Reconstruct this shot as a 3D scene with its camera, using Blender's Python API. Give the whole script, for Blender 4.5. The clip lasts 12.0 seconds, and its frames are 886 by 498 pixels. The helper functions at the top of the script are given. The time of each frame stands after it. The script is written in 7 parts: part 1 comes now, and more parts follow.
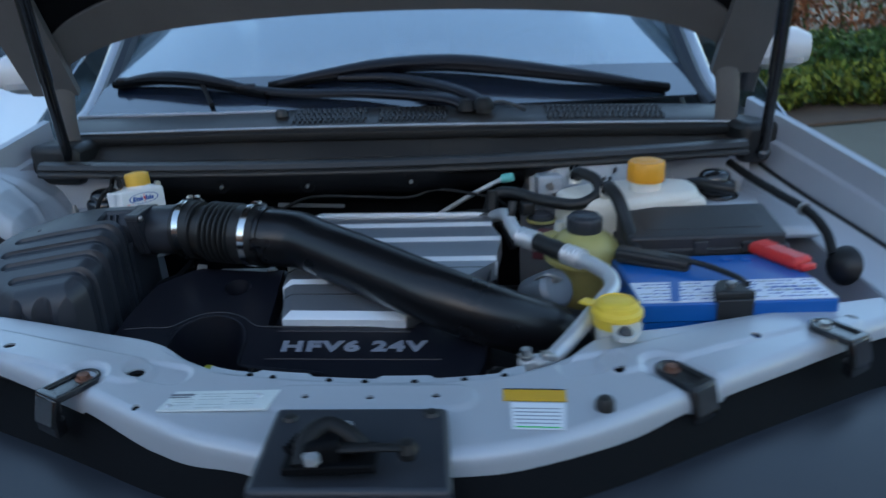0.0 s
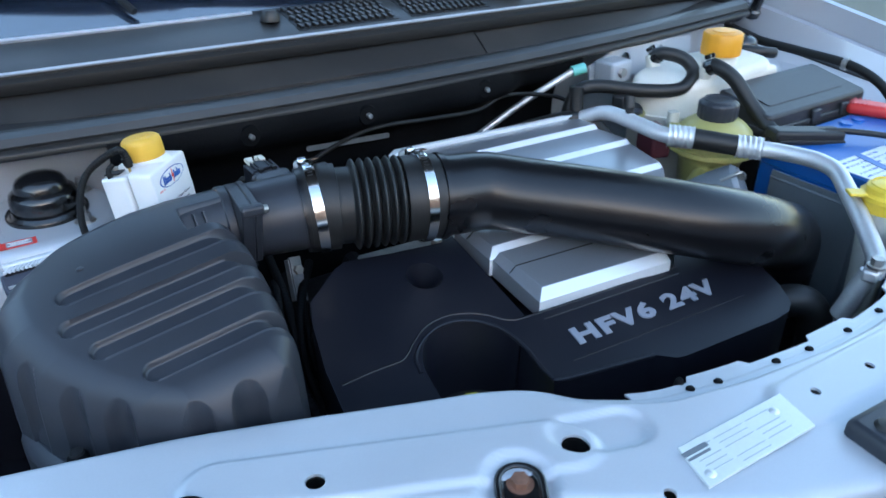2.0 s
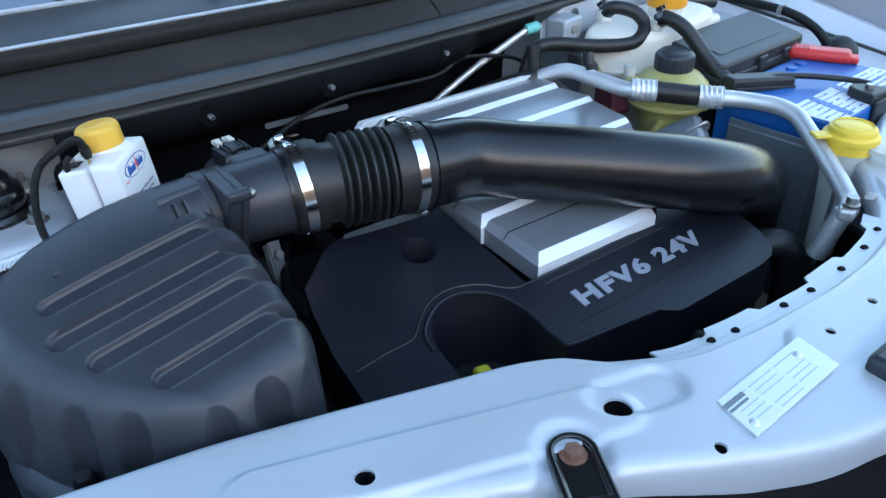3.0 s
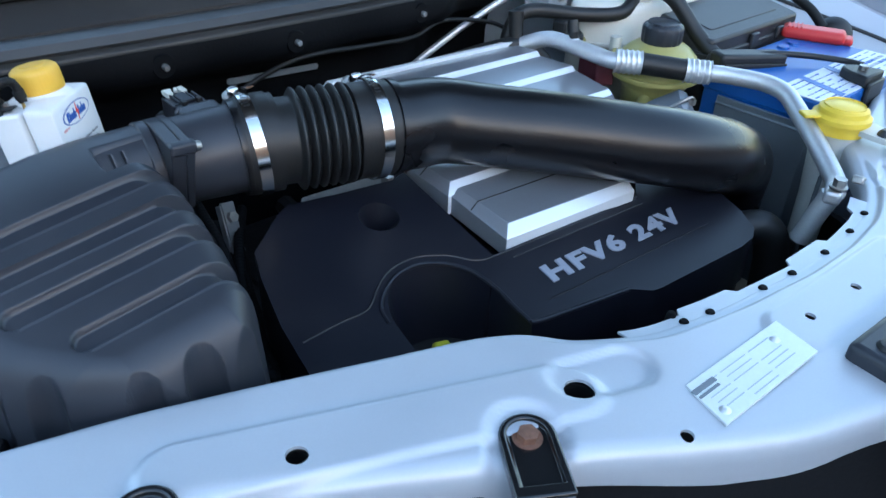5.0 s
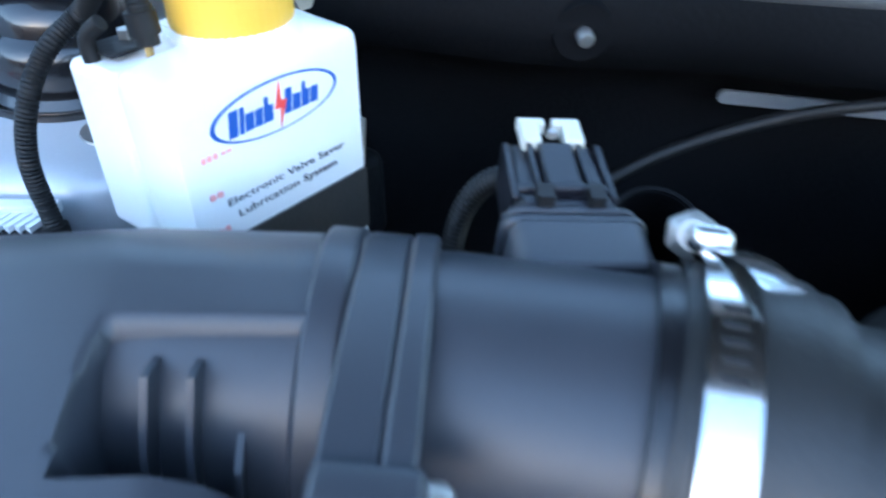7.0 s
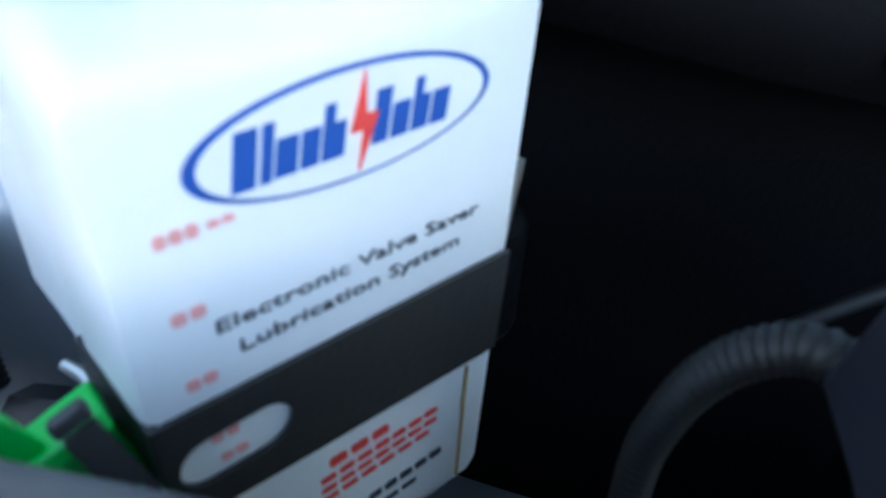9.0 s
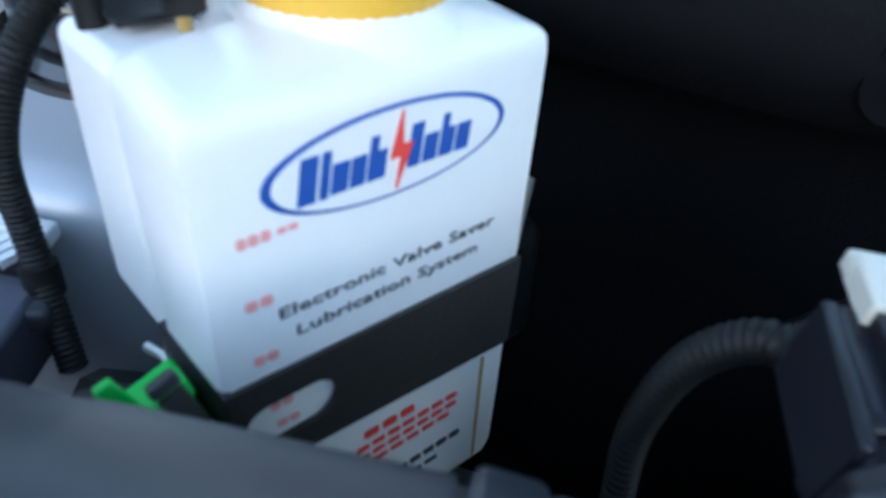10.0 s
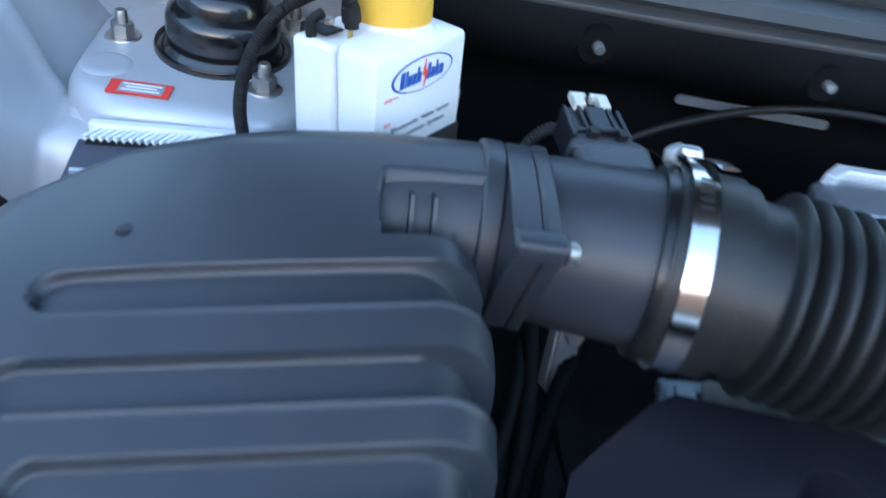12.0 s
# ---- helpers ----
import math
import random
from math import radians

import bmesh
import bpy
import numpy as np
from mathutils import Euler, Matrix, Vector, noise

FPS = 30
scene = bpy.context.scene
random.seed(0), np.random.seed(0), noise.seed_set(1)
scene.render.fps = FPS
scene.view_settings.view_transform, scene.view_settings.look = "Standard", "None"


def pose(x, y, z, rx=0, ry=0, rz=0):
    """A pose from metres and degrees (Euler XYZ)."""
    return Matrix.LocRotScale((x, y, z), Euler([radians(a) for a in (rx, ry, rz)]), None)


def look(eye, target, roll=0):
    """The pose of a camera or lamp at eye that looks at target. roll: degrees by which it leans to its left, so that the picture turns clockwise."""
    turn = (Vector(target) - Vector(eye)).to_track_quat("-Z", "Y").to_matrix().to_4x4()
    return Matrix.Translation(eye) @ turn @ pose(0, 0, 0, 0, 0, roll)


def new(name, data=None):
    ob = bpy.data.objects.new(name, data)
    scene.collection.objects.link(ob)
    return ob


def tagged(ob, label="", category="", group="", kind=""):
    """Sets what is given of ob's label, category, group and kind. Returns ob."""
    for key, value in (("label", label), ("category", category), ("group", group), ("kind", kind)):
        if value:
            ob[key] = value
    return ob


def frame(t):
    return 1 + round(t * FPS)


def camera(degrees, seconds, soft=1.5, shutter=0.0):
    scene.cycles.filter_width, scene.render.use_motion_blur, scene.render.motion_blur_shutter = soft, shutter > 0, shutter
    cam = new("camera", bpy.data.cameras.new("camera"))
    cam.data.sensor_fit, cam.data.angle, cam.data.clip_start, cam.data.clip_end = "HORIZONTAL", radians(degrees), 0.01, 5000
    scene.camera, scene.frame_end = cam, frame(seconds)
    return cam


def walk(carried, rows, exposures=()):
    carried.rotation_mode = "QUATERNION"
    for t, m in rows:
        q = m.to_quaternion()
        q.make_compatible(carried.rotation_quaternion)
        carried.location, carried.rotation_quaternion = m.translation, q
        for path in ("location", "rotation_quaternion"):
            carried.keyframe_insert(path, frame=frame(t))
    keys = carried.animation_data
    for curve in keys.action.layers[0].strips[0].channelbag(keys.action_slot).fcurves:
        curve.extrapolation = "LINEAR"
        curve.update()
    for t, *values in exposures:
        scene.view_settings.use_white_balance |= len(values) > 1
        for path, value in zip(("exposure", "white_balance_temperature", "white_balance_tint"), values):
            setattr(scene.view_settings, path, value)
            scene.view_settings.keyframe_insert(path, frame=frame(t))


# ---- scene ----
# ---------------------------------------------------------------- camera
cam = camera(61.6, 12.0, soft=1.4, shutter=0.5)
cam.data.dof.use_dof, cam.data.dof.focus_distance, cam.data.dof.aperture_fstop = True, 0.65, 24.0
PATH = [
    (0, (0.021, 0.031, 1.383), (0.014, 1.913, 0.707), -2.0),
    (0.5, (-0.215, 0.178, 1.371), (0.012, 1.998, 0.575), -1.8),
    (1, (-0.394, 0.291, 1.378), (0.145, 2.017, 0.524), -2.0),
    (1.5, (-0.536, 0.415, 1.377), (0.233, 2.028, 0.479), -3.3),
    (2, (-0.621, 0.487, 1.367), (0.318, 1.955, 0.385), -0.5),
    (2.5, (-0.673, 0.531, 1.363), (0.436, 1.864, 0.365), -0.8),
    (3, (-0.67, 0.554, 1.357), (0.428, 1.849, 0.301), -1.2),
    (3.2, (-0.663, 0.555, 1.355), (0.436, 1.845, 0.292), -1.4),
    (5, (-0.634, 0.563, 1.324), (0.475, 1.814, 0.225), 1.6),
    (5.5, (-0.521, 0.701, 1.295), (0.448, 1.961, 0.081), 3.5),
    (6, (-0.449, 0.844, 1.244), (0.22, 2.234, -0.029), 4.9),
    (6.5, (-0.427, 0.949, 1.204), (-0.084, 2.409, -0.119), 4.2),
    (7, (-0.438, 1.021, 1.186), (-0.313, 2.513, -0.14), 5.3),
    (7.5, (-0.449, 1.075, 1.162), (-0.401, 2.566, -0.17), 7.5),
    (9.5, (-0.459, 1.143, 1.119), (-0.547, 2.593, -0.256), 9.1),
    (10, (-0.458, 1.123, 1.137), (-0.574, 2.586, -0.222), 8.8),
    (10.5, (-0.455, 1.103, 1.15), (-0.562, 2.594, -0.178), 9.6),
    (11, (-0.461, 1.069, 1.166), (-0.574, 2.589, -0.13), 9.5),
    (11.5, (-0.484, 0.983, 1.211), (-0.383, 2.503, -0.085), 12.2),
    (12, (-0.519, 0.886, 1.232), (-0.198, 2.402, -0.033), 12.7),
]
EXPOSURE = [(0.0, 2.27, 5450, 14), (0.5, 2.80, 5450, 14), (1.0, 3.02, 5450, 14), (2.0, 3.44, 5550, 14), (5.0, 3.42, 5550, 14), (5.5, 3.22, 5450, 14), (6.5, 4.19, 5200, 14), (7.5, 4.27, 5250, 14), (9.5, 3.72, 5650, 14), (10.5, 3.64, 5600, 14), (12.0, 3.80, 5350, 14)]
walk(cam, [(t, look(eye, target, roll)) for t, eye, target, roll in PATH], EXPOSURE)

# ---------------------------------------------------------------- light
SUN_ELEVATION, SUN_TURN = radians(5), radians(190)
world = bpy.data.worlds.new("sky")
scene.world = world
world.use_nodes = True
wn = world.node_tree
sky = wn.nodes.new("ShaderNodeTexSky")
sky.sky_type, sky.sun_disc = "NISHITA", False
sky.sun_elevation, sky.sun_rotation = SUN_ELEVATION, SUN_TURN
wn.nodes["Background"].inputs["Strength"].default_value = 0.15
wn.links.new(sky.outputs["Color"], wn.nodes["Background"].inputs["Color"])
sun_data = bpy.data.lights.new("sun", "SUN")
sun_data.energy, sun_data.angle, sun_data.color = 2.0, radians(1.0), (1.0, 0.76, 0.52)
sun = new("sun", sun_data)
sun.matrix_world = look((0, 0, 0), (-math.sin(SUN_TURN) * math.cos(SUN_ELEVATION), -math.cos(SUN_TURN) * math.cos(SUN_ELEVATION), -math.sin(SUN_ELEVATION)))

# ---------------------------------------------------------------- materials
def mat(name, color, rough=0.5, metal=0.0, grain=0.0, grain_size=200.0, blotch=0.0, blotch_size=12.0, bump=0.0, coat=0.0, coat_rough=0.1, spec=0.5, trans=0.0, ior=1.5, subsurface=0.0, island=False, rough_var=0.0, dust=0.0):
    """A surface with fine grain, broad blotches, relief and a film of dust on what faces up."""
    m = bpy.data.materials.new(name)
    m.use_nodes = True
    nt = m.node_tree
    n, l = nt.nodes, nt.links
    b = n["Principled BSDF"]
    b.inputs["Roughness"].default_value = rough
    b.inputs["Metallic"].default_value = metal
    b.inputs["Coat Weight"].default_value = coat
    b.inputs["Coat Roughness"].default_value = coat_rough
    b.inputs["Specular IOR Level"].default_value = spec
    b.inputs["Transmission Weight"].default_value = trans
    b.inputs["IOR"].default_value = ior
    b.inputs["Subsurface Weight"].default_value = subsurface
    b.inputs["Subsurface Radius"].default_value = (0.006, 0.006, 0.006)
    b.inputs["Base Color"].default_value = (*color, 1)
    co = n.new("ShaderNodeTexCoord")
    out = None
    if grain or blotch or dust or rough_var:
        fine = n.new("ShaderNodeTexNoise")
        fine.inputs["Scale"].default_value = grain_size
        fine.inputs["Detail"].default_value = 4
        l.new(co.outputs["Object"], fine.inputs["Vector"])
        wide = n.new("ShaderNodeTexNoise")
        wide.inputs["Scale"].default_value = blotch_size
        wide.inputs["Detail"].default_value = 5
        l.new(co.outputs["Object"], wide.inputs["Vector"])
        a = n.new("ShaderNodeMath")
        a.operation = "MULTIPLY_ADD"
        a.inputs[1].default_value, a.inputs[2].default_value = 2 * grain, 1 - grain
        l.new(fine.outputs["Fac"], a.inputs[0])
        c = n.new("ShaderNodeMath")
        c.operation = "MULTIPLY_ADD"
        c.inputs[1].default_value, c.inputs[2].default_value = 2 * blotch, 1 - blotch
        l.new(wide.outputs["Fac"], c.inputs[0])
        p = n.new("ShaderNodeMath")
        p.operation = "MULTIPLY"
        l.new(a.outputs[0], p.inputs[0])
        l.new(c.outputs[0], p.inputs[1])
        mix = n.new("ShaderNodeVectorMath")
        mix.operation = "SCALE"
        mix.inputs[0].default_value = color
        l.new(p.outputs[0], mix.inputs["Scale"])
        out = mix.outputs["Vector"]
        if dust:
            film = n.new("ShaderNodeMapRange")
            film.inputs["From Min"].default_value, film.inputs["From Max"].default_value = 0.45, 0.75
            film.inputs["To Max"].default_value = dust
            l.new(wide.outputs["Fac"], film.inputs["Value"])
            dm = n.new("ShaderNodeMix")
            dm.data_type = "RGBA"
            dm.inputs["B"].default_value = (0.30, 0.27, 0.23, 1)
            l.new(film.outputs["Result"], dm.inputs["Factor"])
            l.new(out, dm.inputs["A"])
            out = dm.outputs["Result"]
        if island:
            geo = n.new("ShaderNodeNewGeometry")
            v = n.new("ShaderNodeMath")
            v.operation = "MULTIPLY_ADD"
            v.inputs[1].default_value, v.inputs[2].default_value = 0.9, 0.55
            l.new(geo.outputs["Random Per Island"], v.inputs[0])
            s2 = n.new("ShaderNodeVectorMath")
            s2.operation = "SCALE"
            l.new(out, s2.inputs[0])
            l.new(v.outputs[0], s2.inputs["Scale"])
            out = s2.outputs["Vector"]
        l.new(out, b.inputs["Base Color"])
        if rough_var:
            r = n.new("ShaderNodeMath")
            r.operation = "MULTIPLY_ADD"
            r.inputs[1].default_value, r.inputs[2].default_value = 2 * rough_var, rough - rough_var
            l.new(wide.outputs["Fac"], r.inputs[0])
            l.new(r.outputs[0], b.inputs["Roughness"])
    if bump:
        bn = n.new("ShaderNodeTexNoise")
        bn.inputs["Scale"].default_value = grain_size * 1.5
        bn.inputs["Detail"].default_value = 3
        l.new(co.outputs["Object"], bn.inputs["Vector"])
        bb = n.new("ShaderNodeBump")
        bb.inputs["Strength"].default_value = bump
        bb.inputs["Distance"].default_value = 0.002
        l.new(bn.outputs["Fac"], bb.inputs["Height"])
        l.new(bb.outputs["Normal"], b.inputs["Normal"])
    return m


PAINT = mat("silver_paint", (0.43, 0.46, 0.51), 0.36, 0.3, grain=0.03, grain_size=900, blotch=0.05, blotch_size=6, coat=1.0, coat_rough=0.05, rough_var=0.05)
PAINT_IN = mat("inner_silver_paint", (0.47, 0.50, 0.54), 0.40, 0.2, grain=0.04, grain_size=700, blotch=0.10, blotch_size=9, coat=0.35, coat_rough=0.18, rough_var=0.08)
PLASTIC = mat("black_moulded_plastic", (0.0285, 0.0315, 0.0395), 0.40, grain=0.15, grain_size=1500, blotch=0.12, blotch_size=20, bump=0.05, rough_var=0.07, dust=0.012)
# grey darkened for the little light that falls under the bonnet
SHADED_GREY = mat("grey_bonnet_underside", (0.135, 0.130, 0.125), 0.5, 0.1, grain=0.08, grain_size=300, blotch=0.2, blotch_size=9, bump=0.08)
HOSE = mat("black_intake_plastic", (0.0060, 0.0060, 0.0075), 0.29, grain=0.12, grain_size=350, blotch=0.15, blotch_size=15, bump=0.06, rough_var=0.07)
COVER = mat("dark_cover_plastic", (0.0075, 0.0080, 0.0130), 0.38, grain=0.12, grain_size=900, blotch=0.12, blotch_size=18, bump=0.06, rough_var=0.07, dust=0.012, spec=0.38)
CONDUIT = mat("black_conduit", (0.009, 0.009, 0.009), 0.55, grain=0.15, grain_size=300, blotch=0.1, spec=0.3)
RUBBER = mat("black_rubber", (0.013, 0.013, 0.013), 0.46, grain=0.15, grain_size=300, blotch=0.1, bump=0.1)
MATTE = mat("matt_black_felt", (0.0030, 0.0033, 0.0042), 0.66, grain=0.25, grain_size=250, blotch=0.3, blotch_size=10, bump=0.2, spec=0.11)
DARK = mat("dark_engine_metal", (0.010, 0.010, 0.011), 0.6, 0.2, grain=0.3, grain_size=120, blotch=0.35, blotch_size=14, bump=0.3)
GREY = mat("grey_plastic", (0.024, 0.023, 0.0225), 0.42, grain=0.1, grain_size=400, blotch=0.12, blotch_size=7, bump=0.1, dust=0.07)
FUSE = mat("charcoal_lid_plastic", (0.030, 0.030, 0.032), 0.45, grain=0.15, grain_size=500, blotch=0.1, bump=0.12)
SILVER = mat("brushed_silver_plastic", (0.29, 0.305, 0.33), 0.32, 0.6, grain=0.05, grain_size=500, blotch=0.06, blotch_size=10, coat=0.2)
# paler copy of the silver, for edges that catch the light
SILVER_SHEEN = mat("bright_bevel_silver", (0.82, 0.84, 0.86), 0.30, 0.35, grain=0.03, grain_size=500, blotch=0.04)
CHROME = mat("polished_steel", (0.72, 0.72, 0.71), 0.16, 1.0, grain=0.04, grain_size=300, blotch=0.08, blotch_size=40, rough_var=0.08)
ZINC = mat("zinc_plated_steel", (0.42, 0.41, 0.39), 0.40, 0.9, grain=0.15, grain_size=250, blotch=0.2, blotch_size=60, bump=0.1)
ALU = mat("dull_aluminium", (0.72, 0.73, 0.74), 0.48, 0.7, grain=0.08, grain_size=300, blotch=0.12, blotch_size=30, bump=0.08, rough_var=0.08)
RUST = mat("rusty_bolt", (0.20, 0.10, 0.065), 0.7, 0.3, grain=0.4, grain_size=300, blotch=0.4, blotch_size=80, bump=0.4)
BLACKMETAL = mat("black_painted_steel", (0.009, 0.009, 0.010), 0.24, grain=0.2, grain_size=200, blotch=0.15, coat=0.5, coat_rough=0.08)
WHITE = mat("white_polyethylene", (0.80, 0.80, 0.79), 0.32, grain=0.02, grain_size=200, blotch=0.03, blotch_size=20, subsurface=0.15, spec=0.4)
TANK = mat("milky_tank_plastic", (0.76, 0.73, 0.65), 0.38, grain=0.04, grain_size=200, blotch=0.10, blotch_size=16, subsurface=0.2)
NECK = mat("translucent_neck_plastic", (0.60, 0.60, 0.56), 0.4, grain=0.04, grain_size=200, blotch=0.08, blotch_size=25, subsurface=0.2)
YELLOW = mat("yellow_cap_plastic", (0.80, 0.47, 0.05), 0.42, grain=0.04, grain_size=300, blotch=0.06, blotch_size=30, subsurface=0.05)
LEMON = mat("lemon_cap_plastic", (0.84, 0.60, 0.05), 0.42, grain=0.05, grain_size=300, blotch=0.08, blotch_size=40)
ORANGE = mat("orange_cap_plastic", (0.80, 0.36, 0.015), 0.42, grain=0.04, grain_size=300, blotch=0.06, blotch_size=30)
OLIVE = mat("olive_reservoir_plastic", (0.42, 0.38, 0.13), 0.36, grain=0.06, grain_size=200, blotch=0.15, blotch_size=22, subsurface=0.1)
OLIVE2 = mat("oil_cap_plastic", (0.48, 0.46, 0.03), 0.45, grain=0.08, grain_size=300, blotch=0.15, blotch_size=40)
BLUE = mat("blue_battery_case", (0.017, 0.110, 0.40), 0.38, grain=0.05, grain_size=300, blotch=0.1)
PALE = mat("pale_blue_label", (0.68, 0.72, 0.82), 0.4, grain=0.05, grain_size=100, blotch=0.1, blotch_size=30)
RED = mat("red_terminal_cover", (0.62, 0.035, 0.03), 0.4, grain=0.05, grain_size=300, blotch=0.1)
INK_BLUE = mat("blue_print", (0.02, 0.085, 0.36), 0.5, grain=0.03)
INK_RED = mat("red_print", (0.75, 0.06, 0.05), 0.5, grain=0.03)
INK_PINK = mat("faded_red_print", (0.80, 0.36, 0.34), 0.5, grain=0.03)
INK_BLACK = mat("black_print", (0.035, 0.035, 0.045), 0.5, grain=0.03)
INK_GREY = mat("grey_print", (0.30, 0.33, 0.37), 0.5, grain=0.05)
LETTER = mat("silver_lettering", (0.30, 0.315, 0.365), 0.42, 0.3, grain=0.08, grain_size=500)
STICKER = mat("white_sticker", (0.78, 0.80, 0.82), 0.35, grain=0.03, blotch=0.05)
STICKER_Y = mat("yellow_sticker", (0.62, 0.36, 0.02), 0.4, grain=0.04, blotch=0.06)
PLATE_INK = mat("faint_plate_print", (0.46, 0.50, 0.50), 0.45, 0.1, grain=0.05)
PLATE = mat("aluminium_type_plate", (0.72, 0.76, 0.74), 0.30, 0.15, grain=0.05, grain_size=300, blotch=0.08, blotch_size=40)
GREEN = mat("green_connector_plastic", (0.02, 0.50, 0.06), 0.4, grain=0.04)
TEAL = mat("teal_service_cap", (0.20, 0.58, 0.52), 0.4, grain=0.05)
CREAM = mat("cream_connector_clip", (0.58, 0.57, 0.50), 0.45, grain=0.05, blotch=0.1)
BRASS = mat("amber_tube", (0.45, 0.30, 0.10), 0.35, grain=0.05)
MAROON = mat("maroon_wiring_cover", (0.12, 0.03, 0.04), 0.5, grain=0.1, blotch=0.2)
SHIELD = mat("grey_shield_metal", (0.20, 0.22, 0.245), 0.45, 0.4, grain=0.06, grain_size=300, blotch=0.12, blotch_size=9)
FRIT = mat("black_enamelled_glass", (0.016, 0.024, 0.042), 0.16, grain=0.05, grain_size=300, blotch=0.1, blotch_size=8, coat=1.0, coat_rough=0.03, spec=1.0, ior=2.0)
# pale blue base colour stands in for part of the sky's reflection
GLASS = mat("tinted_windscreen", (0.55, 0.70, 0.80), 0.03, trans=0.55, ior=2.9, spec=1.0, grain=0.01, blotch=0.02, blotch_size=3, coat=1.0, coat_rough=0.02)
LAMP = mat("headlamp_lens", (0.85, 0.87, 0.88), 0.06, trans=0.6, grain=0.02, blotch=0.03)
INTERIOR = mat("dark_cabin_trim", (0.03, 0.032, 0.036), 0.7, grain=0.1, blotch=0.1)
TYRE = mat("tyre_rubber", (0.02, 0.02, 0.02), 0.8, grain=0.2, bump=0.3)
ASPHALT = mat("worn_asphalt", (0.125, 0.120, 0.090), 0.9, grain=0.45, grain_size=90, blotch=0.25, blotch_size=0.8, bump=0.5)
LEAF = mat("hedge_leaf", (0.035, 0.075, 0.016), 0.5, grain=0.1, grain_size=60, blotch=0.35, blotch_size=2.5, island=True, spec=0.3)
LEAF_Y = mat("yellow_green_leaf", (0.14, 0.17, 0.02), 0.5, grain=0.1, grain_size=60, blotch=0.3, blotch_size=3, island=True, spec=0.3)
LEAF_R = mat("russet_leaf", (0.19, 0.075, 0.03), 0.55, grain=0.1, grain_size=60, blotch=0.3, blotch_size=3, island=True, spec=0.3)
SOIL = mat("leaf_litter", (0.075, 0.05, 0.032), 0.95, grain=0.4, grain_size=40, blotch=0.4, blotch_size=3, bump=0.5)
TWIG = mat("twig_bark", (0.08, 0.055, 0.035), 0.9, grain=0.3, blotch=0.3)
WHITE_PAINT = mat("white_car_paint", (0.70, 0.72, 0.74), 0.3, grain=0.01, blotch=0.03, blotch_size=3, coat=0.6, coat_rough=0.06)
BRICK_M = mat("brown_brick", (0.20, 0.10, 0.065), 0.85, grain=0.25, grain_size=60, blotch=0.25, blotch_size=1.5, bump=0.4)
ROOF_M = mat("roof_tile", (0.10, 0.07, 0.06), 0.8, grain=0.2, grain_size=30, blotch=0.2, blotch_size=2)


# ---------------------------------------------------------------- mesh helpers
def part(name, bm, material, parent=None, label="", smooth=38, bevel=0.0, segs=2):
    """Links a bmesh as one mesh object under a thing or a part."""
    me = bpy.data.meshes.new(name)
    bmesh.ops.recalc_face_normals(bm, faces=bm.faces)
    lim = radians(smooth)
    for e in bm.edges:
        e.smooth = len(e.link_faces) == 2 and e.calc_face_angle(0) < lim
    for f in bm.faces:
        f.smooth = True
    bm.to_mesh(me)
    bm.free()
    me.materials.append(material)
    ob = new(name, me)
    if parent is not None:
        ob.parent = parent
    if bevel:
        mod = ob.modifiers.new("bevel", "BEVEL")
        mod.width, mod.segments, mod.limit_method, mod.angle_limit = bevel, segs, "ANGLE", radians(35)
        mod.harden_normals = False
    if label:
        tagged(ob, label)
    return ob


def thing(name, label, category, group="", kind="", at=(0, 0, 0)):
    ob = new(name)
    ob.empty_display_size = 0.05
    ob.location = at
    return tagged(ob, label, category, group, kind)


def curve_pts(pts, n=8):
    """Catmull-Rom through the points."""
    P = [Vector(p) for p in pts]
    if len(P) < 3 or n < 2:
        return P
    out = []
    ext = [P[0] * 2 - P[1]] + P + [P[-1] * 2 - P[-2]]
    for i in range(1, len(ext) - 2):
        a, b, c, d = ext[i - 1:i + 3]
        for k in range(n):
            t = k / n
            out.append(0.5 * ((2 * b) + (c - a) * t + (2 * a - 5 * b + 4 * c - d) * t * t + (3 * b - a - 3 * c + d) * t ** 3))
    out.append(P[-1])
    return out


def ring_frames(P):
    """Frames carried along a line without twist."""
    T = [((P[min(i + 1, len(P) - 1)] - P[max(i - 1, 0)])).normalized() for i in range(len(P))]
    up = Vector((0, 0, 1)) if abs(T[0].z) < 0.9 else Vector((0, 1, 0))
    side = T[0].cross(up).normalized()
    res = []
    for t in T:
        side = (side - t * side.dot(t)).normalized()
        res.append((t, side, side.cross(t)))
    return res


def add_tube(bm, pts, radius, segs=16, n=8, caps=True, squash=1.0):
    """A round bar along a smooth line; radius: a number or a function of the way along (0 to 1)."""
    P = curve_pts(pts, n)
    F = ring_frames(P)
    L = [0.0]
    for a, b in zip(P, P[1:]):
        L.append(L[-1] + (b - a).length)
    rows = []
    for p, (t, s, u), d in zip(P, F, L):
        r = radius(d / L[-1]) if callable(radius) else radius
        rows.append([bm.verts.new(p + r * (math.cos(a) * s + squash * math.sin(a) * u)) for a in (2 * math.pi * k / segs for k in range(segs))])
    for a, b in zip(rows, rows[1:]):
        for k in range(segs):
            bm.faces.new((a[k], a[(k + 1) % segs], b[(k + 1) % segs], b[k]))
    if caps:
        bm.faces.new(rows[0][::-1])
        bm.faces.new(rows[-1])
    return bm


def tube(*a, **k):
    return add_tube(bmesh.new(), *a, **k)


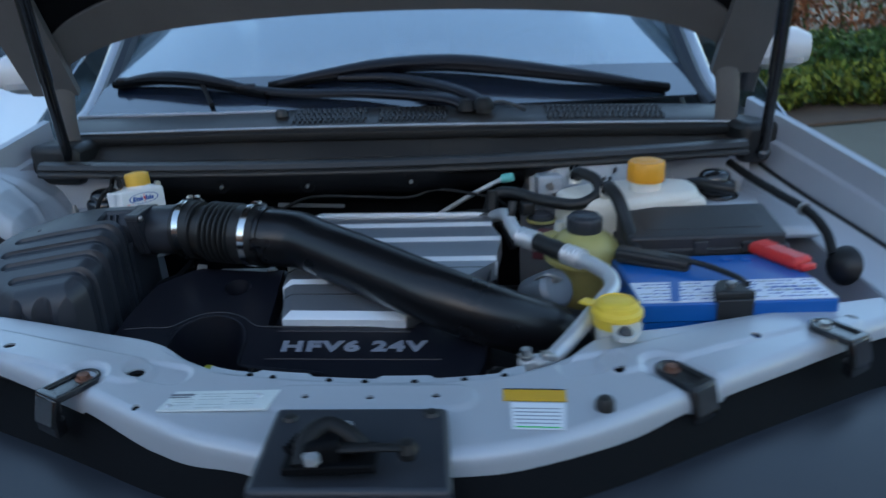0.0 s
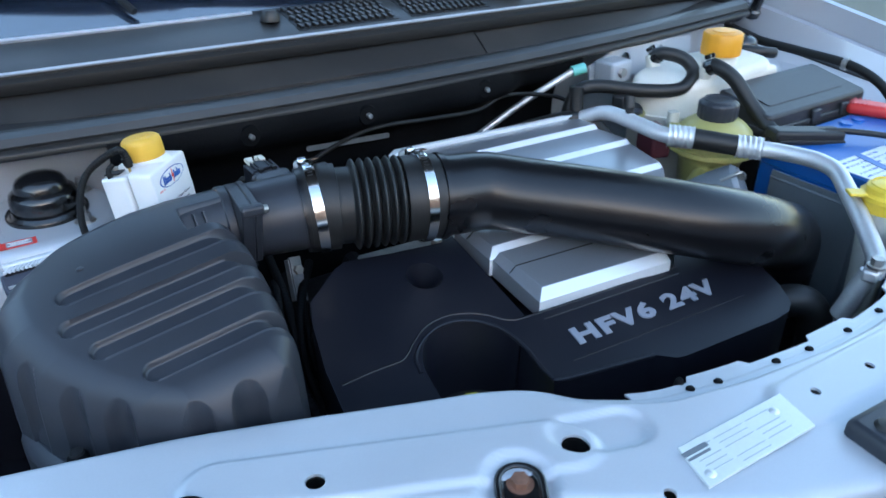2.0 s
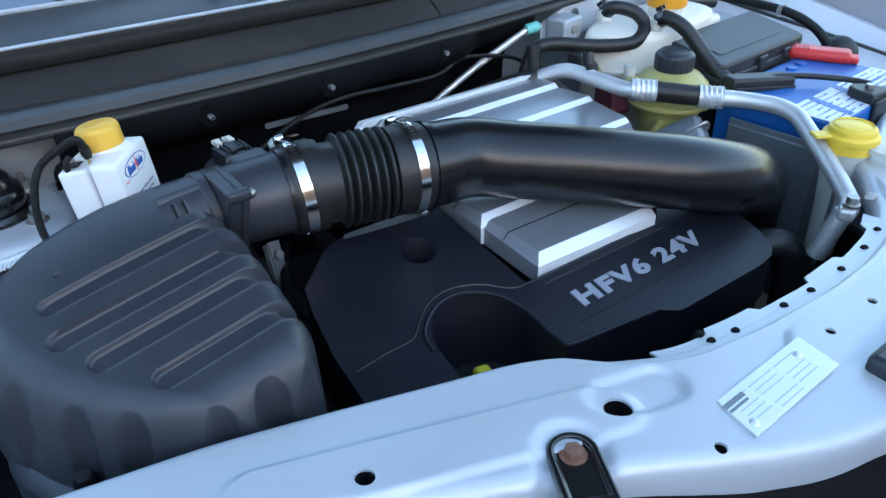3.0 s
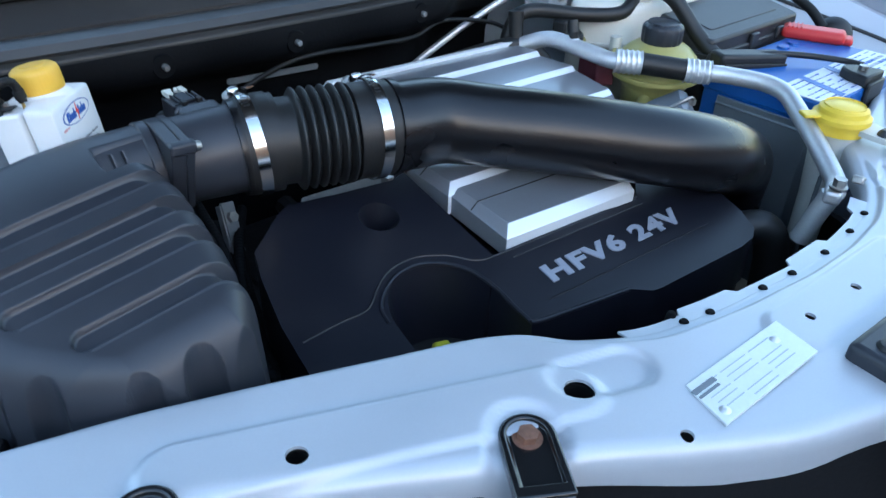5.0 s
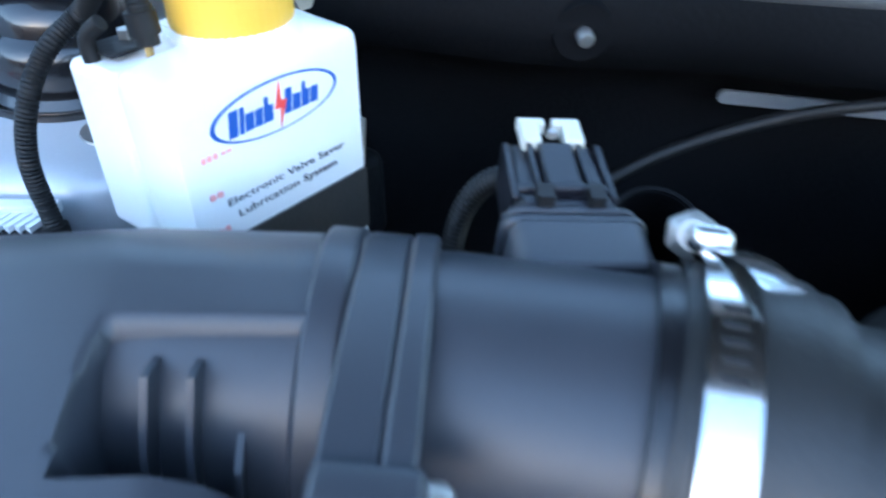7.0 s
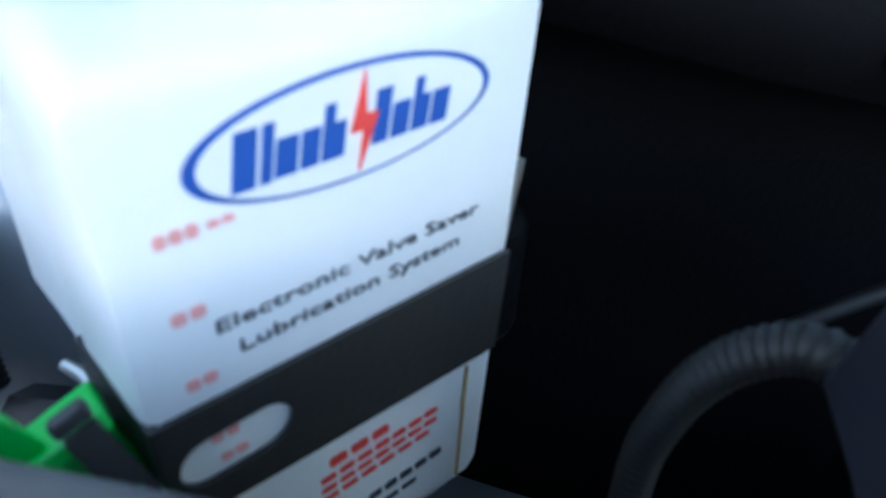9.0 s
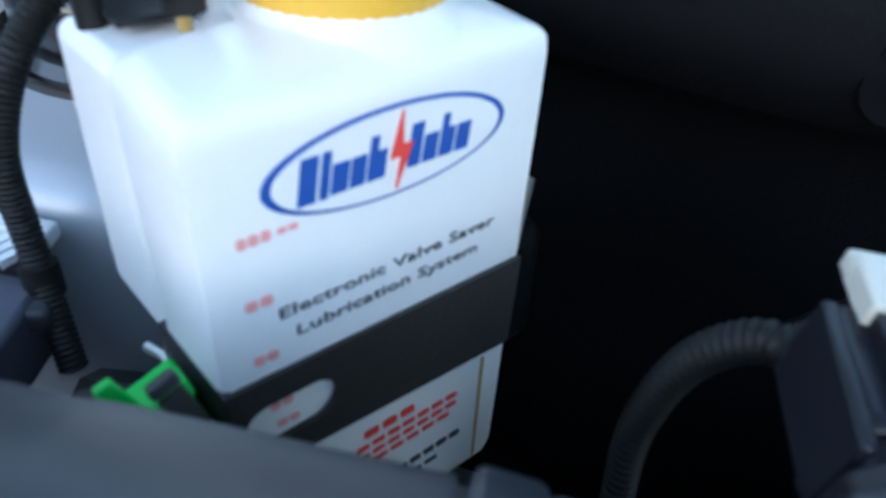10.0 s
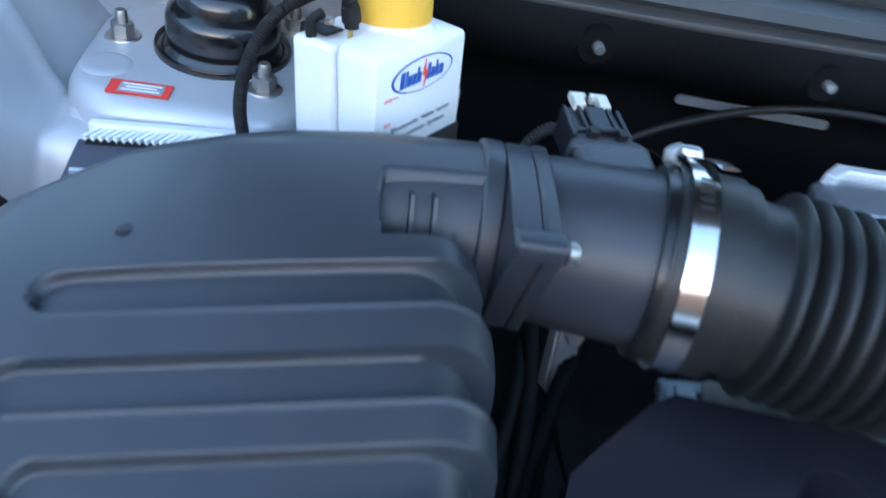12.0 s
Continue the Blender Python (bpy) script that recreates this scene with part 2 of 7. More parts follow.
def add_lathe(bm, profile, m=Matrix(), segs=32, wave=None):
    """A turned body: profile rows (radius, height) about the z axis of m. wave(angle, row): a factor on the radius."""
    rows = []
    for j, (r, z) in enumerate(profile):
        if r < 1e-6:
            rows.append([bm.verts.new(m @ Vector((0, 0, z)))])
        else:
            rows.append([bm.verts.new(m @ Vector((r * w * math.cos(a), r * w * math.sin(a), z))) for a, w in ((x, wave(x, j) if wave else 1.0) for x in (2 * math.pi * k / segs for k in range(segs)))])
    for a, b in zip(rows, rows[1:]):
        for k in range(segs):
            q = (k + 1) % segs
            if len(a) == 1 and len(b) > 1:
                bm.faces.new((a[0], b[q], b[k]))
            elif len(b) == 1 and len(a) > 1:
                bm.faces.new((a[k], a[q], b[0]))
            elif len(a) > 1:
                bm.faces.new((a[k], a[q], b[q], b[k]))
    return bm


def lathe(*a, **k):
    return add_lathe(bmesh.new(), *a, **k)


def add_box(bm, size, m=Matrix(), taper=1.0):
    """A box about m's origin; taper: the top's size against the bottom's."""
    x, y, z = (s / 2 for s in size)
    v = [bm.verts.new(m @ Vector((sx * x * (taper if sz > 0 else 1), sy * y * (taper if sz > 0 else 1), sz * z))) for sz in (-1, 1) for sy in (-1, 1) for sx in (-1, 1)]
    for q in ((0, 2, 3, 1), (4, 5, 7, 6), (0, 1, 5, 4), (2, 6, 7, 3), (0, 4, 6, 2), (1, 3, 7, 5)):
        bm.faces.new([v[i] for i in q])
    return bm


def box(*a, **k):
    return add_box(bmesh.new(), *a, **k)


def add_prism(bm, outline, z0, z1, m=Matrix()):
    """An outline in the xy plane drawn up from z0 to z1 (numbers or functions of x, y)."""
    h = lambda z, p: z(*p) if callable(z) else z
    lo = [bm.verts.new(m @ Vector((*p, h(z0, p)))) for p in outline]
    hi = [bm.verts.new(m @ Vector((*p, h(z1, p)))) for p in outline]
    n = len(outline)
    bm.faces.new(lo[::-1])
    bm.faces.new(hi)
    for k in range(n):
        bm.faces.new((lo[k], lo[(k + 1) % n], hi[(k + 1) % n], hi[k]))
    return bm


def prism(*a, **k):
    return add_prism(bmesh.new(), *a, **k)


def rounded(w, h, r, n=5, cx=0.0, cy=0.0):
    """A rounded rectangle's outline."""
    r = min(r, w / 2 - 1e-5, h / 2 - 1e-5)
    return [(cx + sx * (w / 2 - r) + r * math.cos(a), cy + sy * (h / 2 - r) + r * math.sin(a))
            for sx, sy, a0 in ((1, 1, 0), (-1, 1, 90), (-1, -1, 180), (1, -1, 270)) for a in (radians(a0 + 90 * k / n) for k in range(n + 1))]


def disc(r, n=20, cx=0.0, cy=0.0, ry=None):
    return [(cx + r * math.cos(2 * math.pi * k / n), cy + (ry or r) * math.sin(2 * math.pi * k / n)) for k in range(n)]


def smooth_outline(pts, n=6):
    """A closed smooth line through points."""
    P = [Vector((*p, 0)) for p in pts]
    out = []
    for i in range(len(P)):
        a, b, c, d = (P[(i + k) % len(P)] for k in (-1, 0, 1, 2))
        for k in range(n):
            t = k / n
            q = 0.5 * ((2 * b) + (c - a) * t + (2 * a - 5 * b + 4 * c - d) * t * t + (3 * b - a - 3 * c + d) * t ** 3)
            out.append((q.x, q.y))
    return out


def lerp(rows, x):
    """A value from sorted rows (x, value)."""
    xs, ys = [r[0] for r in rows], [r[1] for r in rows]
    return float(np.interp(x, xs, ys))


def step(a, b, x):
    t = min(1.0, max(0.0, (x - a) / (b - a)))
    return t * t * (3 - 2 * t)


def cut(bm, *cutters):
    """bm with the cutters' bodies taken away."""
    me = bpy.data.meshes.new("body")
    bmesh.ops.recalc_face_normals(bm, faces=bm.faces)
    bm.to_mesh(me)
    bm.free()
    ob = new("body", me)
    tmp = []
    for c in cutters:
        bmesh.ops.recalc_face_normals(c, faces=c.faces)
        cm = bpy.data.meshes.new("cutter")
        c.to_mesh(cm)
        c.free()
        co = new("cutter", cm)
        mod = ob.modifiers.new("cut", "BOOLEAN")
        mod.operation, mod.object, mod.solver = "DIFFERENCE", co, "EXACT"
        tmp.append(co)
    bpy.context.view_layer.update()
    res = bpy.data.meshes.new_from_object(ob.evaluated_get(bpy.context.evaluated_depsgraph_get()))
    out = bmesh.new()
    out.from_mesh(res)
    for o in (ob, *tmp):
        d = o.data
        bpy.data.objects.remove(o)
        bpy.data.meshes.remove(d)
    bpy.data.meshes.remove(res)
    return out


def letters(text, height, m, depth=0.0006, width=None, bold=0.0, spacing=1.0):
    """Raised letters in the xy plane of m, starting at its origin."""
    cu = bpy.data.curves.new("letters", "FONT")
    cu.body, cu.size, cu.extrude, cu.offset, cu.resolution_u, cu.space_character = text, height / 0.7, depth, bold * height, 3, spacing
    ob = new("letters", cu)
    bpy.context.view_layer.update()
    me = bpy.data.meshes.new_from_object(ob.evaluated_get(bpy.context.evaluated_depsgraph_get()))
    bm = bmesh.new()
    bm.from_mesh(me)
    bpy.data.objects.remove(ob)
    bpy.data.curves.remove(cu)
    bpy.data.meshes.remove(me)
    if width:
        xs = [v.co.x for v in bm.verts]
        s = width / (max(xs) - min(xs))
        for v in bm.verts:
            v.co.x *= s
    bm.transform(m)
    return bm


def basis(o, x, y):
    """A frame with its origin, x axis and y axis given."""
    x = Vector(x).normalized()
    z = x.cross(Vector(y)).normalized()
    y = z.cross(x)
    return Matrix(((x.x, y.x, z.x, o[0]), (x.y, y.y, z.y, o[1]), (x.z, y.z, z.z, o[2]), (0, 0, 0, 1)))


def along(a, b):
    """A frame at a whose z axis points to b."""
    d = (Vector(b) - Vector(a)).normalized()
    return Matrix.Translation(a) @ d.to_track_quat("Z", "Y").to_matrix().to_4x4()


def add_hex(bm, r, h, m):
    return add_prism(bm, disc(r, 6), 0, h, m)


CX = -0.063  # the car's middle


def mirror_x(x):
    return 2 * CX - x

# ---------------------------------------------------------------- setting
def build_ground():
    bm = bmesh.new()
    bmesh.ops.create_grid(bm, x_segments=60, y_segments=60, size=150)
    for v in bm.verts:
        v.co.z = 0.0
    part("ground", bm, ASPHALT)
    tagged(bpy.data.objects["ground"], "worn grey asphalt driveway", "ground", kind="structure")
    bm = prism(smooth_outline([(1.9, 6.9), (6, 7.4), (14, 8.5), (30, 9), (30, 20), (2.6, 20), (1.6, 10)], 8), 0.0, 0.035)
    part("verge", bm, SOIL, bevel=0.02)
    tagged(bpy.data.objects["verge"], "brown leaf litter verge below the hedge", "verge", kind="structure")


build_ground()

# ---------------------------------------------------------------- the car
car = thing("car", "silver car with its bonnet raised over the engine bay", "car", at=(CX, 1.5, 0))


def car_part(name, bm, material, parent=None, label="", **k):
    """A part of the car; its mesh is given in world places."""
    ob = part(name, bm, material, parent or car, label, **k)
    if parent is None:
        ob.matrix_parent_inverse = Matrix.Translation(-Vector(car.location))
    return ob


REAR_L = [(0.0, 0.757), (0.10, 0.768), (0.177, 0.784), (0.218, 0.808), (0.255, 0.836), (0.283, 0.853), (0.34, 0.873), (0.433, 0.907), (0.50, 0.930), (0.60, 0.955), (0.68, 0.975)]
REAR_R = [(0.0, 0.757), (0.07, 0.756), (0.137, 0.763), (0.189, 0.781), (0.217, 0.797), (0.25, 0.826), (0.28, 0.845), (0.317, 0.854), (0.368, 0.863), (0.447, 0.886), (0.527, 0.908), (0.594, 0.925), (0.68, 0.945)]
FRONT_L = [(0.0, 0.612), (0.087, 0.620), (0.133, 0.636), (0.177, 0.650), (0.236, 0.684), (0.302, 0.727), (0.358, 0.758), (0.456, 0.814), (0.60, 0.888), (0.68, 0.920)]
FRONT_R = [(0.0, 0.612), (0.083, 0.614), (0.136, 0.620), (0.192, 0.637), (0.251, 0.662), (0.319, 0.700), (0.393, 0.741), (0.471, 0.780), (0.514, 0.803), (0.60, 0.850), (0.68, 0.885)]


def seg_dist(x, y, a, b):
    ax, ay, bx, by = *a, *b
    t = max(0.0, min(1.0, ((x - ax) * (bx - ax) + (y - ay) * (by - ay)) / ((bx - ax) ** 2 + (by - ay) ** 2)))
    return math.hypot(x - ax - t * (bx - ax), y - ay - t * (by - ay))


def slam_z(x, y):
    """The height of the upper radiator support without its rolled edges."""
    z = 0.981 - 0.016 * (x - CX) - 0.05 * max(0.0, 0.80 - y)
    for s in (-1, 1):
        mx = CX + s * (x - CX)
        z += 0.0040 * (1 - step(0.0205, 0.0265, seg_dist(mx, y, (-0.335, 0.772), (-0.56, 0.862))))
        z -= 0.0045 * (1 - step(0.0160, 0.0210, seg_dist(mx, y, (-0.286, 0.764), (-0.325, 0.776))))
        z -= 0.0050 * (1 - step(0.0225, 0.0275, seg_dist(mx, y, (-0.385, 0.762), (-0.44, 0.70))))
        z += 0.0030 * (1 - step(0.010, 0.016, seg_dist(mx, y, (-0.60, 0.84), (-0.64, 0.86))))
    z += 0.0030 * (1 - step(0.019, 0.025, seg_dist(x, y, (-0.15, 0.712), (0.025, 0.708))))
    return z


def build_slam():
    """The pressed steel bar over the radiator, rolled down at both edges."""
    bm = bmesh.new()
    NU, NV = 400, 60
    top, low = [], []
    for i in range(NU + 1):
        dx = -0.66 + 1.32 * i / NU
        x = CX + dx
        yr = lerp(REAR_L if dx < 0 else REAR_R, abs(dx))
        yf = lerp(FRONT_L if dx < 0 else FRONT_R, abs(dx))
        # the edges are eased so that they read as one bent line
        yr = sum(lerp(REAR_L if d < 0 else REAR_R, abs(d)) for d in (dx - 0.015, dx - 0.007, dx, dx + 0.007, dx + 0.015)) / 5
        yf = sum(lerp(FRONT_L if d < 0 else FRONT_R, abs(d)) for d in (dx - 0.02, dx - 0.01, dx, dx + 0.01, dx + 0.02)) / 5
        a, b = [], []
        for j in range(NV + 1):
            v = j / NV
            v = v + 0.10 * math.sin(2 * math.pi * v) * -0.6
            y = yr + (yf - yr) * v
            z = slam_z(x, y)
            e = (yr - y)
            z -= 0.010 * (1 - math.sqrt(max(0.0, 1 - (1 - min(1.0, e / 0.010)) ** 2)))
            flange = step(0.26, 0.22, abs(dx))
            z -= 0.007 * flange * (1 - step(0.014, 0.020, e))
            e = (y - yf)
            z -= 0.016 * (1 - math.sqrt(max(0.0, 1 - (1 - min(1.0, e / 0.016)) ** 2)))
            a.append(bm.verts.new((x, y, z)))
            b.append(bm.verts.new((x, y, z - 0.0025 - (0.0 if 0 < j < NV else (0.005 + 0.013 * step(0.34, 0.20, abs(dx)) if j == NV else 0.010)))))
        top.append(a)
        low.append(b)
    for i in range(NU):
        for j in range(NV):
            bm.faces.new((top[i][j], top[i][j + 1], top[i + 1][j + 1], top[i + 1][j]))
            bm.faces.new((low[i][j], low[i + 1][j], low[i + 1][j + 1], low[i][j + 1]))
    for i in range(NU):
        for j in (0, NV):
            bm.faces.new((top[i][j], top[i + 1][j], low[i + 1][j], low[i][j]))
    for j in range(NV):
        for i in (0, NU):
            bm.faces.new((top[i][j], low[i][j], low[i][j + 1], top[i][j + 1]))
    holes = bmesh.new()
    for x, y, r in ((-0.503, 0.831, 0.0068), (-0.330, 0.768, 0.0105), (-0.131, 0.711, 0.0042), (-0.063, 0.707, 0.0042), (0.006, 0.708, 0.0042),
                    (0.207, 0.755, 0.0075), (0.385, 0.823, 0.0060), (0.525, 0.873, 0.0078), (-0.305, 0.702, 0.0045), (-0.205, 0.776, 0.0034), (-0.150, 0.769, 0.0034), (-0.10, 0.765, 0.0032), (-0.06, 0.7635, 0.0032), (-0.02, 0.763, 0.0032), (0.03, 0.763, 0.0032)):
        add_prism(holes, disc(r, 24, x, y), 0.90 if r < 0.0036 else slam_z(x, y) - 0.014, 1.05)
    bm = cut(bm, holes)
    return car_part("radiator_support", bm, PAINT_IN, label="pale silver painted steel radiator support with punched holes", smooth=50)


slam = build_slam()
# dark cups added below the larger holes to give them their shade
for x, y, r in ((-0.503, 0.831, 0.0068), (-0.330, 0.768, 0.0105), (0.207, 0.755, 0.0075), (0.525, 0.873, 0.0078)):
    car_part("hole_cup", lathe([(r * 1.25, -0.0075), (r * 1.4, -0.0075), (r * 1.4, -0.030), (0.0, -0.030), (0.0, -0.028), (r * 1.25, -0.028), (r * 1.25, -0.0075)], pose(x, y, slam_z(x, y)), 20), DARK, slam)


def sheet(rows_a, rows_b, n=24, thick=0.0, mid=None):
    """A skin between two smooth lines of equal count, with thickness."""
    A, B = curve_pts(rows_a, n), curve_pts(rows_b, n)
    M = curve_pts(mid, n) if mid else None
    bm = bmesh.new()
    K = 12
    G = []
    for i, (a, b) in enumerate(zip(A, B)):
        row = []
        for k in range(K + 1):
            t = k / K
            if M:
                p = (1 - t) ** 2 * a + 2 * t * (1 - t) * (2 * M[i] - 0.5 * a - 0.5 * b) + t * t * b
            else:
                p = a.lerp(b, t)
            row.append(bm.verts.new(p))
        G.append(row)
    for i in range(len(G) - 1):
        for k in range(K):
            bm.faces.new((G[i][k], G[i][k + 1], G[i + 1][k + 1], G[i + 1][k]))
    if thick:
        bmesh.ops.recalc_face_normals(bm, faces=bm.faces)
        geo = bmesh.ops.solidify(bm, geom=bm.faces[:], thickness=thick)
    return bm


def flip(pts, s):
    """Points of the right side, or mirrored to the left side for s = -1."""
    return [(p[0] if s > 0 else mirror_x(p[0]), *p[1:]) for p in pts]


WING = [(0.621, 1.47, 1.157), (0.645, 1.40, 1.138), (0.686, 1.30, 1.109), (0.753, 1.12, 1.055), (0.798, 0.97, 1.005), (0.818, 0.80, 0.955), (0.785, 0.62, 0.895)]
GUTTER = [(0.580, 1.47, 1.045), (0.592, 1.40, 1.020), (0.606, 1.30, 0.992), (0.632, 1.12, 0.955), (0.660, 0.97, 0.925), (0.668, 0.80, 0.88), (0.64, 0.66, 0.80)]
for s in (1, -1):
    crest, gutter = flip(WING, s), flip(GUTTER, s)
    lip = [(x - s * 0.010, y, z - 0.002) for x, y, z in crest]
    face = [(x - s * 0.013, y, z - 0.044) for x, y, z in crest]
    ridge = [(x - s * 0.024, y, z - 0.047) for x, y, z in crest]
    foot = [(0.72 * a[0] + 0.28 * b[0] - s * 0.008, a[1], min(a[2] - 0.070, 0.15 * a[2] + 0.85 * b[2])) for a, b in zip(crest, gutter)]
    outer = [(x + s * 0.075, y, z - 0.20) for x, y, z in crest]
    sill = [(CX + s * (0.90 if y > 0.7 else 0.86), y, 0.34 if y > 1.4 else 0.60) for x, y, z in crest]
    fender = car_part("fender", sheet(crest, outer, 6, 0.002, [(a[0] + s * 0.052, a[1], a[2] - 0.070) for a, b in zip(crest, outer)]), PAINT, label="silver front wing")
    car_part("fender_side", sheet(outer, sill, 6, 0.002), PAINT, fender)
    car_part("fender_lip", sheet(crest, lip, 6, 0.002), PAINT, fender)
    car_part("fender_step", sheet(lip, face, 6, 0.002), PAINT, fender)
    car_part("fender_ridge", sheet(face, ridge, 6, 0.002), PAINT, fender)
    car_part("fender_foot", sheet(ridge, foot, 6, 0.002), PAINT, fender)
    car_part("inner_wing_ledge", sheet(foot, gutter, 6, 0.002), PAINT_IN, label="silver inner wing ledge")
    wall = [(x - s * 0.03, y, 0.52) for x, y, z in gutter]
    car_part("inner_wing", sheet(gutter, wall, 6, 0.003, [(p[0] - s * 0.022, p[1], p[2] - 0.20) for p in gutter]), PAINT_IN, label="silver inner wing wall")
    # black rubber seam where the wing's foot meets the ledge
    car_part("seam_strip", tube([(p[0] - s * 0.004, p[1], p[2] + 0.003) for p in foot[1:6]], 0.0035, 8), RUBBER, label="black rubber seam strip")

# thin welded flange with weld-nut holes along the support's rear edge
def support_flange():
    bm = bmesh.new()
    top, low = [], []
    for k in range(61):
        dx = -0.19 + 0.36 * k / 60
        x = CX + dx
        yr = sum(lerp(REAR_L if d < 0 else REAR_R, abs(d)) for d in (dx - 0.015, dx, dx + 0.015)) / 3
        tab = 0.004 + 0.007 * step(0.2, 0.3, math.sin(dx * 46.0))
        z = slam_z(x, yr - 0.012) - 0.0075
        top.append([bm.verts.new((x, yr - 0.010, z)), bm.verts.new((x, yr + tab, z - 0.001))])
        low.append([bm.verts.new((x, yr - 0.010, z - 0.002)), bm.verts.new((x, yr + tab, z - 0.003))])
    for k in range(60):
        bm.faces.new((top[k][0], top[k + 1][0], top[k + 1][1], top[k][1]))
        bm.faces.new((low[k][1], low[k + 1][1], low[k + 1][0], low[k][0]))
        bm.faces.new((top[k][1], top[k + 1][1], low[k + 1][1], low[k][1]))
    bm.faces.new((top[0][0], top[0][1], low[0][1], low[0][0]))
    bm.faces.new((top[-1][1], top[-1][0], low[-1][0], low[-1][1]))
    return bm


flange_edge = car_part("support_flange", support_flange(), PAINT_IN, label="thin silver flange with small black plugs")
# black discs laid on the flange for the dark inside its holes
for dx in (-0.141, -0.114, -0.05, -0.01, 0.045, 0.10, 0.145):
    yr = lerp(REAR_L if dx < 0 else REAR_R, abs(dx))
    car_part("hole_plug", lathe([(0.0, 0.0022), (0.0028, 0.0018), (0.0040, 0.0), (0.0040, -0.003), (0.0, -0.003)], pose(CX + dx, yr - 0.005, slam_z(CX + dx, yr - 0.012) - 0.0074), 14), MATTE, flange_edge)

# strut towers
def strut_tower(x, y, s):
    """A boxed-out tower: flat top, soft shoulders, straight front."""
    z = 1.006 if s < 0 else 1.018
    bm = bmesh.new()
    ring = rounded(0.150, 0.150, 0.045, 10)
    rows = []
    for grow, dz in ((0.0, 0.0), (0.80, 0.0), (0.90, -0.0010), (0.95, -0.0035), (0.985, -0.0085), (1.0, -0.016), (1.03, -0.05), (1.10, -0.13), (1.25, -0.45)):
        rows.append([bm.verts.new((x + px * grow, y + 0.012 + py * grow, z + dz)) for px, py in ring])
    for a, b in zip(rows, rows[1:]):
        for k in range(len(ring)):
            q = (k + 1) % len(ring)
            bm.faces.new((a[k], b[k], b[q], a[q]))
    bmesh.ops.remove_doubles(bm, verts=bm.verts[:], dist=1e-6)
    bmesh.ops.recalc_face_normals(bm, faces=bm.faces[:])
    return car_part("strut_tower", bm, PAINT_IN, label="silver painted suspension tower", smooth=60)


strut_tower(-0.598, 1.315, -1)
strut_tower(0.487, 1.285, 1)
# shelf between the tower and the firewall, and the tower skirts
for s, yb in ((-1, 1.262), (1, 1.14)):
    x0, x1 = (-0.668, -0.50) if s < 0 else (0.41, 0.62)
    z = 0.994 if s < 0 else 1.0
    car_part("wing_shelf", prism([(x0, yb), (x1, yb), (x1, 1.42), (x0, 1.42)], z - 0.02, z), PAINT_IN, label="silver shelf behind the suspension tower", bevel=0.01, segs=3)
for s in (-1, 1):
    for k, (dx, dy) in enumerate(((-0.054, 0.018), (0.037, -0.028), (0.048, 0.058))):
        x, y = ((-0.598, 1.318) if s < 0 else (0.487, 1.288))
        z = 1.006 if s < 0 else 1.018
        px, py = x + (dx if s < 0 else -dx), y + dy
        nut = car_part("tower_nut", add_hex(lathe([(0.0, 0.0), (0.0115, 0.0), (0.0105, 0.002), (0.0, 0.0025)], pose(px, py, z - 0.001), 20), 0.0070, 0.008, pose(px, py, z + 0.001)), ZINC, label="zinc plated tower nut")
        car_part("stud", lathe([(0.0, 0.0), (0.0038, 0.0), (0.0038, 0.015), (0.0029, 0.017), (0.0, 0.017)], pose(px, py, z), 14), ZINC, nut)
    x, y, z = (-0.591, 1.336, 1.005) if s < 0 else (0.492, 1.283, 1.016)
    dust_cap = car_part("tower_cap", lathe([(0.0, 0.047), (0.010, 0.0465), (0.018, 0.0445), (0.0235, 0.041), (0.0262, 0.036), (0.0272, 0.031), (0.0300, 0.0292), (0.0330, 0.0268), (0.0345, 0.022), (0.0348, 0.013), (0.0335, 0.006), (0.0, 0.006)], pose(x, y, z), 48), BLACKMETAL, label="round black tower cap")
    car_part("cap_ring", lathe([(0.0, 0.007), (0.0345, 0.007), (0.0375, 0.0035), (0.0400, 0.003), (0.0415, 0.005), (0.0422, 0.0035), (0.0420, 0.0), (0.0, 0.0)], pose(x, y, z), 48), BLACKMETAL, dust_cap)

# pressings on the left tower
for px, py, r, h in ((-0.652, 1.298, 0.015, 0.0014),):
    car_part("pressed_dimple", lathe([(r, 0.0), (r * 0.9, h * 0.7), (r * 0.6, h), (0.0, h)], pose(px, py, 1.0058), 24), PAINT_IN)

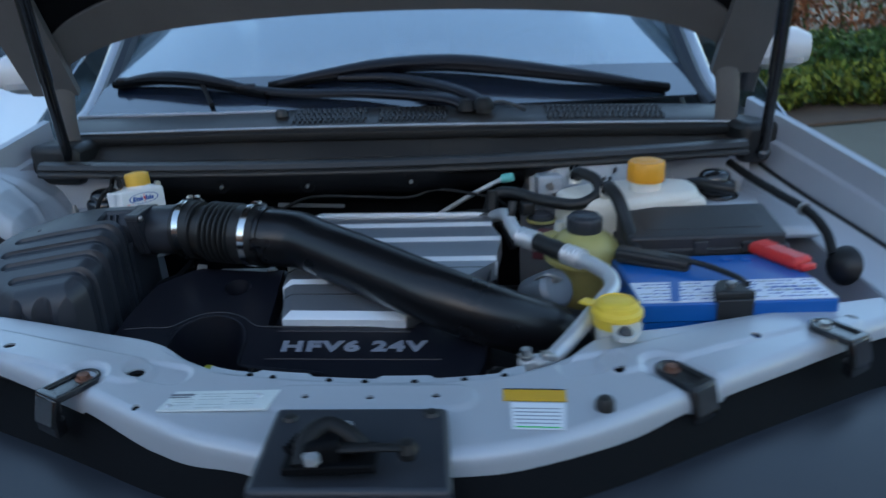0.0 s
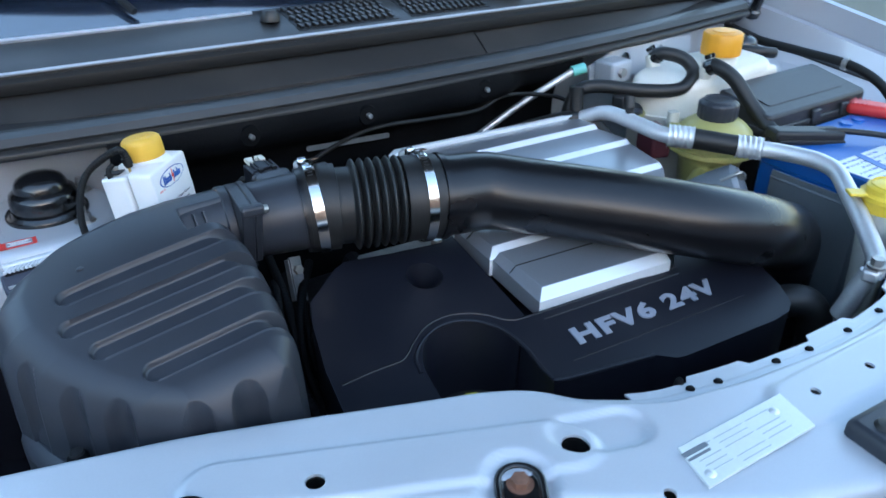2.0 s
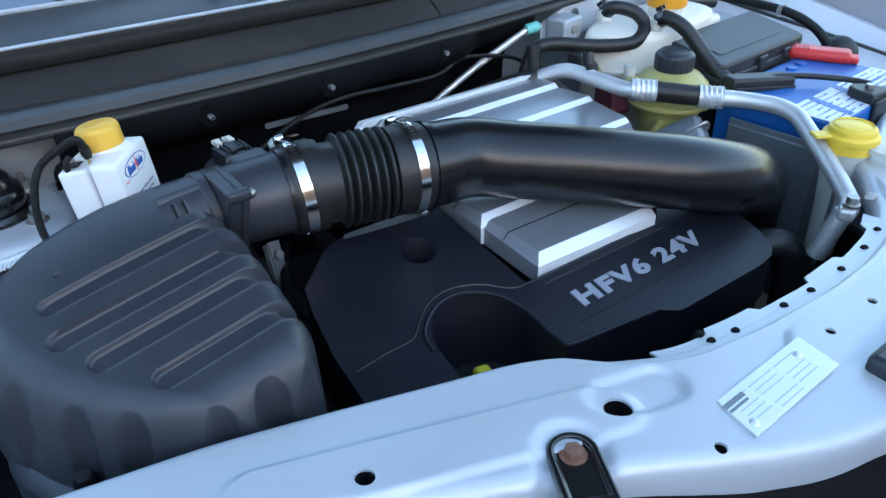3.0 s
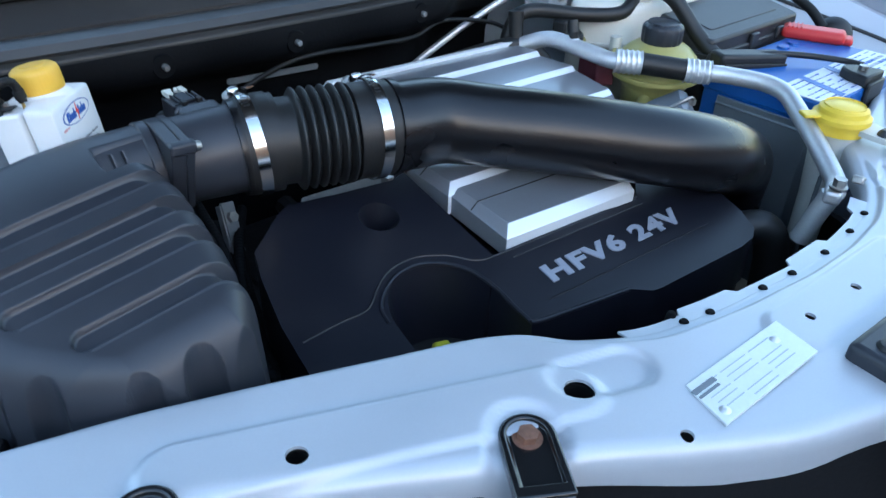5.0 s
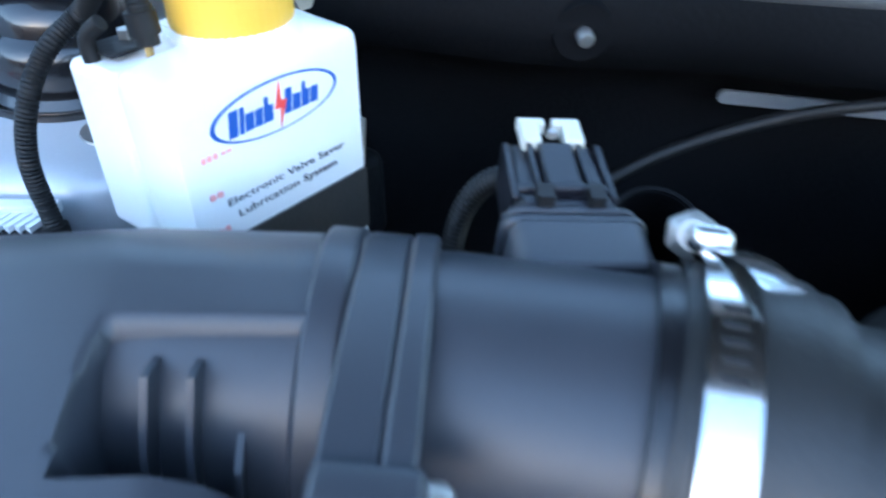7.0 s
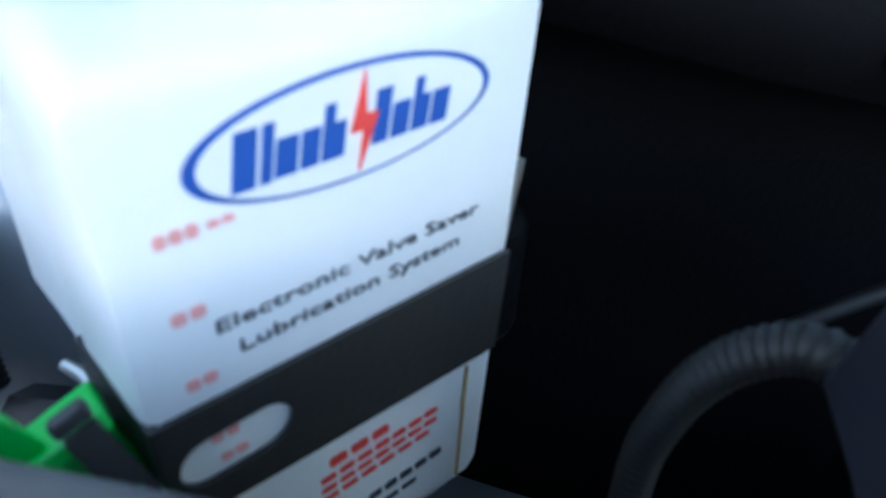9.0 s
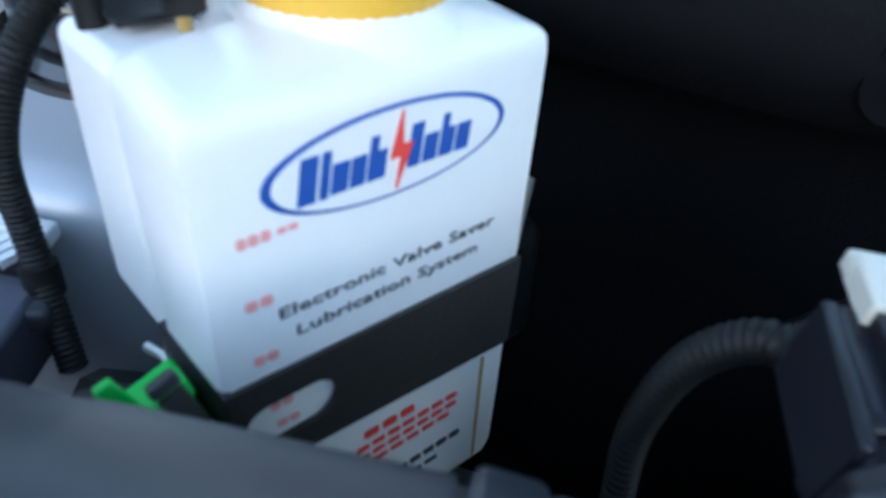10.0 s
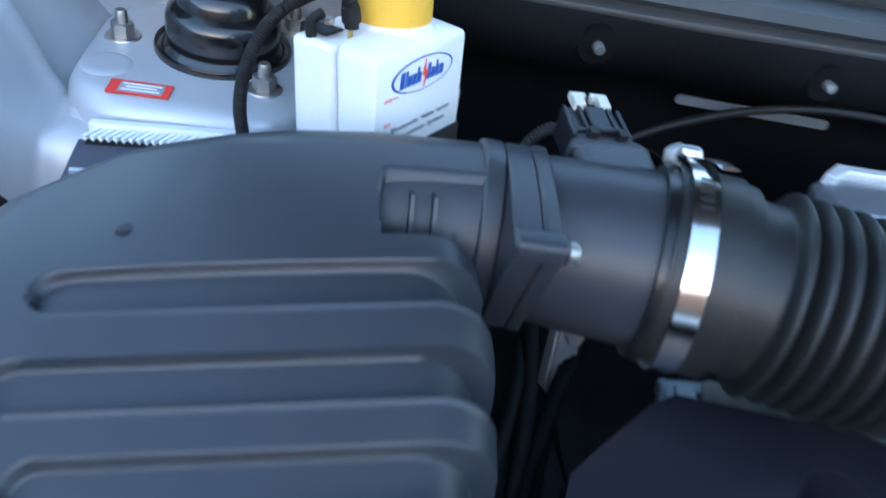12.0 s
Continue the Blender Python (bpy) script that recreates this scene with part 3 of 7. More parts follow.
# pressed apron rising from the left tower to the wing, and the arch below it
def apron():
    bm = bmesh.new()
    G = []
    for i in range(73):
        u = -0.4 + 3.0 * i / 72
        x = lerp([(-0.4, -0.630), (0, -0.665), (0.15, -0.674), (0.4, -0.682), (0.7, -0.691), (1, -0.700), (1.7, -0.735), (2.6, -0.795)], u)
        z = lerp([(-0.4, 0.988), (0, 0.9905), (0.15, 0.988), (0.4, 0.998), (0.7, 1.018), (1, 1.036), (1.7, 1.070), (2.6, 1.104)], u)
        y0 = lerp([(-0.4, 1.266), (0, 1.264), (0.2, 1.258), (0.5, 1.250), (1, 1.240), (1.7, 1.232), (2.6, 1.22)], u)
        row = []
        for k in range(12):
            a = k / 12
            row.append(bm.verts.new((x - 0.004 * (1 - a), y0 - 0.030 * (1 - a) ** 0.6, z - 0.002 - 0.040 * (1 - a) ** 2.2)))
        for k in range(41):
            y = y0 + 0.001 + (1.425 - y0) * k / 40
            b = 0.0036 * step(0.05, 0.3, u) * (math.exp(-((y - 1.285 - 0.01 * u) / 0.007) ** 2) - 0.7 * math.exp(-((y - 1.322) / 0.016) ** 2) + 0.8 * math.exp(-((y - 1.372 + 0.02 * u) / 0.012) ** 2))
            row.append(bm.verts.new((x + b * 0.85, y, z + b * 0.4 - 0.002 * (1 - step(0.0, 0.02, y - y0)))))
        G.append(row)
    for a, b in zip(G, G[1:]):
        for k in range(len(a) - 1):
            bm.faces.new((a[k], a[k + 1], b[k + 1], b[k]))
    return bm


car_part("wing_apron", apron(), PAINT_IN, label="silver pressed apron beside the suspension tower", smooth=70)
# dark panel added in front of the pale inner wing wall
car_part("arch_liner", sheet([(-0.640, 1.250, 0.965), (-0.690, 1.238, 0.975), (-0.800, 1.205, 1.060)], [(-0.640, 1.225, 0.78), (-0.690, 1.215, 0.78), (-0.800, 1.180, 0.78)], 8, 0.003), COVER, label="dark splash liner below the apron")
car_part("wheel_arch", sheet([(-0.752, 1.05, 0.805), (-0.750, 1.20, 0.815), (-0.745, 1.30, 0.825)], [(-0.640, 1.05, 0.755), (-0.648, 1.20, 0.775), (-0.655, 1.30, 0.800)], 8, 0.004), COVER, label="dark wheel arch liner beside the air box")
# dark panel added below the support so that its holes look onto black
car_part("fan_shroud", prism([(-0.40, 0.842), (-0.20, 0.805), (-0.20, 0.825), (-0.40, 0.862)], 0.45, 0.905), MATTE, label="black fan shroud behind the radiator")

# firewall, cowl trough, front floor of the bay
car_part("firewall", prism([(CX - 0.66, 1.395), (CX + 0.66, 1.395), (CX + 0.66, 1.41), (CX - 0.66, 1.41)], 0.45, 1.065), PAINT_IN, label="silver painted firewall")
car_part("undertray", prism([(CX - 0.68, 0.62), (CX + 0.68, 0.62), (CX + 0.68, 1.41), (CX - 0.68, 1.41)], 0.40, 0.41), DARK, label="dark tray under the engine bay")
car_part("radiator_panel", prism([(CX - 0.34, 0.745), (CX + 0.34, 0.745), (CX + 0.34, 0.765), (CX - 0.34, 0.765)], 0.42, 0.915), DARK, label="dark radiator behind the grille")


def profile_bar(profile, x0, x1, sag=None, n=40):
    """A bar along x with a closed profile of (y, z); sag(x) shifts it by (dy, dz)."""
    bm = bmesh.new()
    rows = []
    for i in range(n + 1):
        x = x0 + (x1 - x0) * i / n
        dy, dz = sag(x) if sag else (0, 0)
        rows.append([bm.verts.new((x, y + dy, z + dz)) for y, z in profile])
    m = len(profile)
    for a, b in zip(rows, rows[1:]):
        for k in range(m):
            bm.faces.new((a[k], a[(k + 1) % m], b[(k + 1) % m], b[k]))
    bm.faces.new(rows[0][::-1])
    bm.faces.new(rows[-1])
    return bm


def bow(x):
    """The cowl bends back towards the sides."""
    d = (x - CX) / 0.62
    return (0.072 * d * d - 0.014 * d, -0.018 * d * d - 0.006 * d)


def low_bow(x):
    """The ledge and the blanket below it run straighter."""
    d = (x - CX) / 0.62
    return (0.030 * d * d, 0.006 * d * d)


# lower ledge over the firewall blanket
car_part("firewall_ledge", profile_bar([(1.298, 1.069), (1.294, 1.075), (1.299, 1.080), (1.318, 1.083), (1.42, 1.083), (1.42, 1.070), (1.32, 1.068)], CX - 0.64, CX + 0.63, low_bow), GREY, label="grey ledge above the firewall", bevel=0.003)

# ---------------------------------------------------------------- windscreen, roof and cabin
def screen_line(x):
    d = (x - CX) / 0.62
    return (x, 1.464 + 0.098 * d * d + 0.018 * d, 1.158 - 0.010 * d * d)


ws_base = [screen_line(x) for x in (-0.70, -0.45, CX, 0.32, 0.575)]
ws_top = [(-0.62, 2.42, 1.60), (-0.40, 2.36, 1.635), (CX, 2.34, 1.645), (0.27, 2.36, 1.635), (0.50, 2.42, 1.60)]
ws_band = [Vector(a).lerp(Vector(b), 0.12) for a, b in zip(ws_base, ws_top)]
screen = car_part("windscreen", sheet(ws_band, ws_top, 8, 0.005), GLASS, label="tinted windscreen reflecting the sky")
screen.visible_shadow = False
car_part("screen_band", sheet(ws_base, ws_band, 8, 0.005), FRIT, label="dark enamelled band along the glass")
for s in (1, -1):
    pillar_pts = flip([(0.60, 1.56, 1.12), (0.585, 1.66, 1.175), (0.555, 1.95, 1.40), (0.52, 2.30, 1.595)], s)
    car_part("windscreen_pillar", tube(pillar_pts, 0.024, 12, 6, squash=0.8), PAINT, label="silver windscreen pillar")
    car_part("pillar_trim", tube([(x - s * 0.024, y - 0.012, z + 0.006) for x, y, z in pillar_pts], 0.017, 8, 6), PLASTIC, label="black pillar trim")
roof = car_part("roof", sheet([(-0.66, 2.28, 1.60), (-0.63, 3.0, 1.67), (-0.60, 3.9, 1.60)], [(0.534, 2.28, 1.60), (0.504, 3.0, 1.67), (0.474, 3.9, 1.60)], 8, 0.01, [(CX, 2.22, 1.655), (CX, 3.0, 1.73), (CX, 3.95, 1.65)]), PAINT, label="silver roof")
for s in (1, -1):
    side_low = flip([(0.875, 1.45, 0.35), (0.88, 2.6, 0.32), (0.87, 4.1, 0.40)], s)
    side_mid = flip([(0.862, 1.45, 0.98), (0.872, 2.6, 1.02), (0.85, 4.1, 1.06)], s)
    side_top = flip([(0.56, 2.30, 1.585), (0.53, 3.0, 1.655), (0.50, 3.9, 1.585)], s)
    waist = flip([(0.845, 1.72, 1.03), (0.855, 2.7, 1.05), (0.835, 4.0, 1.09)], s)
    car_part("door", sheet(side_mid, side_low, 8, 0.01, [((a[0] + b[0]) / 2 + s * 0.03, a[1], (a[2] + b[2]) / 2) for a, b in zip(side_mid, side_low)]), PAINT, label="silver door")
    glass = car_part("side_window", sheet(waist, side_top, 8, 0.005), GLASS, label="dark side window")
    glass.visible_shadow = False
    shoulder = flip([(0.862, 1.45, 0.98), (0.872, 2.6, 1.02), (0.85, 4.1, 1.06)], s)
    car_part("shoulder_line", sheet(shoulder, waist, 8, 0.006), PAINT, label="silver shoulder below the windows")
    # door mirror
    mm = Matrix.Translation(flip([(0.795, 1.80, 1.215)], s)[0]) @ Matrix.Rotation(radians(-12 * s), 4, "Z") @ Matrix.Scale(0.72, 4)
    mirror = car_part("door_mirror", lathe([(0.0, -0.115), (0.05, -0.105), (0.075, -0.06), (0.082, 0.0), (0.075, 0.06), (0.05, 0.105), (0.0, 0.115)], mm @ Matrix.Rotation(radians(90), 4, "Y") @ Matrix.Diagonal((0.85, 0.7, 1, 1)), 24), WHITE_PAINT, label="pale door mirror")
    car_part("indicator", prism(rounded(0.16, 0.018, 0.008), -0.004, 0.004, mm @ Matrix.Translation((0, -0.056, -0.035)) @ Matrix.Rotation(radians(90), 4, "X")), LAMP, mirror, "clear indicator strip")
    car_part("mirror_foot", tube(flip([(0.74, 1.80, 1.12), (0.76, 1.80, 1.22)], s), 0.02, 10, 1), PLASTIC, mirror)
    # wheels
    for wy in (1.05, 3.75):
        wm = Matrix.Translation((CX + s * 0.80, wy, 0.355)) @ Matrix.Rotation(radians(90), 4, "Y")
        wheel = car_part("wheel", lathe([(0.20, -0.115), (0.33, -0.11), (0.352, -0.08), (0.355, 0.0), (0.352, 0.08), (0.33, 0.11), (0.20, 0.115)], wm, 40), TYRE, label="black tyre on a silver rim")
        car_part("rim", lathe([(0.0, -0.03), (0.08, -0.04), (0.19, -0.06), (0.215, -0.10), (0.215, 0.10), (0.19, 0.06), (0.08, 0.04), (0.0, 0.03)], wm, 40, wave=lambda a, j: 1.0 if j in (0, 7) else 1 - 0.04 * (0.5 + 0.5 * math.cos(5 * a))), ALU, wheel)
car_part("rear_body", prism([(CX - 0.86, 3.9), (CX + 0.86, 3.9), (CX + 0.80, 4.55), (CX - 0.80, 4.55)], 0.40, 1.10), PAINT, label="silver tail", bevel=0.06, segs=4)
car_part("tailgate_window", prism([(CX - 0.58, 3.92), (CX + 0.58, 3.92), (CX + 0.70, 4.45), (CX - 0.70, 4.45)], 1.10, lambda x, y: 1.60 if y < 4 else 1.12), INTERIOR, label="dark tailgate")
# cabin
car_part("dashboard", profile_bar([(1.62, 1.02), (1.60, 1.10), (1.66, 1.135), (1.90, 1.15), (2.05, 1.10), (2.06, 0.80), (1.62, 0.80)], CX - 0.62, CX + 0.62), INTERIOR, label="dark dashboard", bevel=0.02)
car_part("cabin_floor", prism([(CX - 0.80, 1.42), (CX + 0.80, 1.42), (CX + 0.80, 4.0), (CX - 0.80, 4.0)], 0.38, 0.42), INTERIOR, label="dark cabin floor")
for sx in (-0.36, 0.36):
    seat = car_part("seat", box((0.50, 0.52, 0.16), pose(CX + sx, 2.65, 0.70)), INTERIOR, label="dark front seat", bevel=0.05, segs=3)
    car_part("backrest", box((0.48, 0.14, 0.62), pose(CX + sx, 2.95, 1.05, -12)), INTERIOR, seat, bevel=0.05, segs=3)
    car_part("headrest", box((0.26, 0.10, 0.18), pose(CX + sx, 3.03, 1.46, -10)), INTERIOR, seat, bevel=0.04, segs=3)
steer = Matrix.Translation((0.30, 2.12, 1.10)) @ Matrix.Rotation(radians(-62), 4, "X")
rim_pts = [steer @ Vector((0.185 * math.cos(a), 0.185 * math.sin(a), 0)) for a in (2 * math.pi * k / 24 for k in range(25))]
car_part("steering_wheel", tube(rim_pts, 0.015, 10, 1, caps=False), INTERIOR, label="dark steering wheel")

# ---------------------------------------------------------------- raised bonnet
HOOD_REAR = [(CX - 0.66, 1.44, 1.215), (CX - 0.58, 1.425, 1.275), (CX - 0.45, 1.42, 1.318), (CX - 0.25, 1.42, 1.338), (CX, 1.42, 1.345), (CX + 0.25, 1.42, 1.338), (CX + 0.45, 1.42, 1.318), (CX + 0.58, 1.425, 1.275), (CX + 0.66, 1.44, 1.215)]


def hood_front(p):
    """The bonnet runs forwards and up from its rear edge."""
    d = (p[0] - CX) / 0.66
    return (CX + (p[0] - CX) * 1.08, p[1] - 0.56 + 0.06 * d * d, p[2] + 0.83 - 0.03 * d * d)


def hood_shift(p, back, inward=1.0, fwd=0.0):
    n = Vector((0, 0.83, 0.56)).normalized()
    q = Vector(p) + n * back + Vector((0, -0.56, 0.83)) * fwd
    return (CX + (q.x - CX) * inward, q.y, q.z)


bonnet = car_part("bonnet", sheet([hood_shift(p, 0.035) for p in HOOD_REAR], [hood_shift(hood_front(p), 0.035) for p in HOOD_REAR], 6, 0.002), PAINT, label="raised silver bonnet seen from below")
car_part("bonnet_frame", sheet(HOOD_REAR, [hood_shift(p, 0.0, 0.96, 0.085) for p in HOOD_REAR], 6, 0.012), SHADED_GREY, bonnet, "grey inner frame along the bonnet's rear edge")
car_part("bonnet_rear_return", sheet(HOOD_REAR, [hood_shift(p, 0.035) for p in HOOD_REAR], 6, 0.002), PAINT_IN, bonnet)
car_part("bonnet_liner", sheet([hood_shift(p, 0.006, 0.93, 0.075) for p in HOOD_REAR], [hood_shift(hood_front(p), 0.006, 0.90, -0.12) for p in HOOD_REAR], 6, 0.010), MATTE, bonnet, "black felt liner under the bonnet")
for s in (1, -1):
    e0 = HOOD_REAR[-1] if s > 0 else HOOD_REAR[0]
    e1 = hood_front(e0)
    ins = lambda p, k: (p[0] - s * k, p[1], p[2])
    car_part("bonnet_side_frame", sheet([ins(e0, -0.01), Vector(ins(e0, -0.01)).lerp(Vector(ins(e1, 0)), 0.5), ins(e1, 0)], [ins(e0, 0.075), Vector(ins(e0, 0.085)).lerp(Vector(ins(e1, 0.11)), 0.5), ins(e1, 0.12)], 6, 0.014), SHADED_GREY, bonnet, "silver inner edge of the bonnet")
    hx = CX + s * 0.655
    arm = car_part("bonnet_hinge", tube([(hx - s * 0.03, 1.44, 1.10), (hx - s * 0.035, 1.43, 1.17), (hx - s * 0.045, 1.425, 1.24), (hx - s * 0.055, 1.40, 1.33), (hx - s * 0.05, 1.36, 1.42)], 0.022, 10, 6, squash=0.35), SHADED_GREY, label="grey bonnet hinge arm")
    car_part("hinge_bolt", add_hex(bmesh.new(), 0.011, 0.012, Matrix.Translation((hx - s * 0.062, 1.395, 1.34)) @ Matrix.Rotation(radians(-90 * s), 4, "Y")), ZINC, arm)
    a, b = ((0.598, 1.345, 1.075), (0.535, 1.16, 1.56)) if s > 0 else ((-0.668, 1.385, 1.085), (-0.60, 1.17, 1.62))
    a, b = Vector(a), Vector(b)
    gas = car_part("gas_strut", tube([a.lerp(b, 0.30), b], 0.0115, 14, 1), BLACKMETAL, label="black gas strut holding the bonnet up")
    car_part("strut_rod", tube([a, a.lerp(b, 0.32)], 0.0095, 12, 1), BLACKMETAL, gas)
    car_part("ball_joint", lathe([(0.0, -0.014), (0.010, -0.010), (0.014, 0.0), (0.010, 0.010), (0.0, 0.014)], Matrix.Translation(a), 16), BLACKMETAL, gas)
    # rubber block below the hinge
    car_part("hinge_cover", box((0.10, 0.10, 0.075), Matrix.Translation((CX + (0.675 if s > 0 else -0.625), 1.43, 1.085)) @ Matrix.Rotation(radians(12 * s), 4, "Z")), RUBBER, label="black rubber block below the bonnet hinge", bevel=0.014, segs=3)

# ---------------------------------------------------------------- nose
def nose_line(dy, z, widen=0.0):
    pts = []
    for k in range(45):
        d = -0.66 + 1.32 * k / 44
        y = sum(lerp(FRONT_L if e < 0 else FRONT_R, min(0.66, abs(e))) for e in (d - 0.06, d - 0.03, d, d + 0.03, d + 0.06)) / 5
        pts.append((CX + d * (1 + widen), y + dy, z - 0.02 * (d / 0.66) ** 2))
    return pts


# shroud coloured matt black to carry the shadow gap below the support
car_part("nose_shroud", sheet(nose_line(0.012, 0.960), nose_line(-0.030, 0.915), 4, 0.003), MATTE, label="black plastic shroud in front of the radiator support")
car_part("grille_top", sheet(nose_line(-0.028, 0.917), nose_line(-0.17, 0.885, 0.05), 4, 0.003, [(a[0], a[1], a[2]) for a in nose_line(-0.09, 0.915, 0.02)]), PLASTIC, label="dark grey plastic top of the grille")
car_part("grille", sheet(nose_line(-0.17, 0.885, 0.05), nose_line(-0.22, 0.62, 0.08), 4, 0.004), COVER, label="black grille")
car_part("bumper", sheet(nose_line(-0.22, 0.62, 0.12), nose_line(-0.20, 0.30, 0.14), 4, 0.006, nose_line(-0.27, 0.46, 0.14)), PAINT, label="silver front bumper")
for s in (1, -1):
    hm = flip([(0.655, 0.70, 0.80)], s)[0]
    car_part("headlamp", lathe([(0.0, -0.13), (0.07, -0.12), (0.115, -0.06), (0.125, 0.0), (0.115, 0.06), (0.07, 0.12), (0.0, 0.14)], Matrix.Translation(hm) @ Matrix.Rotation(radians(-38 * s), 4, "Z") @ Matrix.Rotation(radians(80), 4, "Y") @ Matrix.Diagonal((0.95, 0.9, 1.1, 1)), 28), LAMP, label="clear headlamp")

# ---------------------------------------------------------------- scuttle and wipers
cowl = thing("cowl_panel", "dark grey plastic cowl panel below the windscreen", "cowl panel", at=(CX, 1.44, 1.14))


def under(parent):
    """A maker of parts, given in world places, for a thing that stands at its own place."""
    def make(name, bm, material, sub=None, label="", **k):
        ob = part(name, bm, material, sub or parent, label, **k)
        if sub is None:
            ob.matrix_parent_inverse = Matrix.Translation(-Vector(parent.location))
        return ob
    return make


cw = under(cowl)
cw("panel", profile_bar([(1.373, 1.1330), (1.3695, 1.1390), (1.374, 1.1440), (1.400, 1.1500), (1.440, 1.1580), (1.470, 1.1600), (1.53, 1.150), (1.53, 1.130), (1.38, 1.120)], CX - 0.655, CX + 0.655, bow, 60), GREY, bevel=0.002)
# the sky's glint on the cowl's front edge, put in as a pale strip
cw("front_trim", profile_bar([(1.3690, 1.1405), (1.3680, 1.1420), (1.3695, 1.1436), (1.3720, 1.1440), (1.3725, 1.1405)], CX - 0.655, CX + 0.655, bow, 60), PAINT_IN, label="glossy pale edge along the cowl")
cw("channel", profile_bar([(1.337, 1.080), (1.338, 1.093), (1.342, 1.0965), (1.376, 1.120), (1.384, 1.118), (1.384, 1.080)], CX - 0.655, CX + 0.655, bow, 60), GREY, label="grey trough in front of the cowl")
cw("trough_joint", profile_bar([(1.3372, 1.0925), (1.3372, 1.0950), (1.3412, 1.0985), (1.3750, 1.1215), (1.3765, 1.1190)], -0.0015, 0.0, bow, 1), RUBBER)
cw("seal", profile_bar([(1.366, 1.119), (1.363, 1.126), (1.364, 1.133), (1.369, 1.1375), (1.376, 1.136), (1.378, 1.118)], CX - 0.64, CX + 0.64, bow, 60), RUBBER, label="black rubber bonnet seal")
cw("seal_flange", profile_bar([(1.304, 1.078), (1.301, 1.084), (1.306, 1.0915), (1.318, 1.0945), (1.333, 1.0925), (1.340, 1.086), (1.340, 1.078)], CX - 0.64, CX + 0.63, low_bow, 60), GREY, label="grey flange")
cw("screen_edge", profile_bar([(-0.0060, -0.002), (-0.0075, 0.0035), (-0.0050, 0.0060), (-0.0020, 0.0050), (-0.0010, -0.002)], -0.715, -0.290, lambda x: screen_line(x)[1:], 40), PAINT_IN, label="pale sealing edge at the glass")
# slotted intakes: raised frame with slats
def grille_block(x0, x1, rows, cols):
    top = lambda x, y: 1.1460 + 0.205 * (y - 1.378) + bow(x)[1]
    back = lambda x: bow(x)[0]
    bm = bmesh.new()
    add_prism(bm, [(x0, 1.381 + back(x0)), (x1, 1.381 + back(x1)), (x1, 1.450 + back(x1)), (x0, 1.450 + back(x0))], lambda x, y: top(x, y - back(x)) - 0.004, lambda x, y: top(x, y - back(x)))
    b = cw("intake", bm, RUBBER, label="black slotted air intake")
    for r in range(rows):
        for c in range(cols):
            x = x0 + (x1 - x0) * (c + 0.5 + 0.3 * (r % 2)) / (cols + 0.3)
            y = 1.383 + 0.066 * (r + 0.5) / rows
            cw("slat", box(((x1 - x0) / cols * 0.50, 0.066 / rows * 0.60, 0.005), pose(x, y + back(x), top(x, y) + 0.0012, 22, 0, 24)), GREY, b)


grille_block(-0.255, -0.115, 5, 14)
grille_block(-0.095, 0.035, 5, 13)
grille_block(0.215, 0.445, 5, 22)
cw("hose_clip", tube([(0.105, 1.425, 1.160), (0.128, 1.425, 1.170), (0.155, 1.410, 1.166), (0.175, 1.395, 1.158)], 0.0035, 8), GREY, label="small washer hose")
cw("pivot_cap", lathe([(0.016, 0.0), (0.016, 0.006), (0.012, 0.011), (0.0, 0.013)], pose(0.100, 1.415, 1.153), 20), GREY)
cw("end_cap", lathe([(0.013, 0.0), (0.012, 0.008), (0.008, 0.013), (0.0, 0.014)], pose(-0.278, 1.432, 1.155), 20), GREY)


def wiper(blade_pts, arm_pts, group, fat=1.0):
    w = thing("wiper", "black windscreen wiper resting on the glass", "wiper", group, at=arm_pts[0])
    mk = under(w)
    n = Vector((0, -0.55, 0.83))
    B = curve_pts(blade_pts, 8)
    mk("arm", tube(arm_pts, lambda t: 0.016 - 0.006 * t, 12, 6, squash=0.65), COVER)
    mk("pivot", lathe([(0.0, 0.016), (0.012, 0.014), (0.019, 0.006), (0.021, -0.006), (0.0, -0.006)], Matrix.Translation(arm_pts[0]), 20), CONDUIT)
    mk("blade", tube([Vector(p) + n * 0.004 for p in B], 0.013, 8, 1, squash=0.7), MATTE)
    k = len(B) - 1
    mk("bridge", tube([Vector(B[int(k * t)]) + n * h for t, h in ((0.03, 0.008), (0.15, 0.012), (0.32, 0.015), (0.5, 0.017), (0.68, 0.015), (0.85, 0.012), (0.97, 0.008))], lambda t: fat * (0.006 + 0.0075 * math.sin(math.pi * t)), 10, 5, squash=0.8), COVER)
    for t in (0.12, 0.30, 0.70, 0.88):
        p = Vector(B[int(k * t)])
        mk("yoke", box((0.040, 0.012, 0.016), along(p + n * 0.010, p + n)), COVER, bevel=0.004)
    return w


wiper([(-0.660, 1.625, 1.199), (-0.545, 1.590, 1.208), (-0.43, 1.550, 1.200), (-0.322, 1.518, 1.184)], [(0.070, 1.425, 1.163), (0.02, 1.445, 1.176), (-0.12, 1.478, 1.186), (-0.26, 1.502, 1.188), (-0.38, 1.535, 1.200), (-0.50, 1.575, 1.212)], "windscreen wipers")
wiper([(-0.318, 1.530, 1.196), (-0.165, 1.552, 1.212), (-0.022, 1.560, 1.221), (0.115, 1.556, 1.212), (0.275, 1.548, 1.193), (0.485, 1.565, 1.163)], [(0.100, 1.415, 1.166), (0.07, 1.445, 1.184), (0.0, 1.495, 1.200), (-0.08, 1.528, 1.211), (-0.18, 1.538, 1.212)], "windscreen wipers", 1.5)
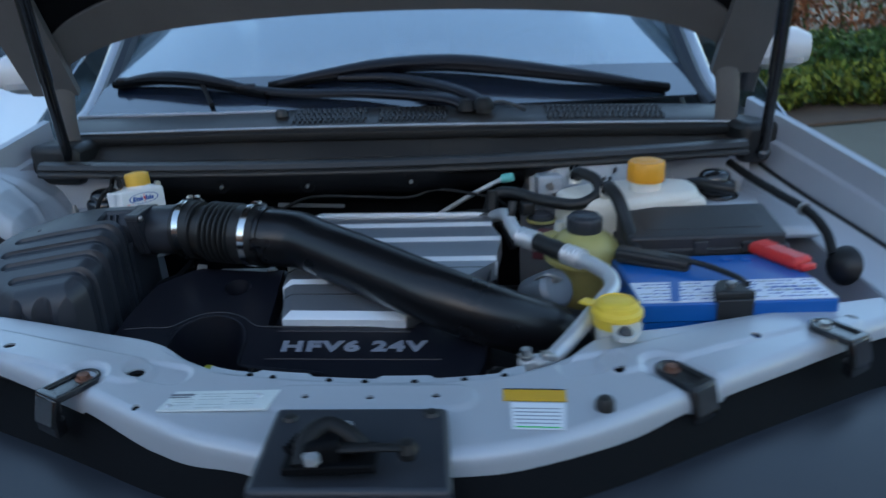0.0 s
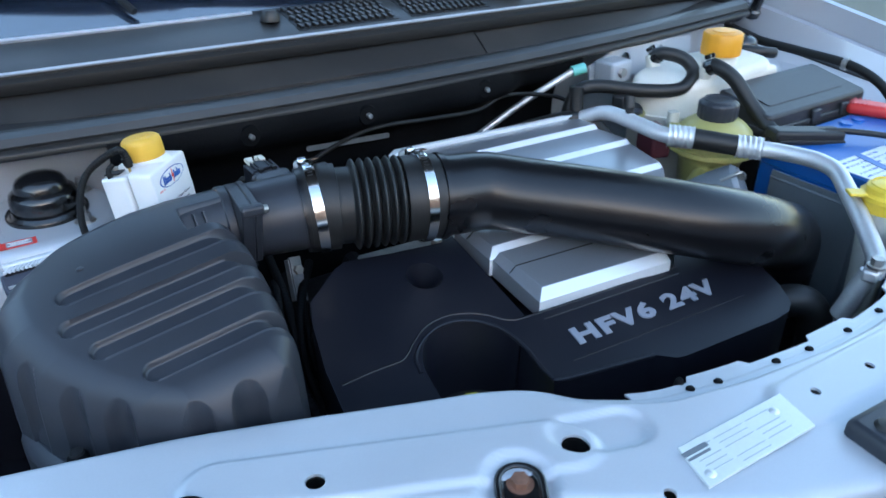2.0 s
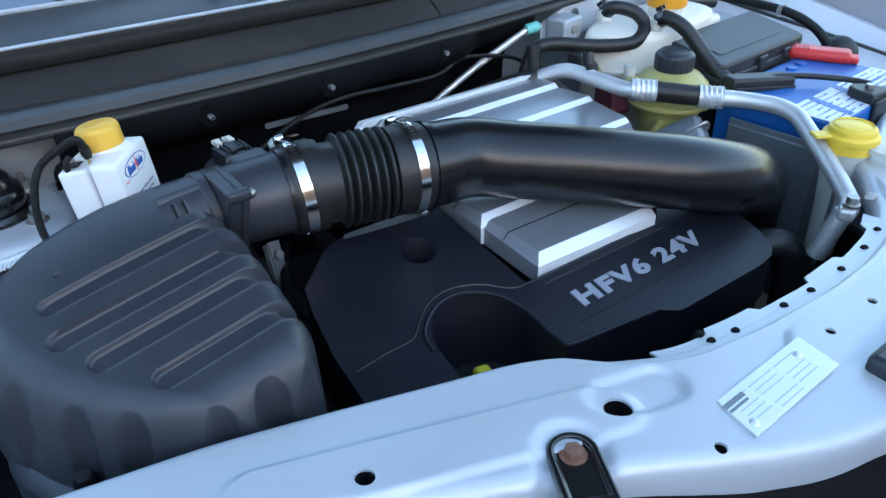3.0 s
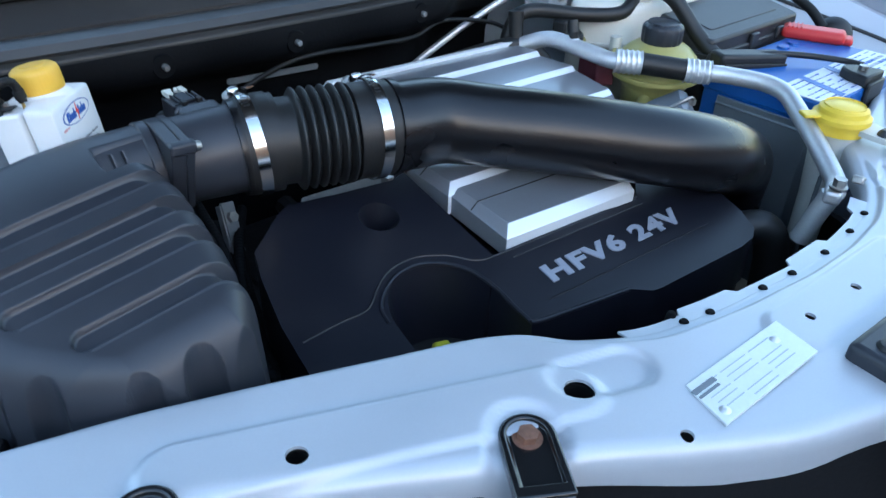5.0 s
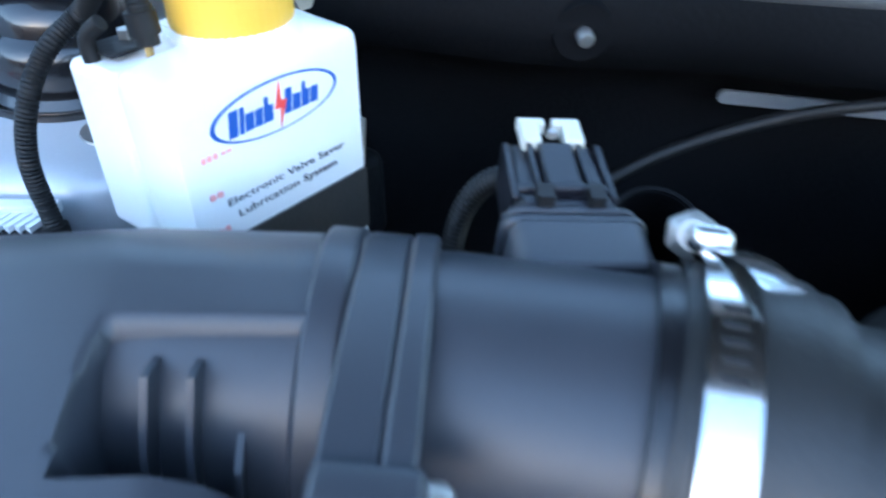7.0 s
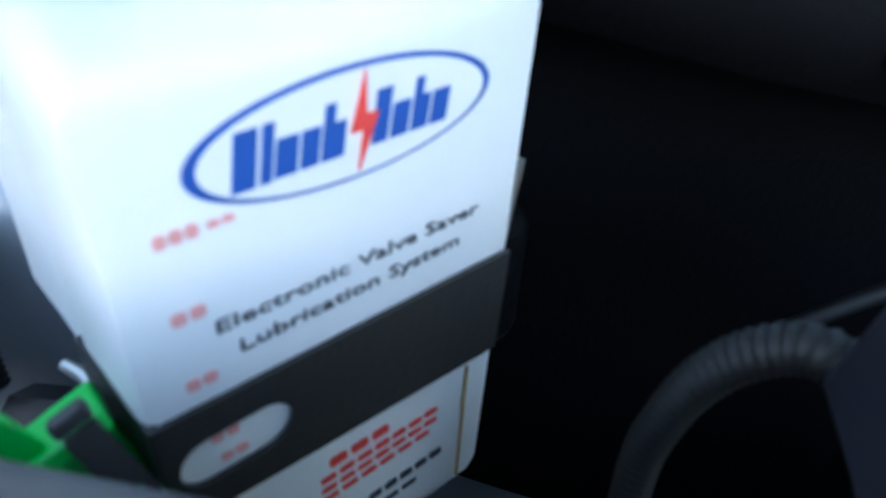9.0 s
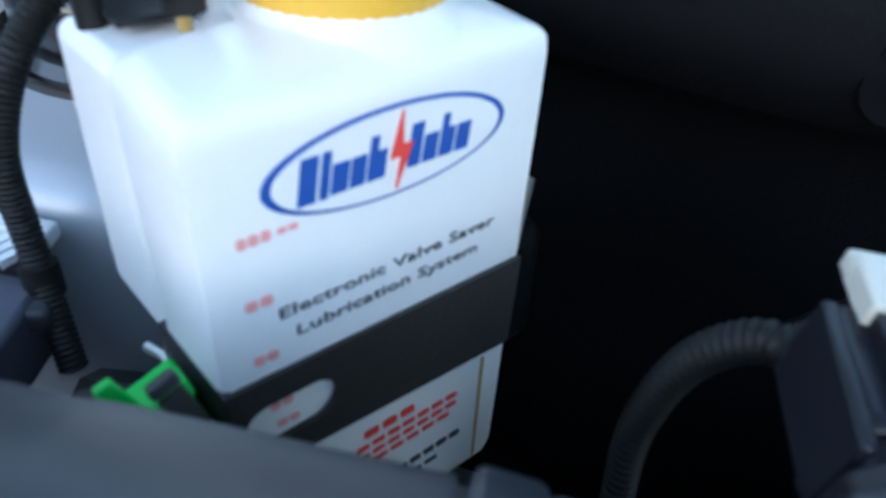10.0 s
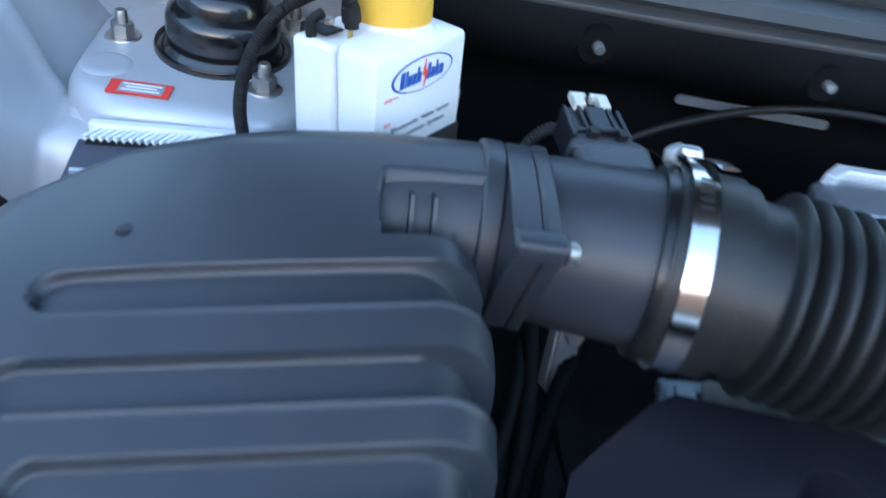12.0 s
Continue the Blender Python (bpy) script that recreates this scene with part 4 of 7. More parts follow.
washer_line = under(cowl)
washer_line("washer_stalk", tube([(-0.455, 1.548, 1.205), (-0.428, 1.500, 1.172)], 0.005, 8, 1), CONDUIT)

# ---------------------------------------------------------------- firewall blanket
blanket = thing("firewall_blanket", "black felt heat blanket pinned to the firewall", "heat blanket", at=(CX, 1.33, 1.0))
bk = under(blanket)


def blanket_mesh():
    bm = bmesh.new()
    NX, NZ = 90, 22
    G = []
    for i in range(NX + 1):
        x = -0.520 + 0.685 * i / NX
        row = []
        for j in range(NZ + 1):
            t = j / NZ
            z = 1.074 - 0.34 * t
            y = 1.302 - 0.010 * math.sin(math.pi * min(1, t * 4)) + 0.060 * step(0.06, 0.18, t) + 0.022 * step(0.0, 0.06, x) + 0.004 * math.sin(x * 37) * math.sin(t * 9) + low_bow(x)[0]
            row.append(bm.verts.new((x, y, z + low_bow(x)[1] * (1 - t))))
        G.append(row)
    for i in range(NX):
        for j in range(NZ):
            bm.faces.new((G[i][j], G[i][j + 1], G[i + 1][j + 1], G[i + 1][j]))
    bmesh.ops.recalc_face_normals(bm, faces=bm.faces)
    bmesh.ops.solidify(bm, geom=bm.faces[:], thickness=0.006)
    return bm


bk("felt", blanket_mesh(), MATTE, smooth=60)
for x, y, z in ((-0.367, 1.296, 1.058), (-0.216, 1.290, 1.056), (-0.035, 1.290, 1.058), (-0.065, 1.358, 0.996), (-0.30, 1.365, 0.93)):
    m = Matrix.Translation((x, y + 0.004, z)) @ Matrix.Rotation(radians(90), 4, "X")
    pin = bk("washer", lathe([(0.0, 0.0), (0.013, 0.0), (0.012, 0.003), (0.0, 0.003)], m, 20), MATTE)
    bk("stud", lathe([(0.0, 0.0), (0.0034, 0.0), (0.0034, 0.009), (0.0026, 0.010), (0.0, 0.010)], m, 14), ZINC, pin, "zinc stud")
bk("slot_strip", prism(rounded(0.122, 0.007, 0.003), 0, 0.002, Matrix.Translation((-0.222, 1.342, 1.006)) @ Matrix.Rotation(radians(90), 4, "X") @ Matrix.Rotation(radians(-3), 4, "Z")), SHIELD, label="pale metal strip")
loom = thing("wiring_cable", "thin black cable clipped across the heat blanket", "cable", at=(-0.2, 1.32, 1.0))
under(loom)("sheath", tube([(-0.375, 1.30, 0.950), (-0.32, 1.316, 0.985), (-0.265, 1.318, 1.010), (-0.222, 1.304, 1.030), (-0.18, 1.300, 1.034), (-0.12, 1.300, 1.030), (-0.04, 1.302, 1.026), (0.012, 1.304, 1.038), (0.10, 1.306, 1.020), (0.14, 1.30, 1.0)], 0.0030, 10), CONDUIT)

# ---------------------------------------------------------------- air filter box
airbox = thing("air_filter_box", "black ribbed plastic air filter box", "air filter", at=(-0.56, 1.05, 0.9))
ab = under(airbox)
LID_L = [(0.925, -0.530), (0.933, -0.560), (0.955, -0.592), (0.985, -0.622), (1.02, -0.647), (1.06, -0.663), (1.10, -0.666), (1.125, -0.655), (1.15, -0.622), (1.181, -0.556)]
LID_R = [(0.925, -0.492), (0.933, -0.472), (0.955, -0.460), (1.00, -0.456), (1.06, -0.454), (1.094, -0.458), (1.10, -0.456), (1.181, -0.456)]
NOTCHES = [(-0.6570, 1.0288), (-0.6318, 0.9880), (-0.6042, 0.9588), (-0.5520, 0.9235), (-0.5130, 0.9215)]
GROOVES = [(1.074, -0.612), (1.041, -0.617), (1.010, -0.602), (0.972, -0.573)]
CREST = [(-0.67, 0.002), (-0.64, 0.007), (-0.61, 0.0145), (-0.585, 0.022), (-0.56, 0.0285), (-0.535, 0.033), (-0.50, 0.0362), (-0.44, 0.0368)]
CREST_Y, CREST_Z = 1.142, 1.0335


def groove(y, gy):
    """A soft shoulder behind, a sharp wall in front."""
    q = y - gy
    return step(-0.0100, -0.0060, q) * (1 - step(0.0070, 0.0082, q)) - 0.20 * math.exp(-((q + 0.0094) / 0.0011) ** 2)


def lid_z(x, y, d):
    """The lid's skin: a slope with grooves under a rounded crest, rolled down over its edge (d: the way in from the edge)."""
    r = lerp(CREST, x)
    hump = 1.030 + 0.30 * (y - 0.979) + 0.15 * (x + 0.507)
    q = max(0.0, y - CREST_Y)
    roof = CREST_Z + math.sqrt(max(0.0, r * r - q * q)) - (0.0 if q < r else 1.6 * (q - r))
    k = 0.014
    h = max(0.0, min(1.0, 0.5 + 0.5 * (roof - hump) / k))
    z = roof + (hump - roof) * h - k * h * (1 - h)
    for gy, gx in GROOVES:
        end = gx + 0.007
        z -= 0.0052 * (groove(y, gy) if x > end else 1 - step(0.0066, 0.0090, math.hypot(x - end, y - gy)))
    pocket = step(-0.4985, -0.4965, x) * step(1.0935, 1.0955, y)
    if pocket and y < CREST_Y:
        z += (1.026 - z) * pocket * (1 - step(1.108, 1.130, y))
    R = 0.026
    if d < R:
        z -= R * 1.25 * (1 - math.sqrt(max(0.0, 1 - (1 - d / R) ** 2)))
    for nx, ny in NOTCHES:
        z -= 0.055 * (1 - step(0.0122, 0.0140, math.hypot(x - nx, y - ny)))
    return z


def lid_mesh():
    bm = bmesh.new()
    NY, NL, NR = 400, 90, 44
    G = []
    for j in range(NY + 1):
        y = 0.925 + 0.256 * j / NY
        xl, xr = lerp(LID_L, y), lerp(LID_R, y)
        xr -= 0.0075 * max(max(0.0, groove(y, gy)) for gy, gx in GROOVES)
        row = []
        for i in range(NL + NR + 1):
            x = xl + (-0.520 - xl) * i / NL if i < NL else -0.520 + (xr + 0.520) * (i - NL) / NR
            right = xr - x if y < 1.0945 else 1.0
            d = min((x - xl) * 0.85, right, y - 0.925)
            row.append(bm.verts.new((x, y, lid_z(x, y, d))))
        G.append(row)
    for j in range(NY):
        for i in range(NL + NR):
            bm.faces.new((G[j][i], G[j][i + 1], G[j + 1][i + 1], G[j + 1][i]))
    edge = G[0] + [r[-1] for r in G[1:]] + G[-1][-2::-1] + [r[0] for r in G[-2:0:-1]]
    cy, cx2 = 1.04, -0.56
    low = [bm.verts.new((v.co.x + 0.03 * (v.co.x - cx2), v.co.y + 0.03 * (v.co.y - cy), 0.925)) for v in edge]
    for k in range(len(edge)):
        q = (k + 1) % len(edge)
        bm.faces.new((edge[k], low[k], low[q], edge[q]))
    return bm


lid = ab("lid", lid_mesh(), PLASTIC, smooth=60)
for k, x in enumerate((-0.4865, -0.4775)):
    ab("fin", prism([(0, 0), (0.027, 0), (0.027, 0.042), (0.018, 0.046), (0.009, 0.034)], -0.0008, 0.0008, basis((x, 1.096, 1.021), (0, 1, 0), (0, 0, 1))), PLASTIC, lid)
ab("fin", prism([(0, 0), (0.022, 0), (0.022, 0.036), (0.008, 0.028)], -0.0008, 0.0008, basis((-0.4685, 1.096, 1.021), (0, 1, 0), (0, 0, 1))), PLASTIC, lid)
rim_line = [(-0.462, 0.945, 0.932), (-0.50, 0.928, 0.932), (-0.545, 0.930, 0.933), (-0.60, 0.964, 0.935), (-0.625, 0.995, 0.936)]
ab("rim", tube(rim_line, 0.010, 8, 6, squash=0.7), PLASTIC, label="black flange round the lid")
# dark plugs put into the lid's notches so that they look shaded
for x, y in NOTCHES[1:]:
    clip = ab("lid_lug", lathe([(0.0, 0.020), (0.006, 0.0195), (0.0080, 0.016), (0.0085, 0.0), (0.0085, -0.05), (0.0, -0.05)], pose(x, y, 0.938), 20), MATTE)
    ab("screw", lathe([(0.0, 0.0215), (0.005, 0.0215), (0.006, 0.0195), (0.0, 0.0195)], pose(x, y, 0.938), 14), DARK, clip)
ab("base", prism(smooth_outline([(-0.47, 0.93), (-0.53, 0.915), (-0.60, 0.93), (-0.66, 1.02), (-0.66, 1.09), (-0.58, 1.17), (-0.48, 1.17), (-0.465, 1.05)], 5), 0.70, 0.940), PLASTIC, bevel=0.01)
ab("lid_pip", lathe([(0.0035, 0.0), (0.003, 0.0025), (0.0, 0.003)], pose(-0.589, 1.099, lid_z(-0.589, 1.099, 1.0) - 0.0016), 12), PLASTIC, lid)

# intake axis, from the box to the throttle
AX = [Vector(p) for p in ((-0.50, 1.142, 1.024), (-0.445, 1.132, 1.029), (-0.425, 1.128, 1.031), (-0.372, 1.114, 1.034), (-0.345, 1.106, 1.035), (-0.285, 1.089, 1.035), (-0.262, 1.082, 1.034), (-0.235, 1.075, 1.032))]
AX = [p + Vector((0, 0.007, 0.004)) * (1 if k < 6 else 0.5) for k, p in enumerate(AX)]
Rm = 0.0398
spout = ab("spout", tube([(-0.520, 1.146, 1.030), (-0.49, CREST_Y, CREST_Z), (-0.452, CREST_Y - 0.001, CREST_Z)], lambda t: 0.034 + 0.0025 * t, 48, 4), PLASTIC, label="round outlet of the filter box")

maf = thing("airflow_meter", "black round airflow meter with a plug on top", "airflow meter", at=tuple(AX[2]))
mf = under(maf)
mf("housing", tube([AX[1], AX[2], AX[3]], lambda t: Rm - 0.0036 + 0.0030 * t, 48, 1), PLASTIC)
m1 = basis((-0.443, 1.141, 1.0335), (0.085, 1, 0), (0, 0, 1))
FL = [(-0.056, 0.0385), (-0.030, 0.0402), (-0.006, 0.0402), (0.014, 0.0370), (0.029, 0.026), (0.0390, 0.008), (0.041, -0.012), (0.030, -0.034), (0.008, -0.040), (-0.016, -0.038), (-0.034, -0.028), (-0.046, 0.004), (-0.0570, 0.028)]
flange = prism(disc(0.0388, 40), -0.0135, -0.004, m1)
mf("flange", flange, PLASTIC, bevel=0.0015)
grow = lambda k: [(x * k, y * k) for x, y in FL]
mf("flange_plate", prism(grow(0.985), -0.0041, 0.0075, m1), PLASTIC, bevel=0.0012)
mf("flange_lip", prism(FL, 0.0074, 0.0145, m1), PLASTIC, bevel=0.0015)
mf("flange_lug", prism(rounded(0.011, 0.010, 0.003, 4, -0.0535, 0.0355), -0.0045, 0.0165, m1), PLASTIC, bevel=0.002)
mf("flange_screw", lathe([(0.0, 0.0055), (0.003, 0.0055), (0.0042, 0.004), (0.0042, -0.004), (0.0, -0.004)], m1 @ Matrix.Translation((-0.0525, 0.034, 0.0155)), 14), ZINC)
mf("bead", tube([AX[3] + (AX[2] - AX[3]).normalized() * 0.010, AX[3] + (AX[2] - AX[3]).normalized() * 0.004], Rm + 0.0025, 48, 1), HOSE)
# plug on the meter
pm = Matrix.Translation((-0.3900, 1.1545, 1.0500)) @ Matrix.Rotation(radians(2), 4, "Z") @ Matrix.Rotation(radians(-88), 4, "X") @ Matrix.Diagonal((1.10, 1.12, 1.0, 1))
seatp = mf("plug_seat", prism(rounded(0.034, 0.026, 0.005), 0.0, 0.017, pm), PLASTIC, bevel=0.0012)
mf("seat_rib", prism(rounded(0.037, 0.024, 0.005), 0.0172, 0.0202, pm), PLASTIC, seatp, bevel=0.0008)
mf("seat_rib", prism(rounded(0.035, 0.022, 0.005), 0.0225, 0.0245, pm), PLASTIC, seatp, bevel=0.0006)
plug = mf("plug", box((0.0262, 0.019, 0.034), pm @ Matrix.Translation((0, 0.001, 0.042)), taper=0.90), COVER, label="black cable plug", bevel=0.0022, segs=3)
mf("plug_shoulder", prism([(-0.0150, 0.008), (-0.0150, -0.006), (-0.0110, -0.0105), (0.0110, -0.0105), (0.0150, -0.006), (0.0150, 0.008)], 0.0248, 0.0300, pm), COVER, plug, bevel=0.001)
mf("plug_collar", prism(rounded(0.0275, 0.020, 0.004, 4, 0, 0.0005), 0.0340, 0.0372, pm), COVER, plug, bevel=0.0006)
for sx in (-1, 1):
    mf("plug_rib", box((0.0022, 0.016, 0.026), pm @ Matrix.Translation((sx * 0.0128, -0.001, 0.044))), COVER, plug, bevel=0.0008)
    mf("plug_rail", box((0.0016, 0.003, 0.024), pm @ Matrix.Translation((sx * 0.0068, -0.0090, 0.044))), COVER, plug, bevel=0.0005)
    mf("clip_leg", box((0.0052, 0.0048, 0.0115), pm @ Matrix.Translation((sx * 0.0060, -0.0093, 0.0600))), CREAM, plug, "cream locking clip", bevel=0.0006)
    mf("seat_notch", box((0.004, 0.004, 0.006), pm @ Matrix.Translation((sx * 0.0065, -0.0118, 0.0275))), DARK, seatp)
    mf("clip_bar", box((0.0078, 0.0034, 0.0036), pm @ Matrix.Translation((sx * 0.0050, -0.0092, 0.0655))), CREAM, plug, bevel=0.0005)
mf("clip_post", lathe([(0.0, 0.002), (0.0014, 0.0017), (0.0018, 0.0), (0.0, -0.001)], pm @ Matrix.Translation((0, -0.0102, 0.0585)) @ Matrix.Rotation(radians(90), 4, "X"), 12), ZINC, plug)
mf("plug_latch", box((0.0095, 0.0032, 0.024), pm @ Matrix.Translation((0, -0.0096, 0.042))), COVER, plug, bevel=0.001)
mf("latch_bridge", box((0.0150, 0.0030, 0.0030), pm @ Matrix.Translation((0, -0.0112, 0.0315))), COVER, plug, bevel=0.0008)

plug_loom = thing("corrugated_conduit", "black corrugated wiring conduit behind the airflow meter", "conduit", at=(-0.40, 1.23, 1.0))
def ribbed(pts, r, n=10, pitch=0.004, depth=0.12, segs=14):
    P = curve_pts(pts, n)
    length = sum((b - a).length for a, b in zip(P, P[1:]))
    count = max(8, int(length / pitch * 3))
    L = [0.0]
    for a, b in zip(P, P[1:]):
        L.append(L[-1] + (b - a).length)
    Q = []
    for k in range(count + 1):
        d = length * k / count
        i = max(0, min(len(P) - 2, next((j for j in range(len(L) - 1) if L[j + 1] >= d), len(P) - 2)))
        t = (d - L[i]) / max(1e-9, L[i + 1] - L[i])
        Q.append(P[i].lerp(P[i + 1], t))
    return tube(Q, lambda t: r * (1 + depth * math.cos(2 * math.pi * t * length / pitch)), segs, 1)


under(plug_loom)("conduit", ribbed([(-0.400, 1.213, 1.044), (-0.406, 1.220, 1.041), (-0.413, 1.224, 1.030), (-0.417, 1.225, 1.013), (-0.417, 1.223, 0.99), (-0.410, 1.21, 0.94)], 0.0040, 10, 0.0022, 0.09), CONDUIT)
under(plug_loom)("tape", tube([(-0.4005, 1.2140, 1.0438), (-0.4015, 1.2152, 1.0433)], 0.0044, 14, 1), mat("violet_tape", (0.34, 0.12, 0.34), 0.5, grain=0.05), label="violet tape")

breather = thing("breather_pipe", "open black plastic pipe stub behind the airflow meter", "pipe", at=(-0.345, 1.224, 0.98))
bp = under(breather)
bm_b = pose(-0.343, 1.230, 1.014, 24, -8, 0)
bp("stub", lathe([(0.0155, -0.07), (0.0175, -0.07), (0.0175, 0.0), (0.0155, 0.0), (0.0155, -0.07)], bm_b, 32), MATTE)
bp("lip", lathe([(0.0158, 0.0), (0.0174, -0.0005), (0.0178, 0.001), (0.0170, 0.002), (0.0158, 0.0015), (0.0158, 0.0)], bm_b, 32), MATTE)

# ---------------------------------------------------------------- bellows hose and clamps
bellows = thing("bellows_hose", "black rubber bellows hose between the meter and the intake pipe", "hose", at=tuple(AX[4]))
bw = under(bellows)


def bellows_radius(t):
    if t < 0.24:
        return Rm + 0.0035
    if t > 0.74:
        return Rm + 0.0045
    if t < 0.34:
        return Rm - 0.001
    q = (t - 0.34) / 0.40
    return Rm - 0.0015 + 0.0078 * (0.5 - 0.5 * math.cos(2 * math.pi * 6 * q)) ** 0.6


bw("bellows", tube([AX[3] + (AX[3] - AX[4]).normalized() * 0.006] + [AX[3].lerp(AX[6], k / 150) for k in range(1, 151)] + [AX[6] + (AX[7] - AX[6]).normalized() * 0.012], bellows_radius, 56, 1, caps=False), RUBBER, smooth=60)
bw("front_cuff", tube([AX[3] + (AX[3] - AX[4]).normalized() * 0.004, AX[3] + (AX[4] - AX[3]).normalized() * 0.022], Rm + 0.004, 48, 1), RUBBER)


def clamp(c, d, r, screw_angle, group="hose clamps"):
    t = thing("hose_clamp", "polished steel worm-drive hose clamp round the black hose", "hose clamp", group, at=tuple(c))
    mk = under(t)
    d = Vector(d).normalized()
    m = Matrix.Translation(c) @ d.to_track_quat("Z", "Y").to_matrix().to_4x4()
    mk("band", lathe([(r, -0.0051), (r + 0.0012, -0.0051), (r + 0.0012, 0.0051), (r, 0.0051), (r, -0.0051)], m, 64), CHROME)
    # the screw housing sits on the hose, across its axis
    side = Vector((0, 1, 0)) * math.cos(radians(screw_angle)) + Vector((0, 0, 1)) * math.sin(radians(screw_angle))
    side = (side - d * side.dot(d)).normalized()
    tang = d.cross(side)
    hm = Matrix.Translation(Vector(c) + side * (r + 0.0035) - d * 0.003) @ Matrix((tang, d, side)).transposed().to_4x4()
    mk("housing", box((0.015, 0.0095, 0.0065), hm), CHROME, bevel=0.0024, segs=3)
    sm = hm @ Matrix.Translation((-0.0145, -0.002, 0.0005)) @ Matrix.Rotation(radians(-90), 4, "Y")
    sc = mk("screw", lathe([(0.0, 0.0058), (0.0035, 0.0056), (0.0056, 0.0045), (0.0063, 0.002), (0.0063, -0.002), (0.0040, -0.004), (0.0, -0.004)], sm, 24, wave=lambda a, j: 1 + (0.05 * math.cos(6 * a) if 2 <= j <= 4 else 0)), ZINC, label="hexagon screw head")
    mk("screw_slot", box((0.0085, 0.0013, 0.0012), sm @ Matrix.Translation((0, 0, 0.0054))), DARK, sc)
    mk("screw_shaft", lathe([(0.0, 0.0), (0.0030, 0.0), (0.0030, 0.014), (0.0, 0.014)], hm @ Matrix.Translation((-0.012, 0, 0.0005)) @ Matrix.Rotation(radians(90), 4, "Y"), 12), ZINC, sc)
    tail = [Vector(c) + (Vector((0, 1, 0)) * math.cos(a) + Vector((0, 0, 1)) * math.sin(a)) * (r + 0.0016 + 0.004 * k / 5) + d * 0.0045 for k, a in ((k, radians(screw_angle + 8 + 6 * k)) for k in range(6))]
    mk("band_tail", tube(tail, 0.0042, 8, 4, squash=0.16), CHROME)
    for k in range(5):
        a = radians(screw_angle + 42 + 5.0 * k)
        s2 = Vector((0, 1, 0)) * math.cos(a) + Vector((0, 0, 1)) * math.sin(a)
        s2 = (s2 - d * s2.dot(d)).normalized()
        mk("worm_slot", box((0.0014, 0.0050, 0.0006), basis(Vector(c) + s2 * (r + 0.0012), d.cross(s2), d)), DARK)
    return t


clamp(AX[3] + Vector((0.005, 0.000, 0)), (AX[4] - AX[3]).normalized() + Vector((0, 0.02, 0.045)), Rm + 0.0056, 50)
clamp(AX[6] + Vector((-0.002, 0.002, 0)), (AX[7] - AX[6]).normalized() + Vector((0, 0.02, 0.035)), Rm + 0.0062, 52)

# ---------------------------------------------------------------- intake pipe
pipe = thing("intake_pipe", "smooth black plastic intake pipe over the engine cover", "intake pipe", at=(0, 1.0, 0.97))
pp = under(pipe)
PIPE = [AX[6] + Vector((-0.004, 0.001, 0)), AX[7], Vector((-0.195, 1.069, 1.032)), Vector((-0.155, 1.041, 1.026)), Vector((-0.115, 1.011, 1.020)), Vector((-0.052, 0.968, 1.008)), Vector((0.007, 0.930, 0.996)), Vector((0.068, 0.914, 0.976)), Vector((0.118, 0.922, 0.953)), Vector((0.153, 0.932, 0.936)), Vector((0.176, 0.940, 0.914)), Vector((0.186, 0.946, 0.880)), Vector((0.188, 0.948, 0.82)), Vector((0.188, 0.948, 0.72))]
pp("duct", tube(PIPE, lambda t: 0.0425 - 0.0022 * step(0.05, 0.16, t), 56, 10), HOSE)
pp("mould_seam", tube([p + Vector((0.02, 0.03, 0.0345)).normalized() * 0.0403 for p in PIPE[2:9]], 0.0009, 6, 8), HOSE)
pp("collar", tube([AX[6] + (AX[7] - AX[6]).normalized() * 0.014, AX[6] + (AX[7] - AX[6]).normalized() * 0.020], 0.0450, 48, 1), HOSE)
stay = thing("pipe_bracket", "small zinc bracket below the bellows hose", "bracket", at=(-0.285, 1.098, 0.97))
under(stay)("plate", prism(rounded(0.092, 0.020, 0.004), -0.001, 0.001, basis((-0.285, 1.098, 0.971), (0.95, -0.12, 0.03), (0.1, 0.8, 0.3))), ZINC, bevel=0.0005)
under(stay)("bolt", add_hex(bmesh.new(), 0.007, 0.006, pose(-0.245, 1.088, 0.975)), ZINC)

# ---------------------------------------------------------------- engine cover
engine = thing("engine", "dark engine block under its plastic cover", "engine", at=(-0.1, 1.05, 0.6))
en = under(engine)
en("block", box((0.62, 0.36, 0.34), pose(-0.10, 1.10, 0.70)), DARK, bevel=0.03, segs=3)
for k in range(6):
    en("cam_cover_rib", tube([(-0.36 + 0.09 * k, 0.93, 0.84), (-0.36 + 0.09 * k, 1.26, 0.88)], 0.012, 8, 1), DARK)
cover = thing("engine_cover", "black plastic engine cover with a silver panel and raised lettering", "engine cover", at=(-0.15, 1.0, 0.93))
ec = under(cover)
cov_z = lambda x, y: 0.9355 + 0.245 * (y - 0.906)
OUT = [(-0.255, 0.882), (-0.235, 0.876), (-0.150, 0.862), (-0.140, 0.8605), (-0.122, 0.848), (-0.112, 0.846), (0.015, 0.838), (0.040, 0.840), (0.055, 0.848), (0.066, 0.872), (0.075, 0.93), (0.085, 1.05), (0.105, 1.17), (0.11, 1.225), (0.09, 1.24), (-0.15, 1.25), (-0.20, 1.24), (-0.218, 1.12), (-0.226, 1.086), (-0.244, 1.081), (-0.302, 1.088), (-0.352, 1.096), (-0.366, 1.090), (-0.408, 1.058), (-0.418, 1.03), (-0.430, 0.98), (-0.436, 0.93), (-0.42, 0.86), (-0.34, 0.84)]
cov_lo = lambda x, y: 0.865
body_bm = prism(OUT, cov_lo, cov_z)
